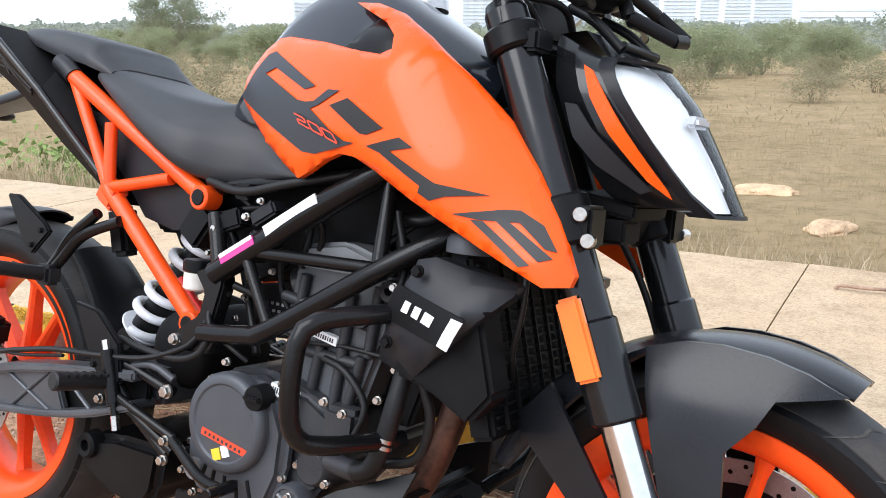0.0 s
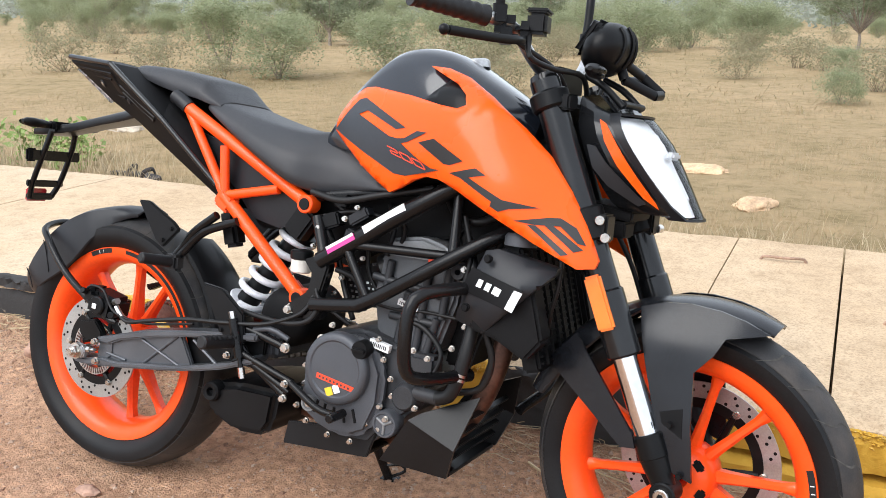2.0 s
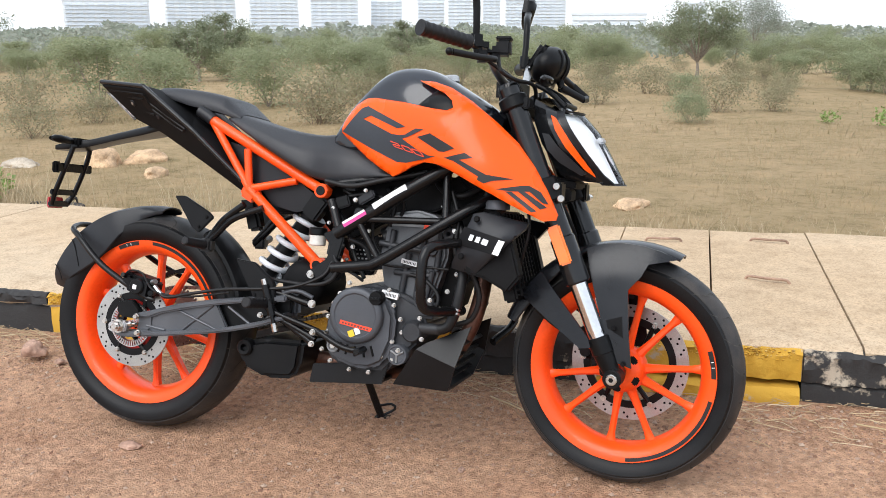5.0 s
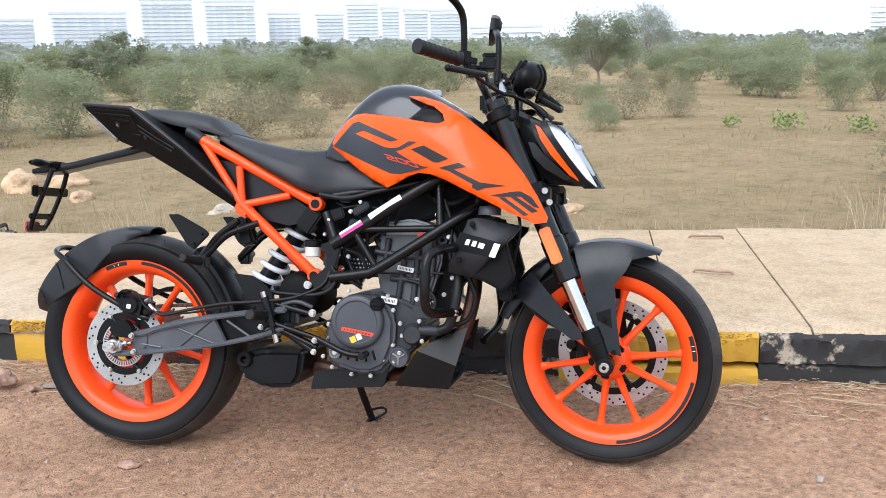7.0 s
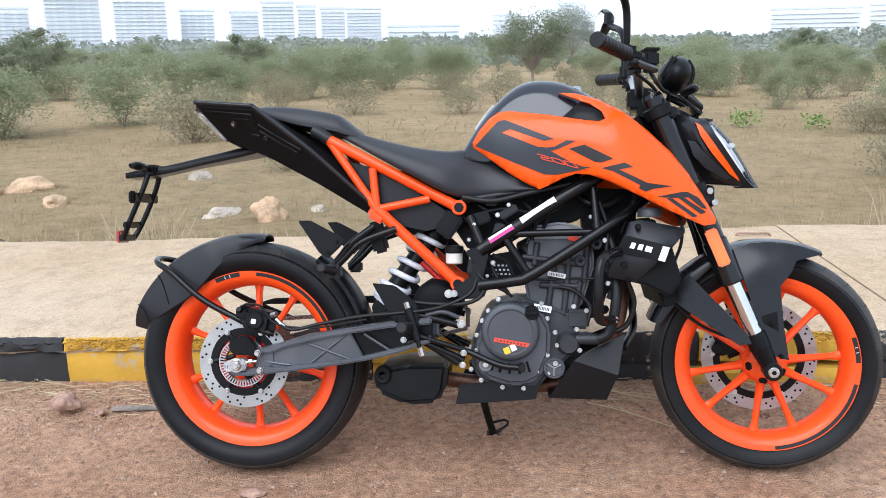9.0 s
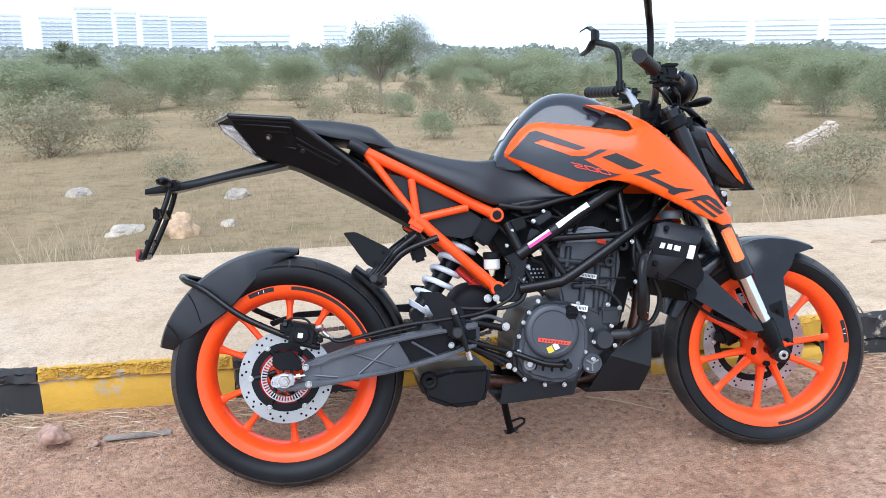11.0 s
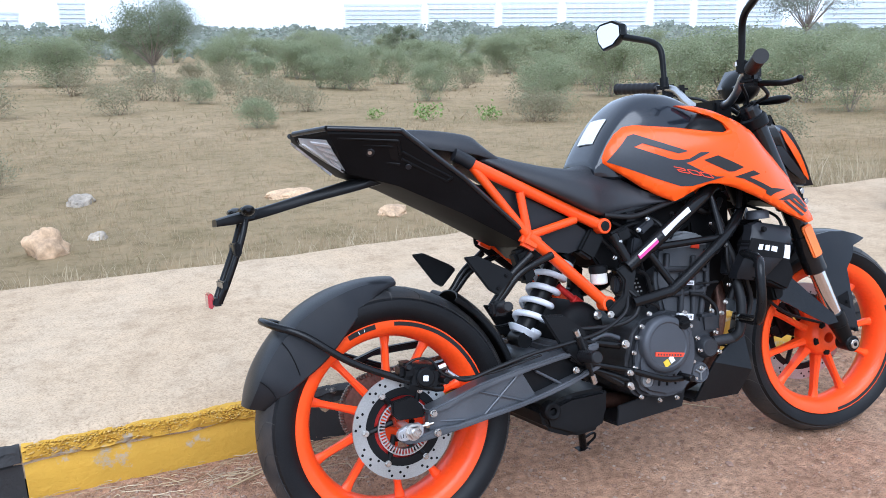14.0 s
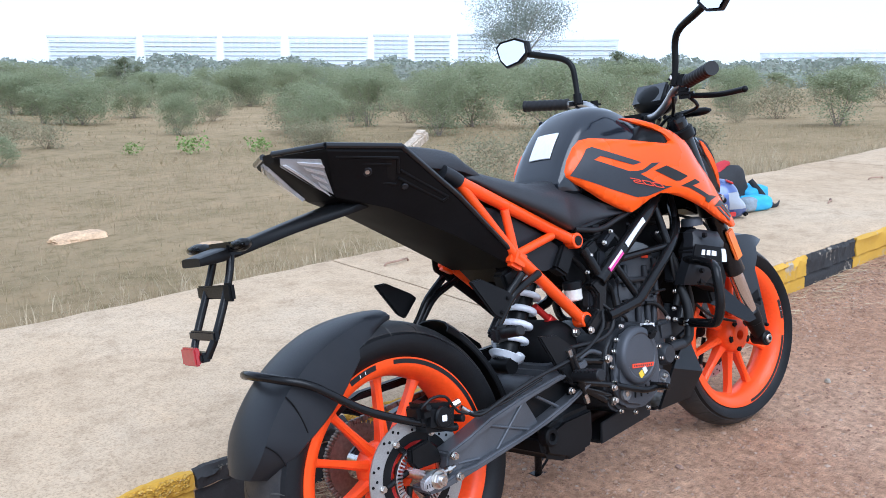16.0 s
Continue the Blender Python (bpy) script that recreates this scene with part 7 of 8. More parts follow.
for c, size, turn, mat in (((0.70, -0.115, 0.672), (0.05, 0.03, 0.022), -32, PLASTIC_GREY), ((0.63, -0.11, 0.655), (0.045, 0.03, 0.03), -20, PLASTIC), ((0.675, -0.1, 0.62), (0.03, 0.03, 0.045), 15, PLASTIC_GREY), ((0.965, -0.115, 0.545), (0.03, 0.03, 0.06), 12, PLASTIC_GREY), ((0.61, -0.11, 0.53), (0.03, 0.025, 0.04), 8, PLASTIC_GREY)):
    bike_part("connector", box(bmesh.new(), c, size, 0.004, Matrix.Rotation(radians(turn), 4, "Y")), mat, "dark plastic wiring connector")
for line, r, mat in (([(0.60, -0.125, 0.57), (0.615, -0.13, 0.53), (0.64, -0.15, 0.495), (0.69, -0.15, 0.47), (0.71, -0.14, 0.455)], 0.004, HOSE), ([(0.745, -0.108, 0.50), (0.80, -0.112, 0.497), (0.86, -0.11, 0.502), (0.93, -0.11, 0.50)], 0.0035, HOSE), ([(0.93, -0.12, 0.70), (0.952, -0.125, 0.63), (0.95, -0.13, 0.55), (0.975, -0.12, 0.48)], 0.006, HOSE), ([(0.575, -0.15, 0.40), (0.53, -0.155, 0.415), (0.47, -0.155, 0.40)], 0.006, ENGINE), ([(0.78, -0.13, 0.70), (0.80, -0.11, 0.66), (0.79, -0.1, 0.63)], 0.005, HOSE)):
    bike_part("cable", tube(bmesh.new(), line, r), mat, "thin cable or rod beside the engine")
bike_part("engine_mark", box(bmesh.new(), (0.868, -0.1035, 0.603), (0.026, 0.004, 0.012), 0.001, Matrix.Rotation(radians(10), 4, "Y")), DECAL_RED, "red-orange raised mark on the engine", eng)
# perforated heat shield and throttle body behind the frame tubes
SHIELD = [(0.625, 0.554), (0.735, 0.574), (0.765, 0.529), (0.736, 0.483), (0.653, 0.474), (0.630, 0.512)]
shield = bike_part("heat_shield", prism(bmesh.new(), SHIELD, -0.055, -0.045, 0.002), PLASTIC, "perforated black shield behind the frame")
bm = bmesh.new()
for k in range(24):
    u, w = [(0.652, 0.527)][0]
    box(bm, (u + 0.011 * (k % 6) + 0.004 * (k // 6), -0.0562, w + 0.004 - 0.0115 * (k // 6)), (0.0055, 0.0012, 0.0045), 0)
bike_part("shield_slot", bm, STEEL, "", shield)
bm = bmesh.new()
cyl(bm, (0.735, -0.07, 0.565), (0.80, -0.05, 0.60), 0.03, seg=22, chamfer=0.003)
bike_part("intake_rubber", bm, HOSE, "black rubber intake stub")
# foot pegs, brake pedal and heel guards
for s in (-1, 1):
    pegs = new("footrest")
    pegs.parent = bike
    tagged(pegs, "black footrest bracket with a rubber peg and heel plate")
    HEEL = [(0.352, 0.488), (0.410, 0.482), (0.468, 0.437), (0.478, 0.378), (0.440, 0.358), (0.401, 0.402)]
    bike_part("heel_plate", prism(bmesh.new(), HEEL, s * 0.158, s * 0.17, 0.003), PLASTIC, "", pegs)
    bm = bmesh.new()
    for a, b in zip(*[iter([(0.429, 0.374), (0.575, 0.283), (0.451, 0.411), (0.574, 0.381), (0.465, 0.346), (0.589, 0.291), (0.443, 0.331), (0.473, 0.346), (0.443, 0.386), (0.480, 0.339)])] * 2):
        cyl(bm, (a[0], s * 0.155, a[1]), (b[0], s * 0.15, b[1]), 0.0095, seg=12)
    bike_part("bracket", bm, FRAME, "", pegs)
    q = [(0.452, 0.373)][0]
    bm = bmesh.new()
    cyl(bm, (q[0], s * 0.16, q[1]), (q[0] - 0.012, s * 0.262, q[1] + 0.012), 0.0125, 0.0145, 14, 0.003)
    for k in range(6):
        box(bm, (q[0] - 0.002 * k, s * (0.18 + 0.013 * k), q[1] + 0.015 + 0.001 * k), (0.026, 0.006, 0.006), 0.001)
    bike_part("peg", bm, RUBBER_SIDE, "ribbed rubber peg", pegs)
    for p in [(0.414, 0.395), (0.443, 0.421)]:
        bolt_head(pegs, (p[0], s * 0.17, p[1]), 0.0055, 0.005, PLASTIC_DARK, side=s)
    for p in [(0.581, 0.386), (0.586, 0.281), (0.588, 0.312), (0.434, 0.343)]:
        bolt_head(pegs, (p[0], s * 0.165, p[1]), 0.0105 if p[1] > 0.38 else 0.008, 0.012, side=s)
    # pillion peg on its curved tubes
    pp = new("pillion_footrest")
    pp.parent = bike
    tagged(pp, "pillion footrest on curved black tubes with a foot plate")
    bm = bmesh.new()
    for line in ([(0.353, 0.634), (0.294, 0.590), (0.264, 0.553), (0.234, 0.519)], [(0.410, 0.627), (0.321, 0.593), (0.269, 0.545), (0.234, 0.512)]):
        tube(bm, [(u, s * 0.14, w) for u, w in line], 0.0095, 12)
    bike_part("stay", bm, FRAME, "", pp)
    PL = [(0.160, 0.647), (0.193, 0.648), (0.269, 0.608), (0.284, 0.594), (0.239, 0.550), (0.217, 0.564)]
    bike_part("foot_plate", prism(bmesh.new(), PL, s * 0.168, s * 0.178, 0.003), PLASTIC, "", pp)
    q = [(0.230, 0.523)][0]
    bm = bmesh.new()
    cyl(bm, (q[0] + 0.022, s * 0.15, q[1] - 0.006), (q[0] + 0.004, s * 0.235, q[1] + 0.006), 0.013, 0.012, 14, 0.003)
    box(bm, (q[0] + 0.02, s * 0.15, q[1] - 0.006), (0.04, 0.03, 0.035), 0.006)
    bike_part("peg", bm, RUBBER_SIDE, "", pp)
    for p in [(0.263, 0.594), (0.240, 0.567)]:
        bolt_head(pp, (p[0], s * 0.178, p[1]), 0.005, 0.005, PLASTIC_DARK, side=s)
bm = bmesh.new()
tube(bm, [(0.60, -0.165, 0.315), (0.68, -0.185, 0.285), (0.73, -0.19, 0.28)], 0.008, 10)
cyl(bm, (0.735, -0.17, 0.283), (0.735, -0.225, 0.283), 0.009, seg=12, chamfer=0.002)
tube(bm, [(0.60, -0.16, 0.315), (0.50, -0.165, 0.345), (0.455, -0.168, 0.36)], 0.0075, 10)
bike_part("brake_pedal", bm, FRAME, "black rear brake pedal")
bm = bmesh.new()
cyl(bm, (0.445, -0.172, 0.425), (0.47, -0.172, 0.345), 0.011, seg=14)
cyl(bm, (0.47, -0.172, 0.345), (0.48, -0.172, 0.31), 0.0055, seg=10)
mc = bike_part("rear_master_cylinder", bm, FRAME, "rear brake master cylinder")
for a, c in (((0.476, -0.172, 0.325), (0.482, -0.172, 0.303)), ((0.44, -0.172, 0.44), (0.447, -0.172, 0.42))):
    bike_part("pushrod_nut", cyl(bmesh.new(), a, c, 0.0075, seg=6), BOLT, "", mc)

# ---- tank, bodywork and seats ----
def loft(name, stations, mat, label="", parent=None, front=False, shape=None, angle=50):
    """A body skinned over cross sections: (along, top, bottom, half-width at the top, half-width at the bottom)."""
    shape = shape or [(0.0, 1.0), (0.55, 0.985), (0.85, 0.93), (1.0, 0.82), (-1, 0.5), (-1, 0.2), (-0.96, 0.03), (-0.7, 0.0)]
    loops = []
    for u, top, bot, ht, hb in stations:
        right = []
        for k, f in shape:
            if k >= 0:
                right.append((k * ht, bot + (top - bot) * f))
            else:
                right.append((-k * hb, bot + (top - bot) * f))
        loops.append([Vector((u, -s, w)) for s, w in right] + [Vector((u, s, w)) for s, w in reversed(right) if s > 1e-6])
    bm = bmesh.new()
    rings(bm, loops)
    return bike_part(name, bm, mat, label, parent, front, angle)


def smooth(stations, n=5):
    """More stations, on smooth lines between those given."""
    pts = np.array(stations, dtype=float)
    out = []
    ext = np.vstack([2 * pts[0] - pts[1], pts, 2 * pts[-1] - pts[-2]])
    for i in range(1, len(ext) - 2):
        p0, p1, p2, p3 = ext[i - 1:i + 3]
        for k in range(n):
            t = k / n
            out.append(0.5 * (2 * p1 + (p2 - p0) * t + (2 * p0 - 5 * p1 + 4 * p2 - p3) * t * t + (3 * p1 - p0 - 3 * p2 + p3) * t ** 3))
    out.append(pts[-1])
    return [tuple(float(x) for x in o) for o in out]


tank = new("fuel_tank")
tank.parent = bike
tagged(tank, "glossy dark fuel tank with orange side shrouds and bold graphics")
TANK_LINE = smooth([(0.583, 0.848, 0.80, 0.064, 0.083), (0.605, 0.885, 0.80, 0.073, 0.091), (0.64, 0.935, 0.79, 0.079, 0.098), (0.69, 0.988, 0.79, 0.083, 0.102), (0.74, 1.019, 0.79, 0.085, 0.112), (0.80, 1.024, 0.79, 0.092, 0.125),
                           (0.86, 1.010, 0.79, 0.095, 0.135), (0.93, 0.972, 0.79, 0.095, 0.14), (1.0, 0.93, 0.79, 0.08, 0.115), (1.04, 0.90, 0.8, 0.065, 0.09)])
loft("tank_shell", TANK_LINE, TANK_PAINT, "glossy blue-black painted tank top", tank,
     shape=[(0.0, 1.0), (0.4, 0.995), (0.75, 0.965), (1.0, 0.90), (1.12, 0.8), (-0.99, 0.62), (-1, 0.4), (-0.95, 0.1), (-0.7, 0.0)])
bm = lathe(bmesh.new(), [(0, 0.006), (0.026, 0.006), (0.03, 0.002), (0.03, -0.012), (0, -0.012)], (0, 0, 0), 32)
bike_part("filler_cap", moved(bm, Matrix.Translation((0.865, 0, 1.002)) @ Matrix.Rotation(radians(90), 4, "X") @ Matrix.Rotation(radians(12), 4, "Z")), STEEL, "brushed filler cap", tank)
side = depth([(0.598, 0.845, -0.09), (0.68, 0.928, -0.105), (0.65, 0.88, -0.115), (0.74, 0.80, -0.147), (0.78, 0.735, -0.155), (0.88, 0.77, -0.188), (0.80, 0.86, -0.168), (0.93, 0.898, -0.193), (0.82, 0.972, -0.125),
              (0.93, 0.945, -0.16), (1.0, 0.90, -0.185), (0.97, 0.82, -0.212), (1.072, 0.848, -0.168), (1.05, 0.77, -0.21), (1.111, 0.812, -0.165), (1.18, 0.712, -0.172), (1.207, 0.65, -0.185), (1.16, 0.66, -0.198), (1.09, 0.69, -0.205)])
OUT = [(0.600, 0.846), (0.622, 0.884), (0.648, 0.915), (0.672, 0.931), (0.70, 0.934), (0.80, 0.918), (0.88, 0.901), (0.922, 0.895), (0.938, 0.902), (0.930, 0.922), (0.905, 0.942), (0.86, 0.962), (0.826, 0.978),
       (0.87, 0.974), (0.92, 0.957), (0.98, 0.922), (1.046, 0.872), (1.10, 0.824), (1.145, 0.768), (1.18, 0.713), (1.21, 0.655), (1.207, 0.642), (1.178, 0.638), (1.10, 0.672), (1.02, 0.711), (0.944, 0.748), (0.90, 0.764),
       (0.868, 0.767), (0.835, 0.756), (0.80, 0.738), (0.778, 0.729), (0.74, 0.748), (0.70, 0.772), (0.65, 0.81)]
for s in (-1, 1):
    bm = panel(bmesh.new(), OUT, side, 0.012, 0.016, rim=0.012, mirror=s > 0)
    bike_part("side_shroud", bm, ORANGE, "glossy orange tank shroud", tank, angle=60)
INSERT = [(0.83, 0.908), (0.88, 0.897), (0.93, 0.893), (0.944, 0.903), (0.937, 0.928), (0.91, 0.944), (0.88, 0.952)]
for s in (-1, 1):
    bike_part("scoop_insert", panel(bmesh.new(), INSERT, side, 0.02, 0.02, rim=0.02, lift=-0.008, mirror=s > 0), PLASTIC, "gloss black scoop above the shroud", tank, angle=60)
GREY = [(0.612, 0.844), (0.671, 0.906), (0.688, 0.910), (0.813, 0.854), (0.788, 0.850), (0.703, 0.884), (0.680, 0.876), (0.772, 0.836), (0.794, 0.833), (0.813, 0.834), (0.843, 0.849), (0.867, 0.847), (0.822, 0.828), (0.805, 0.824), (0.852, 0.796), (0.882, 0.783), (0.903, 0.781), (0.866, 0.773), (0.820, 0.764), (0.790, 0.766), (0.713, 0.798), (0.669, 0.818)]
DARK = [
    [(0.849, 0.828), (0.886, 0.837), (0.955, 0.801), (0.927, 0.792), (0.913, 0.793)],
    [(0.927, 0.778), (0.982, 0.791), (1.003, 0.780), (0.969, 0.774), (1.038, 0.741), (1.103, 0.734), (1.052, 0.727), (1.033, 0.720), (1.017, 0.728), (1.019, 0.736), (0.953, 0.771)],
    [(1.062, 0.708), (1.122, 0.720), (1.139, 0.721), (1.167, 0.707), (1.188, 0.679), (1.174, 0.681), (1.141, 0.707), (1.096, 0.705)],
    [(1.085, 0.704), (1.100, 0.704), (1.162, 0.661), (1.150, 0.658)],
    [(1.109, 0.710), (1.124, 0.710), (1.185, 0.671), (1.170, 0.666)]
]
DECALS = [("grey_graphic", DECAL_GREY, 0.0018, GREY)] + [("dark_graphic", DECAL_BLACK, 0.0018, p) for p in DARK]
for s in (-1, 1):
    for name, mat, lift, poly in DECALS:
        bike_part(name, panel(bmesh.new(), poly, side, 0.0006, 0.016, lift=lift, mirror=s > 0), mat, "", tank, angle=60)
# the model number on the grey graphic
STROKES = {"2": [[(0, 1), (0.8, 1), (0.95, 0.9), (0.95, 0.62), (0.85, 0.52), (0.1, 0.48), (0, 0.38), (0, 0), (1, 0)]], "0": [[(0.1, 0), (0.9, 0), (1, 0.1), (1, 0.9), (0.9, 1), (0.1, 1), (0, 0.9), (0, 0.1), (0.1, 0)]]}
(nu0, nw0), (nu1, nw1), (nu2, nw2) = [(0.785, 0.804), (0.879, 0.777), (0.772, 0.817)]
digits = bmesh.new()
for k, ch in enumerate("200"):
    for line in STROKES[ch]:
        for (xa, ya), (xb, yb) in zip(line, line[1:]):
            ends = []
            for x, y in ((xa, ya), (xb, yb)):
                f = (k + x * 0.8) / 3
                ends.append(Vector((nu0 + (nu1 - nu0) * f + (nu2 - nu0) * y, 0, nw0 + (nw1 - nw0) * f + (nw2 - nw0) * y)))
            d = (ends[1] - ends[0]).normalized() * 0.001
            n = Vector((-d.z, 0, d.x))
            quad = [ends[0] - d + n, ends[0] - d - n, ends[1] + d - n, ends[1] + d + n]
            digits.faces.new([digits.verts.new((p.x, side(p.x, p.z) - 0.0048, p.z)) for p in quad])
bike_part("model_number", digits, DECAL_RED, "red-orange model number 200", tank)
sticker = bmesh.new()
rows = []
for k in range(7):
    u = 0.612 + 0.048 * k / 6
    top = float(np.interp(u, [q[0] for q in TANK_LINE], [q[1] for q in TANK_LINE]))
    face = [(u - 0.003, v, top + 0.003 - 0.9 * v * v) for v in np.linspace(-0.042, 0.03, 7)]
    rows.append([Vector(p) for p in face] + [Vector((p[0] + 0.002, p[1], p[2] - 0.002)) for p in reversed(face)])
rings(sticker, rows)
bike_part("warning_sticker", sticker, WHITE, "white paper sticker on the tank's back", tank)

loft("rider_seat", smooth([(0.262, 0.878, 0.866, 0.06, 0.09), (0.285, 0.887, 0.855, 0.075, 0.108), (0.36, 0.867, 0.812, 0.085, 0.125), (0.45, 0.847, 0.765, 0.085, 0.145), (0.53, 0.838, 0.724, 0.078, 0.148), (0.585, 0.842, 0.708, 0.065, 0.122),
                           (0.625, 0.835, 0.709, 0.06, 0.108), (0.67, 0.80, 0.716, 0.08, 0.11), (0.72, 0.765, 0.724, 0.10, 0.12), (0.778, 0.737, 0.729, 0.12, 0.13)]), SEAT, "black grained vinyl rider seat",
     shape=[(0.0, 1.0), (0.35, 0.998), (0.65, 0.985), (0.9, 0.955), (1.06, 0.905), (1.15, 0.83), (-0.92, 0.6), (-0.98, 0.4), (-1, 0.2), (-0.99, 0.05), (-0.92, 0.0)], angle=75)
loft("pillion_seat", smooth([(0.02, 0.950, 0.940, 0.05, 0.07), (0.04, 0.957, 0.93, 0.07, 0.09), (0.14, 0.952, 0.90, 0.085, 0.105), (0.235, 0.936, 0.883, 0.085, 0.11), (0.265, 0.918, 0.875, 0.08, 0.108), (0.305, 0.885, 0.865, 0.07, 0.1)]), SEAT, "black vinyl pillion pad",
     shape=[(0.0, 1.0), (0.6, 0.99), (0.9, 0.95), (1.05, 0.85), (-0.97, 0.5), (-1, 0.25), (-0.98, 0.05), (-0.85, 0.0)])

# tail
tail = new("tail_section")
tail.parent = bike
tagged(tail, "black angular tail with grab wings and a clear lamp")
def mirrored(half):
    """A closed section from its right half: points from the top centre to the bottom centre."""
    return [Vector(p) for p in half] + [Vector((u, -v, w)) for u, v, w in reversed(half[1:-1])]


TAIL = [[(-0.172, 0, 0.963), (-0.171, -0.01, 0.963), (-0.170, -0.02, 0.962), (-0.168, -0.02, 0.951), (-0.166, -0.018, 0.946), (-0.165, 0, 0.945)],
        [(-0.11, 0, 0.967), (-0.115, -0.09, 0.964), (-0.124, -0.14, 0.960), (-0.119, -0.14, 0.947), (-0.06, -0.055, 0.862), (-0.055, 0, 0.856)],
        [(0.03, 0, 0.945), (0.04, -0.11, 0.945), (0.036, -0.168, 0.946), (0.042, -0.168, 0.931), (0.05, -0.088, 0.823), (0.05, 0, 0.817)],
        [(0.15, 0, 0.89), (0.16, -0.105, 0.87), (0.188, -0.15, 0.832), (0.189, -0.149, 0.818), (0.20, -0.108, 0.745), (0.2, 0, 0.738)],
        [(0.30, 0, 0.79), (0.3, -0.10, 0.77), (0.335, -0.126, 0.700), (0.335, -0.125, 0.690), (0.358, -0.108, 0.652), (0.36, 0, 0.648)]]
bike_part("tail_shell", rings(bm := bmesh.new(), [mirrored(h) for h in TAIL]) and bm, PLASTIC_DARK, "matt black faceted tail shell", tail, angle=16)


def facet(k, f, g, out=0.0, s=-1):
    """A point on the side facet between two sections: f along, g from the wing edge to the keel."""
    a, b = (Vector(TAIL[k][3]).lerp(Vector(TAIL[k][4]), g), Vector(TAIL[k + 1][3]).lerp(Vector(TAIL[k + 1][4]), g))
    p = a.lerp(b, f) + Vector((-0.35, -0.75, -0.55)) * out
    return Vector((p.x, p.y * -s, p.z))


def plate(k, corners, thick, s, lift=0.0):
    bm = bmesh.new()
    top = [bm.verts.new(facet(k, f, g, lift + thick, s)) for f, g in corners]
    low = [bm.verts.new(facet(k, f, g, -0.01, s)) for f, g in corners]
    bm.faces.new(top)
    bm.faces.new(low)
    for i in range(len(corners)):
        j = (i + 1) % len(corners)
        bm.faces.new((top[i], top[j], low[j], low[i]))
    return bm


for s in (-1, 1):
    for k, p, q in ((1, (0.10, 0.10), (0.94, 0.10)), (1, (0.10, 0.10), (0.30, 0.52)), (1, (0.94, 0.10), (0.99, 0.36)), (1, (0.30, 0.52), (0.99, 0.56)), (1, (0.36, 0.22), (0.86, 0.22)), (2, (0.01, 0.30), (0.8, 0.12)), (2, (0.01, 0.44), (0.72, 0.30)), (2, (0.72, 0.30), (0.8, 0.12))):
        bike_part("wing_ridge", cyl(bmesh.new(), facet(k, *p, 0.0, s), facet(k, *q, 0.0, s), 0.0036, seg=8), PLASTIC, "", tail)
    bike_part("recess", plate(1, [(0.14, 0.13), (0.92, 0.13), (0.97, 0.5), (0.33, 0.47)], 0.0008, s), PLASTIC, "", tail)
    bike_part("tail_bolt", cyl(bmesh.new(), facet(1, 0.52, 0.36, -0.002, s), facet(1, 0.52, 0.36, 0.006, s), 0.0105, seg=20, chamfer=0.0015), PLASTIC_GREY, "", tail)
    bike_part("bolt_socket", cyl(bmesh.new(), facet(1, 0.52, 0.36, 0.0, s), facet(1, 0.52, 0.36, 0.0068, s), 0.005, seg=6), STEEL, "", tail)
    bike_part("tail_bolt", cyl(bmesh.new(), facet(2, 0.12, 0.5, -0.002, s), facet(2, 0.12, 0.5, 0.005, s), 0.007, seg=16, chamfer=0.001), PLASTIC_GREY, "", tail)
    edge = [Vector((u, v * -s, w)) for u, v, w in ((-0.169, -0.02, 0.961), (-0.122, -0.141, 0.958), (0.038, -0.169, 0.943), (0.188, -0.151, 0.829), (0.335, -0.127, 0.698))]
    bm = bmesh.new()
    for a, c in zip(edge, edge[1:]):
        cyl(bm, a, c, 0.0065, seg=10)
    bike_part("wing_edge", bm, BLACK_GLOSS, "", tail)
    bm = bmesh.new()
    tube(bm, [(0.185, s * 0.112, 0.886), (0.21, s * 0.113, 0.873), (0.228, s * 0.113, 0.861)], 0.0165, 14)
    bike_part("tube_collar", bm, PLASTIC_GREY, "", tail)
lamp = new("tail_lamp")
lamp.parent = tail
tagged(lamp, "clear-lens tail lamp")
for s in (-1, 1):
    part("lamp_bowl", plate(0, [(0.12, 0.0), (0.86, 0.16), (0.97, 0.95), (0.62, 1.0), (0.1, 0.9)], 0.0015, s), BULB_COVER, lamp)
    for r in range(4):
        g = 0.24 + 0.19 * r
        part("reflector_row", plate(0, [(0.42 + 0.1 * r, g), (0.86, g + 0.02), (0.9, g + 0.1), (0.46 + 0.1 * r, g + 0.1)], 0.006, s), LAMP_WHITE, lamp)
    part("light_guide", plate(0, [(0.2, 0.55), (0.55, 0.86), (0.9, 0.99), (0.9, 1.03), (0.5, 0.96), (0.15, 0.7)], 0.007, s), LAMP_WHITE, lamp)
    lens = part("lens", plate(0, [(0.1, -0.02), (0.88, 0.14), (1.0, 0.97), (0.6, 1.04), (0.08, 0.95)], 0.009, s), LENS, lamp, "clear tail lamp lens", 20)
    lens.visible_shadow = False
# plate hanger, indicators and reflector
hang = new("plate_hanger")
hang.parent = bike
tagged(hang, "black number plate hanger without a plate")
loft("hanger_arm", smooth([(0.02, 0.862, 0.832, 0.045, 0.06), (-0.05, 0.848, 0.818, 0.036, 0.046), (-0.15, 0.826, 0.800, 0.028, 0.034), (-0.25, 0.803, 0.778, 0.028, 0.03), (-0.31, 0.794, 0.768, 0.045, 0.045), (-0.362, 0.782, 0.765, 0.04, 0.04)]), PLASTIC, "", hang)
bm = bmesh.new()
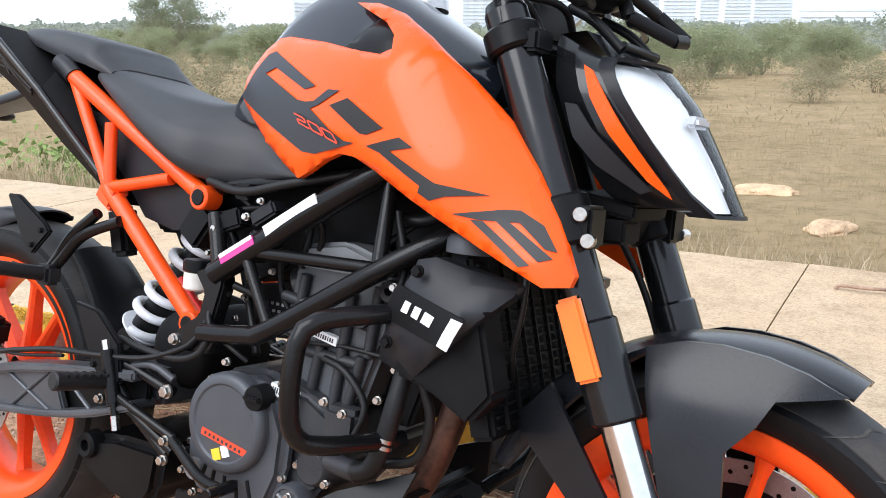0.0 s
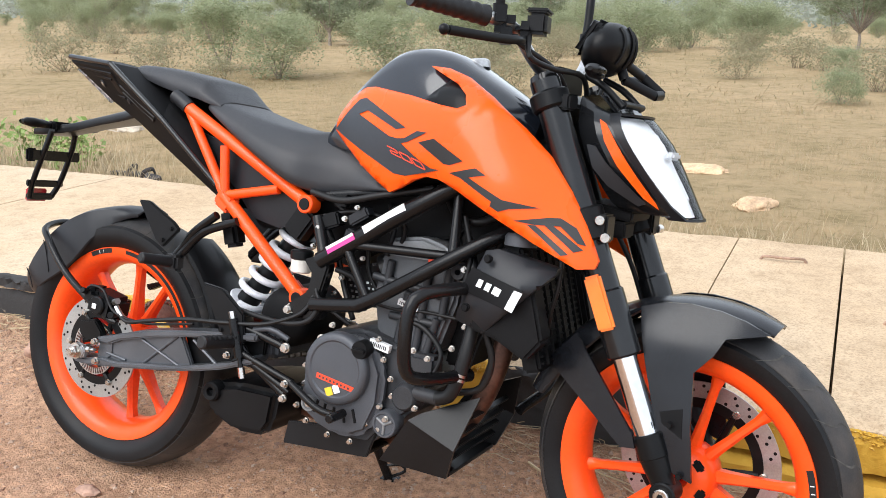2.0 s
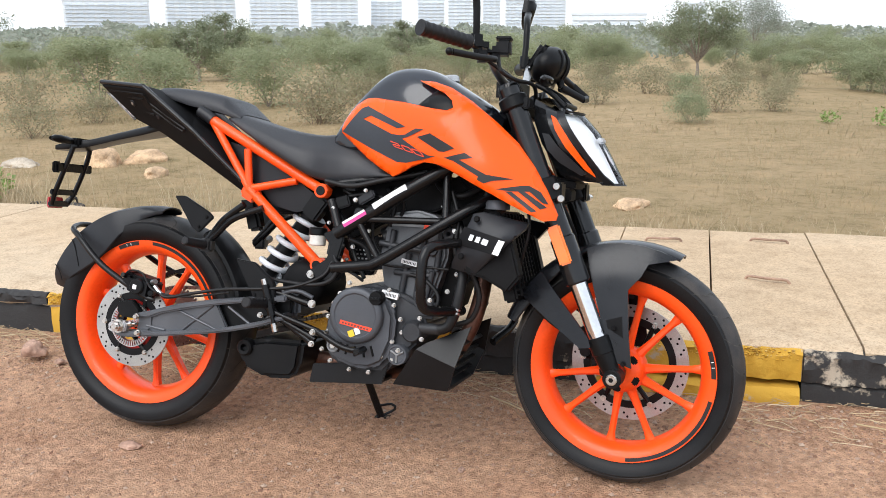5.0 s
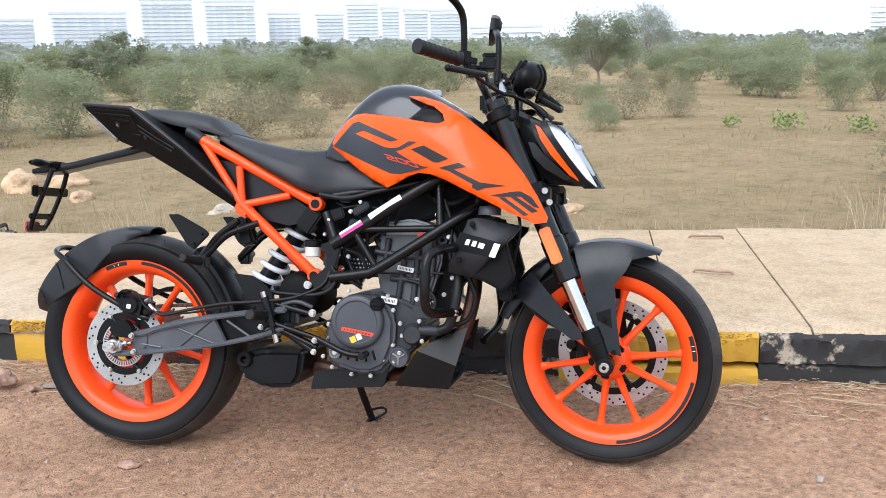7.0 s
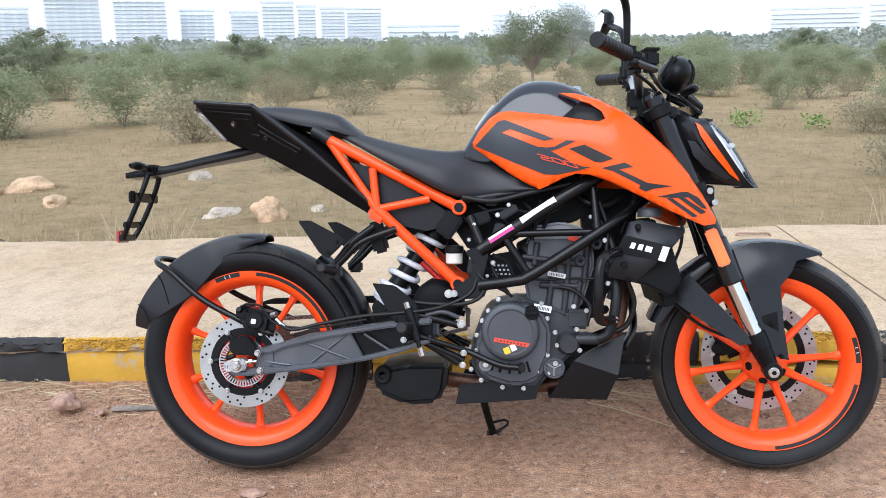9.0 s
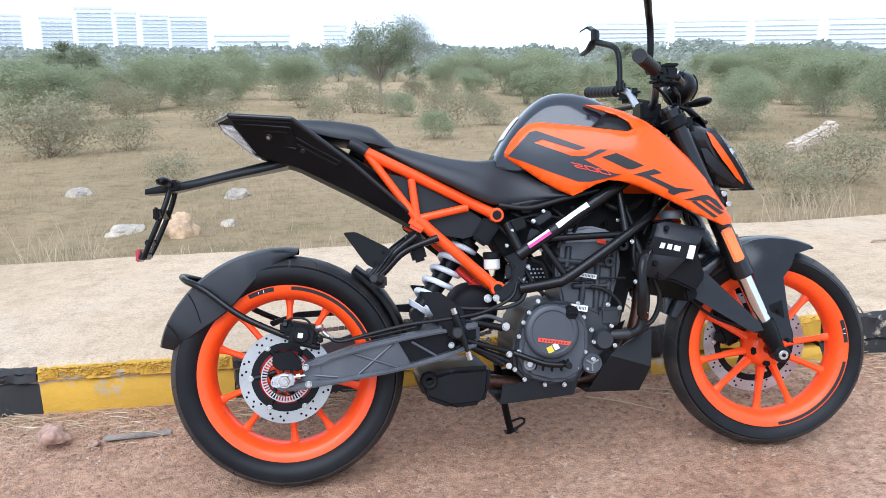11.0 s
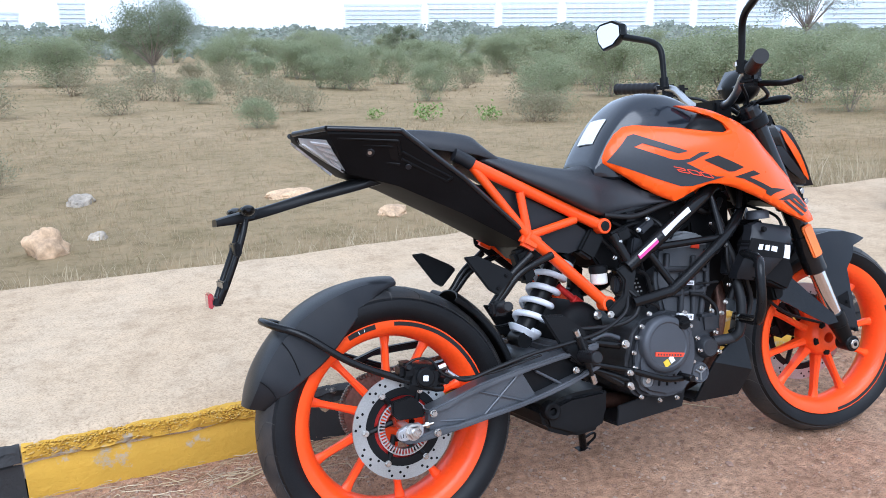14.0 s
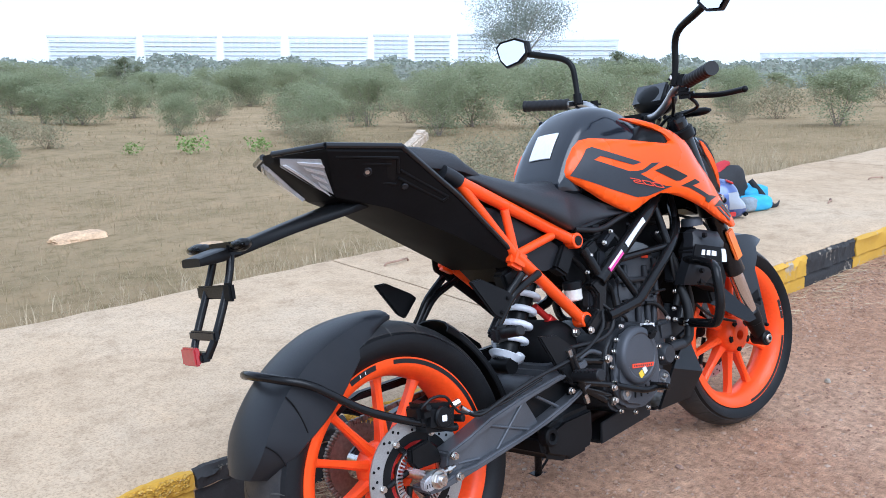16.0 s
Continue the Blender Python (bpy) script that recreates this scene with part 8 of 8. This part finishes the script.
for s in (-1, 1):
    tube(bm, [(-0.295, s * 0.036, 0.785), (-0.315, s * 0.042, 0.725), (-0.352, s * 0.042, 0.64), (-0.372, s * 0.032, 0.598)], 0.0075, 10)
box(bm, (-0.375, 0, 0.60), (0.022, 0.075, 0.018), 0.004)
box(bm, (-0.322, 0, 0.712), (0.008, 0.15, 0.026), 0.003)
box(bm, (-0.358, 0, 0.636), (0.012, 0.11, 0.018), 0.003)
box(bm, (-0.29, 0, 0.79), (0.035, 0.10, 0.026), 0.006)
bike_part("plate_bracket", bm, FRAME, "", hang)
bike_part("rear_reflector", box(bmesh.new(), (-0.389, 0.0, 0.603), (0.012, 0.06, 0.034), 0.003), RED_LENS, "small red reflector", hang)
bm = bmesh.new()
box(bm, (-0.328, -0.07, 0.712), (0.012, 0.03, 0.034), 0.004)
bike_part("clip", bm, PLASTIC_DARK, "", hang)


def indicator(parent, base, out, front=False):
    ind = new("indicator")
    ind.parent = parent
    tagged(ind, "slim turn indicator with a clear lens")
    b, o = Vector(base), Vector(out)
    d, s1, s2 = frame_of(b, b + o)
    bm = bmesh.new()
    cyl(bm, b, b + o * 0.35, 0.008, 0.012, 14)
    loops = []
    for f, r in ((0.2, 0.008), (0.35, 0.011), (0.65, 0.0125), (0.88, 0.010), (1.0, 0.004)):
        loops.append([b + o * f + Vector((math.cos(a) * r * 1.25, 0, math.sin(a) * r)) for a in [2 * math.pi * k / 18 for k in range(18)]])
    rings(bm, loops)
    bike_part("housing", bm, PLASTIC, "", ind, front)
    bm = bmesh.new()
    sgn = 1 if front else -1
    c = b + o * 0.68 + Vector((sgn * 0.011, 0, 0))
    blob(bm, c, (0.008, 0.028, 0.009))
    bike_part("lens", bm, LENS_INDICATOR, "", ind, front)


for s in (-1, 1):
    indicator(hang, (-0.295, s * 0.045, 0.792), (-0.008, s * 0.075, 0.004))

# headlight
hl = new("headlight")
hl.parent = bike
tagged(hl, "faceted headlight with a white reflector and black mask")


def grade(w, rows):
    return float(np.interp(-w, [-r[0] for r in rows], [r[1] for r in rows]))


W_ROWS = [0.915, 0.905, 0.89, 0.87, 0.85, 0.82, 0.79, 0.765, 0.75, 0.742]
CENTRE = [(0.915, 1.235), (0.87, 1.278), (0.82, 1.308), (0.742, 1.352)]
EDGE = [(0.915, 1.205), (0.87, 1.232), (0.82, 1.268), (0.765, 1.31), (0.742, 1.335)]
HALF = [(0.915, 0.075), (0.90, 0.104), (0.86, 0.106), (0.80, 0.088), (0.765, 0.068), (0.742, 0.048)]


def lamp_face(back, shrink):
    rows = []
    for w in W_ROWS:
        c, e, h = grade(w, CENTRE), grade(w, EDGE), grade(w, HALF) * shrink
        ww = 0.828 + (w - 0.828) * shrink
        rows.append([Vector((c + (e - c) * abs(k) ** 2.2 - back, k * h, ww)) for k in [j / 6 for j in range(-6, 7)]])
    return rows


bm = bmesh.new()
rings(bm, lamp_face(0, 0.99), close=False)
bmesh.ops.solidify(bm, geom=list(bm.faces), thickness=0.003)
bike_part("lens", bm, LENS, "clear headlight lens", hl, True).visible_shadow = False
bm = bmesh.new()
rings(bm, lamp_face(0.018, 0.97), close=False)
bmesh.ops.solidify(bm, geom=list(bm.faces), thickness=0.003)
bike_part("reflector", bm, REFLECTOR, "white-silver reflector bowl", hl, True)
bm = bmesh.new()
box(bm, (1.285, 0.0, 0.85), (0.016, 0.045, 0.014), 0.004)
bike_part("bulb_shield", bm, BULB_COVER, "", hl, True)
bm = bmesh.new()
for s in (-1, 1):
    pts = [(grade(w, EDGE) - 0.004, s * grade(w, HALF) * 0.84, w) for w in (0.885, 0.84, 0.80, 0.77)]
    tube(bm, pts, 0.0055, 8)
bike_part("light_guide", bm, LAMP_WHITE, "white daytime light strips", hl, True)
bm = bmesh.new()
f0, f1, f2 = lamp_face(-0.003, 1.035), lamp_face(-0.002, 0.985), lamp_face(0.03, 1.04)
ring0, ring1, ring2 = ([r[0][k] for k in range(13)] + [row[-1] for row in r[1:-1]] + [r[-1][k] for k in range(12, -1, -1)] + [row[0] for row in reversed(r[1:-1])] for r in (f0, f1, f2))
rings(bm, [ring1, ring0, ring2], cap=False)
bike_part("bezel", bm, PLASTIC_GREY, "charcoal headlight surround", hl, True)
bm = bmesh.new()
rows = []
for w in W_ROWS:
    e, h = grade(w, EDGE), grade(w, HALF) * 1.03
    rows.append((e - 0.01, h, w))
back = [(1.135, 0.088, 0.945), (1.135, 0.095, 0.93), (1.137, 0.098, 0.91), (1.14, 0.10, 0.885), (1.15, 0.10, 0.86), (1.16, 0.098, 0.835), (1.175, 0.092, 0.81), (1.19, 0.085, 0.785), (1.205, 0.075, 0.762), (1.215, 0.06, 0.75)]
for s in (-1, 1):
    rings(bm, [[Vector((u, s * h, w)) for u, h, w in rows], [Vector(((u + b[0]) / 2, s * ((h + b[1]) / 2 + 0.012), (w + b[2]) / 2)) for (u, h, w), b in zip(rows, back)], [Vector((b[0], s * b[1], b[2])) for b in back]], close=False)
rings(bm, [[Vector((rows[0][0], s * rows[0][1], rows[0][2] + 0.004)) for s in (-1, 0, 1)], [Vector((1.17, s * 0.09, 0.948)) for s in (-1, 0, 1)], [Vector((back[0][0], s * back[0][1], back[0][2])) for s in (-1, 0, 1)]], close=False)
rings(bm, [[Vector((rows[-1][0], s * rows[-1][1], rows[-1][2])) for s in (-1, 0, 1)], [Vector((back[-1][0], s * back[-1][1], back[-1][2])) for s in (-1, 0, 1)]], close=False)
rings(bm, [[Vector((b[0], -b[1], b[2])) for b in back], [Vector((b[0], b[1], b[2])) for b in back]], close=False)
bike_part("mask", bm, BLACK_GLOSS, "gloss black headlight mask", hl, True, angle=30)
for s in (-1, 1):
    stripe = [(1.183, 0.905), (1.196, 0.898), (1.243, 0.832), (1.292, 0.766), (1.296, 0.757), (1.27, 0.775), (1.225, 0.826), (1.197, 0.868)]
    sd = depth([(1.18, 0.905, -0.113), (1.24, 0.835, -0.117), (1.29, 0.765, -0.088), (1.2, 0.86, -0.119), (1.25, 0.80, -0.108)])
    bike_part("orange_stripe", panel(bmesh.new(), stripe, sd, 0.003, 0.02, mirror=s > 0), ORANGE, "orange side stripe", hl, True)
    blade = [(1.165, 0.86), (1.182, 0.858), (1.205, 0.83), (1.275, 0.765), (1.262, 0.76), (1.21, 0.79), (1.18, 0.82)]
    bike_part("side_blade", panel(bmesh.new(), blade, sd, 0.003, 0.02, lift=0.001, mirror=s > 0), PLASTIC_GREY, "", hl, True)
bm = bmesh.new()
box(bm, (1.19, 0, 0.742), (0.10, 0.10, 0.02), 0.004, Matrix.Rotation(radians(8), 4, "Y"))
box(bm, (1.20, -0.03, 0.71), (0.06, 0.05, 0.03), 0.004)
bike_part("lamp_bracket", bm, PLASTIC_DARK, "", hl, True)

# handlebar, controls, dash and mirrors
hb = new("handlebar")
hb.parent = bike
tagged(hb, "steel handlebar with rubber grips and black controls")
for s in (-1, 1):
    bm = tube(bmesh.new(), [(1.045, 0, 0.985), (1.045, s * 0.07, 0.985), (1.04, s * 0.12, 1.01), (1.03, s * 0.17, 1.05), (1.01, s * 0.23, 1.062), (0.945, s * 0.36, 1.076)], 0.011, 16)
    bike_part("bar", bm, STEEL, "", hb, True)
    bm = bmesh.new()
    a, b = Vector((1.008, s * 0.235, 1.063)), Vector((0.94, s * 0.365, 1.077))
    d, s1, s2 = frame_of(a, b)
    loops = []
    for k in range(34):
        r = (0.0178 if k % 4 in (1, 2) else 0.0164) if 1 < k < 32 else 0.0185
        p = a.lerp(b, k / 33)
        loops.append([p + (s1 * math.cos(q) + s2 * math.sin(q)) * r for q in [2 * math.pi * m / 20 for m in range(20)]])
    rings(bm, loops)
    bike_part("grip", bm, RUBBER_SIDE, "black rubber grip", hb, True)
    bm = bmesh.new()
    box(bm, (1.02, s * 0.205, 1.062), (0.052, 0.05, 0.046), 0.016, Matrix.Rotation(radians(-s * 28), 4, "Z"))
    box(bm, (1.03, s * 0.20, 1.034), (0.042, 0.05, 0.028), 0.011, Matrix.Rotation(radians(-s * 28), 4, "Z"))
    bike_part("switch_box", bm, PLASTIC, "", hb, True)
    bm = tube(bmesh.new(), [(1.055, s * 0.18, 1.03), (1.078, s * 0.24, 1.022), (1.064, s * 0.30, 1.018), (1.03, s * 0.385, 1.018)], 0.0078, 10, flat=0.7)
    blob(bm, (1.026, s * 0.392, 1.018), (0.009, 0.009, 0.009), sub=2)
    bike_part("lever", bm, PLASTIC, "black brake or clutch lever", hb, True)
    bm = bmesh.new()
    box(bm, (1.05, s * 0.165, 1.05), (0.036, 0.045, 0.026), 0.01, Matrix.Rotation(radians(-s * 20), 4, "Z"))
    bike_part("lever_perch", bm, PLASTIC, "", hb, True)
bike_part("paper_tag", box(bmesh.new(), (1.006, -0.188, 1.08), (0.02, 0.018, 0.012), 0.0015, Matrix.Rotation(radians(30), 4, "Z")), WHITE, "", hb, True)
bike_part("bar_clamp", box(bmesh.new(), (1.045, 0, 0.972), (0.06, 0.11, 0.055), 0.008), PLASTIC, "", hb, True)
bm = bmesh.new()
box(bm, (1.068, -0.152, 1.060), (0.036, 0.044, 0.038), 0.006, Matrix.Rotation(radians(14), 4, "Z"))
box(bm, (1.068, -0.152, 1.082), (0.04, 0.048, 0.008), 0.003, Matrix.Rotation(radians(14), 4, "Z"))
bike_part("front_reservoir", bm, PLASTIC, "square black brake fluid reservoir", hb, True)
bm = tube(bmesh.new(), [(1.06, -0.17, 1.04), (1.08, -0.2, 1.0), (1.10, -0.14, 0.985), (1.12, -0.06, 0.98), (1.11, 0.0, 0.93)], 0.005)
tube(bm, [(1.03, -0.16, 1.03), (1.09, -0.1, 0.98), (1.10, -0.03, 0.9)], 0.0045)
tube(bm, [(1.03, 0.16, 1.03), (1.10, 0.1, 1.0), (1.10, 0.03, 0.9)], 0.0045)
bike_part("control_cable", bm, HOSE, "", hb, True)
dash = new("dash")
dash.parent = bike
tagged(dash, "black rounded instrument display")
rot = Matrix.Rotation(radians(32), 4, "Y")
bm = bmesh.new()
blob(bm, (1.140, 0, 1.036), (0.044, 0.074, 0.052), rot)
for k in (-1, 0, 1):
    tube(bm, [Vector((1.140, k * 0.03, 1.036)) + rot @ Vector((0.046 * math.cos(q), 0, 0.054 * math.sin(q))) * (1 - 0.1 * k * k) for q in (-0.2, 0.2, 0.6, 1.0, 1.4)], 0.003, 8)
box(bm, Vector((1.135, 0, 1.04)) + rot @ Vector((-0.018, 0, 0.004)), (0.02, 0.122, 0.074), 0.009, rot, 3)
bike_part("dash_body", bm, PLASTIC, "", dash, True)
bike_part("screen", box(bmesh.new(), Vector((1.135, 0, 1.04)) + rot @ Vector((-0.0285, 0, 0.004)), (0.002, 0.108, 0.06), 0.0, rot), SCREEN, "dark display glass", dash, True)
bm = bmesh.new()
for s in (-1, 1):
    tube(bm, [(1.12, s * 0.045, 0.985), (1.16, s * 0.05, 0.965), (1.20, s * 0.05, 0.93)], 0.0065)
tube(bm, [(1.20, -0.05, 0.935), (1.20, 0.05, 0.935)], 0.0065)
LOOP = [(1.155, 0.0, 1.025), (1.172, 0.0, 0.985), (1.222, 0.05, 0.963), (1.228, 0.086, 0.969), (1.19, 0.07, 1.0), (1.155, 0.0, 1.025)]
for a, c in zip(LOOP, LOOP[1:]):
    bike_part("bracket_bar", tube(bmesh.new(), [a, c], 0.0095, 10, flat=0.6), PLASTIC, "", dash)
bike_part("dash_stay", bm, PLASTIC, "", dash, True)
for s in (-1, 1):
    indicator(dash, (1.155, s * 0.06, 0.985), (0.022, s * 0.105, 0.002), True)
    mir = new("mirror")
    mir.parent = bike
    tagged(mir, "black stalk mirror with a diamond-shaped head")
    bm = tube(bmesh.new(), [(1.008, s * 0.19, 1.075), (1.01, s * 0.195, 1.12), (1.008, s * 0.202, 1.175), (0.998, s * 0.23, 1.203), (0.978, s * 0.30, 1.226), (0.957, s * 0.36, 1.244)], 0.0085, 12, r2=0.011)
    cyl(bm, (1.008, s * 0.19, 1.06), (1.009, s * 0.192, 1.09), 0.013, seg=14)
    bike_part("stalk", bm, PLASTIC, "", mir, True)
    BASE_PTS = [(0.355, 1.285), (0.362, 1.325), (0.40, 1.345), (0.455, 1.342), (0.47, 1.325), (0.455, 1.275), (0.43, 1.245), (0.385, 1.255)]
    HEAD_PTS = [(0.395 + (v - 0.412) * 1.12, 1.255 + (w - 1.298) * 0.92) for v, w in BASE_PTS]
    cen = Vector((0.395, 1.255, 0))
    loops = []
    for du, k in ((-0.008, 0.93), (-0.010, 1.0), (0.004, 1.0), (0.016, 0.85), (0.022, 0.5)):
        loops.append([Vector((0.946 + du + (w - 1.268) * 0.12 + (0.395 - v) * 0.22, s * (cen.x + (v - cen.x) * k), cen.y + (w - cen.y) * k)) for v, w in HEAD_PTS])
    bm = bmesh.new()
    rings(bm, loops)
    bike_part("mirror_head", bm, PLASTIC, "", mir, True)
    bm = bmesh.new()
    bm.faces.new([bm.verts.new((0.946 - 0.0105 + (w - 1.268) * 0.12 + (0.395 - v) * 0.22, s * (cen.x + (v - cen.x) * 0.84), cen.y + (w - cen.y) * 0.84)) for v, w in HEAD_PTS])
    r = bmesh.ops.extrude_face_region(bm, geom=list(bm.faces))
    for v in [g for g in r["geom"] if isinstance(g, bmesh.types.BMVert)]:
        v.co.x -= 0.0015
    bike_part("mirror_glass", bm, MIRROR, "pale sky-reflecting glass", mir, True)
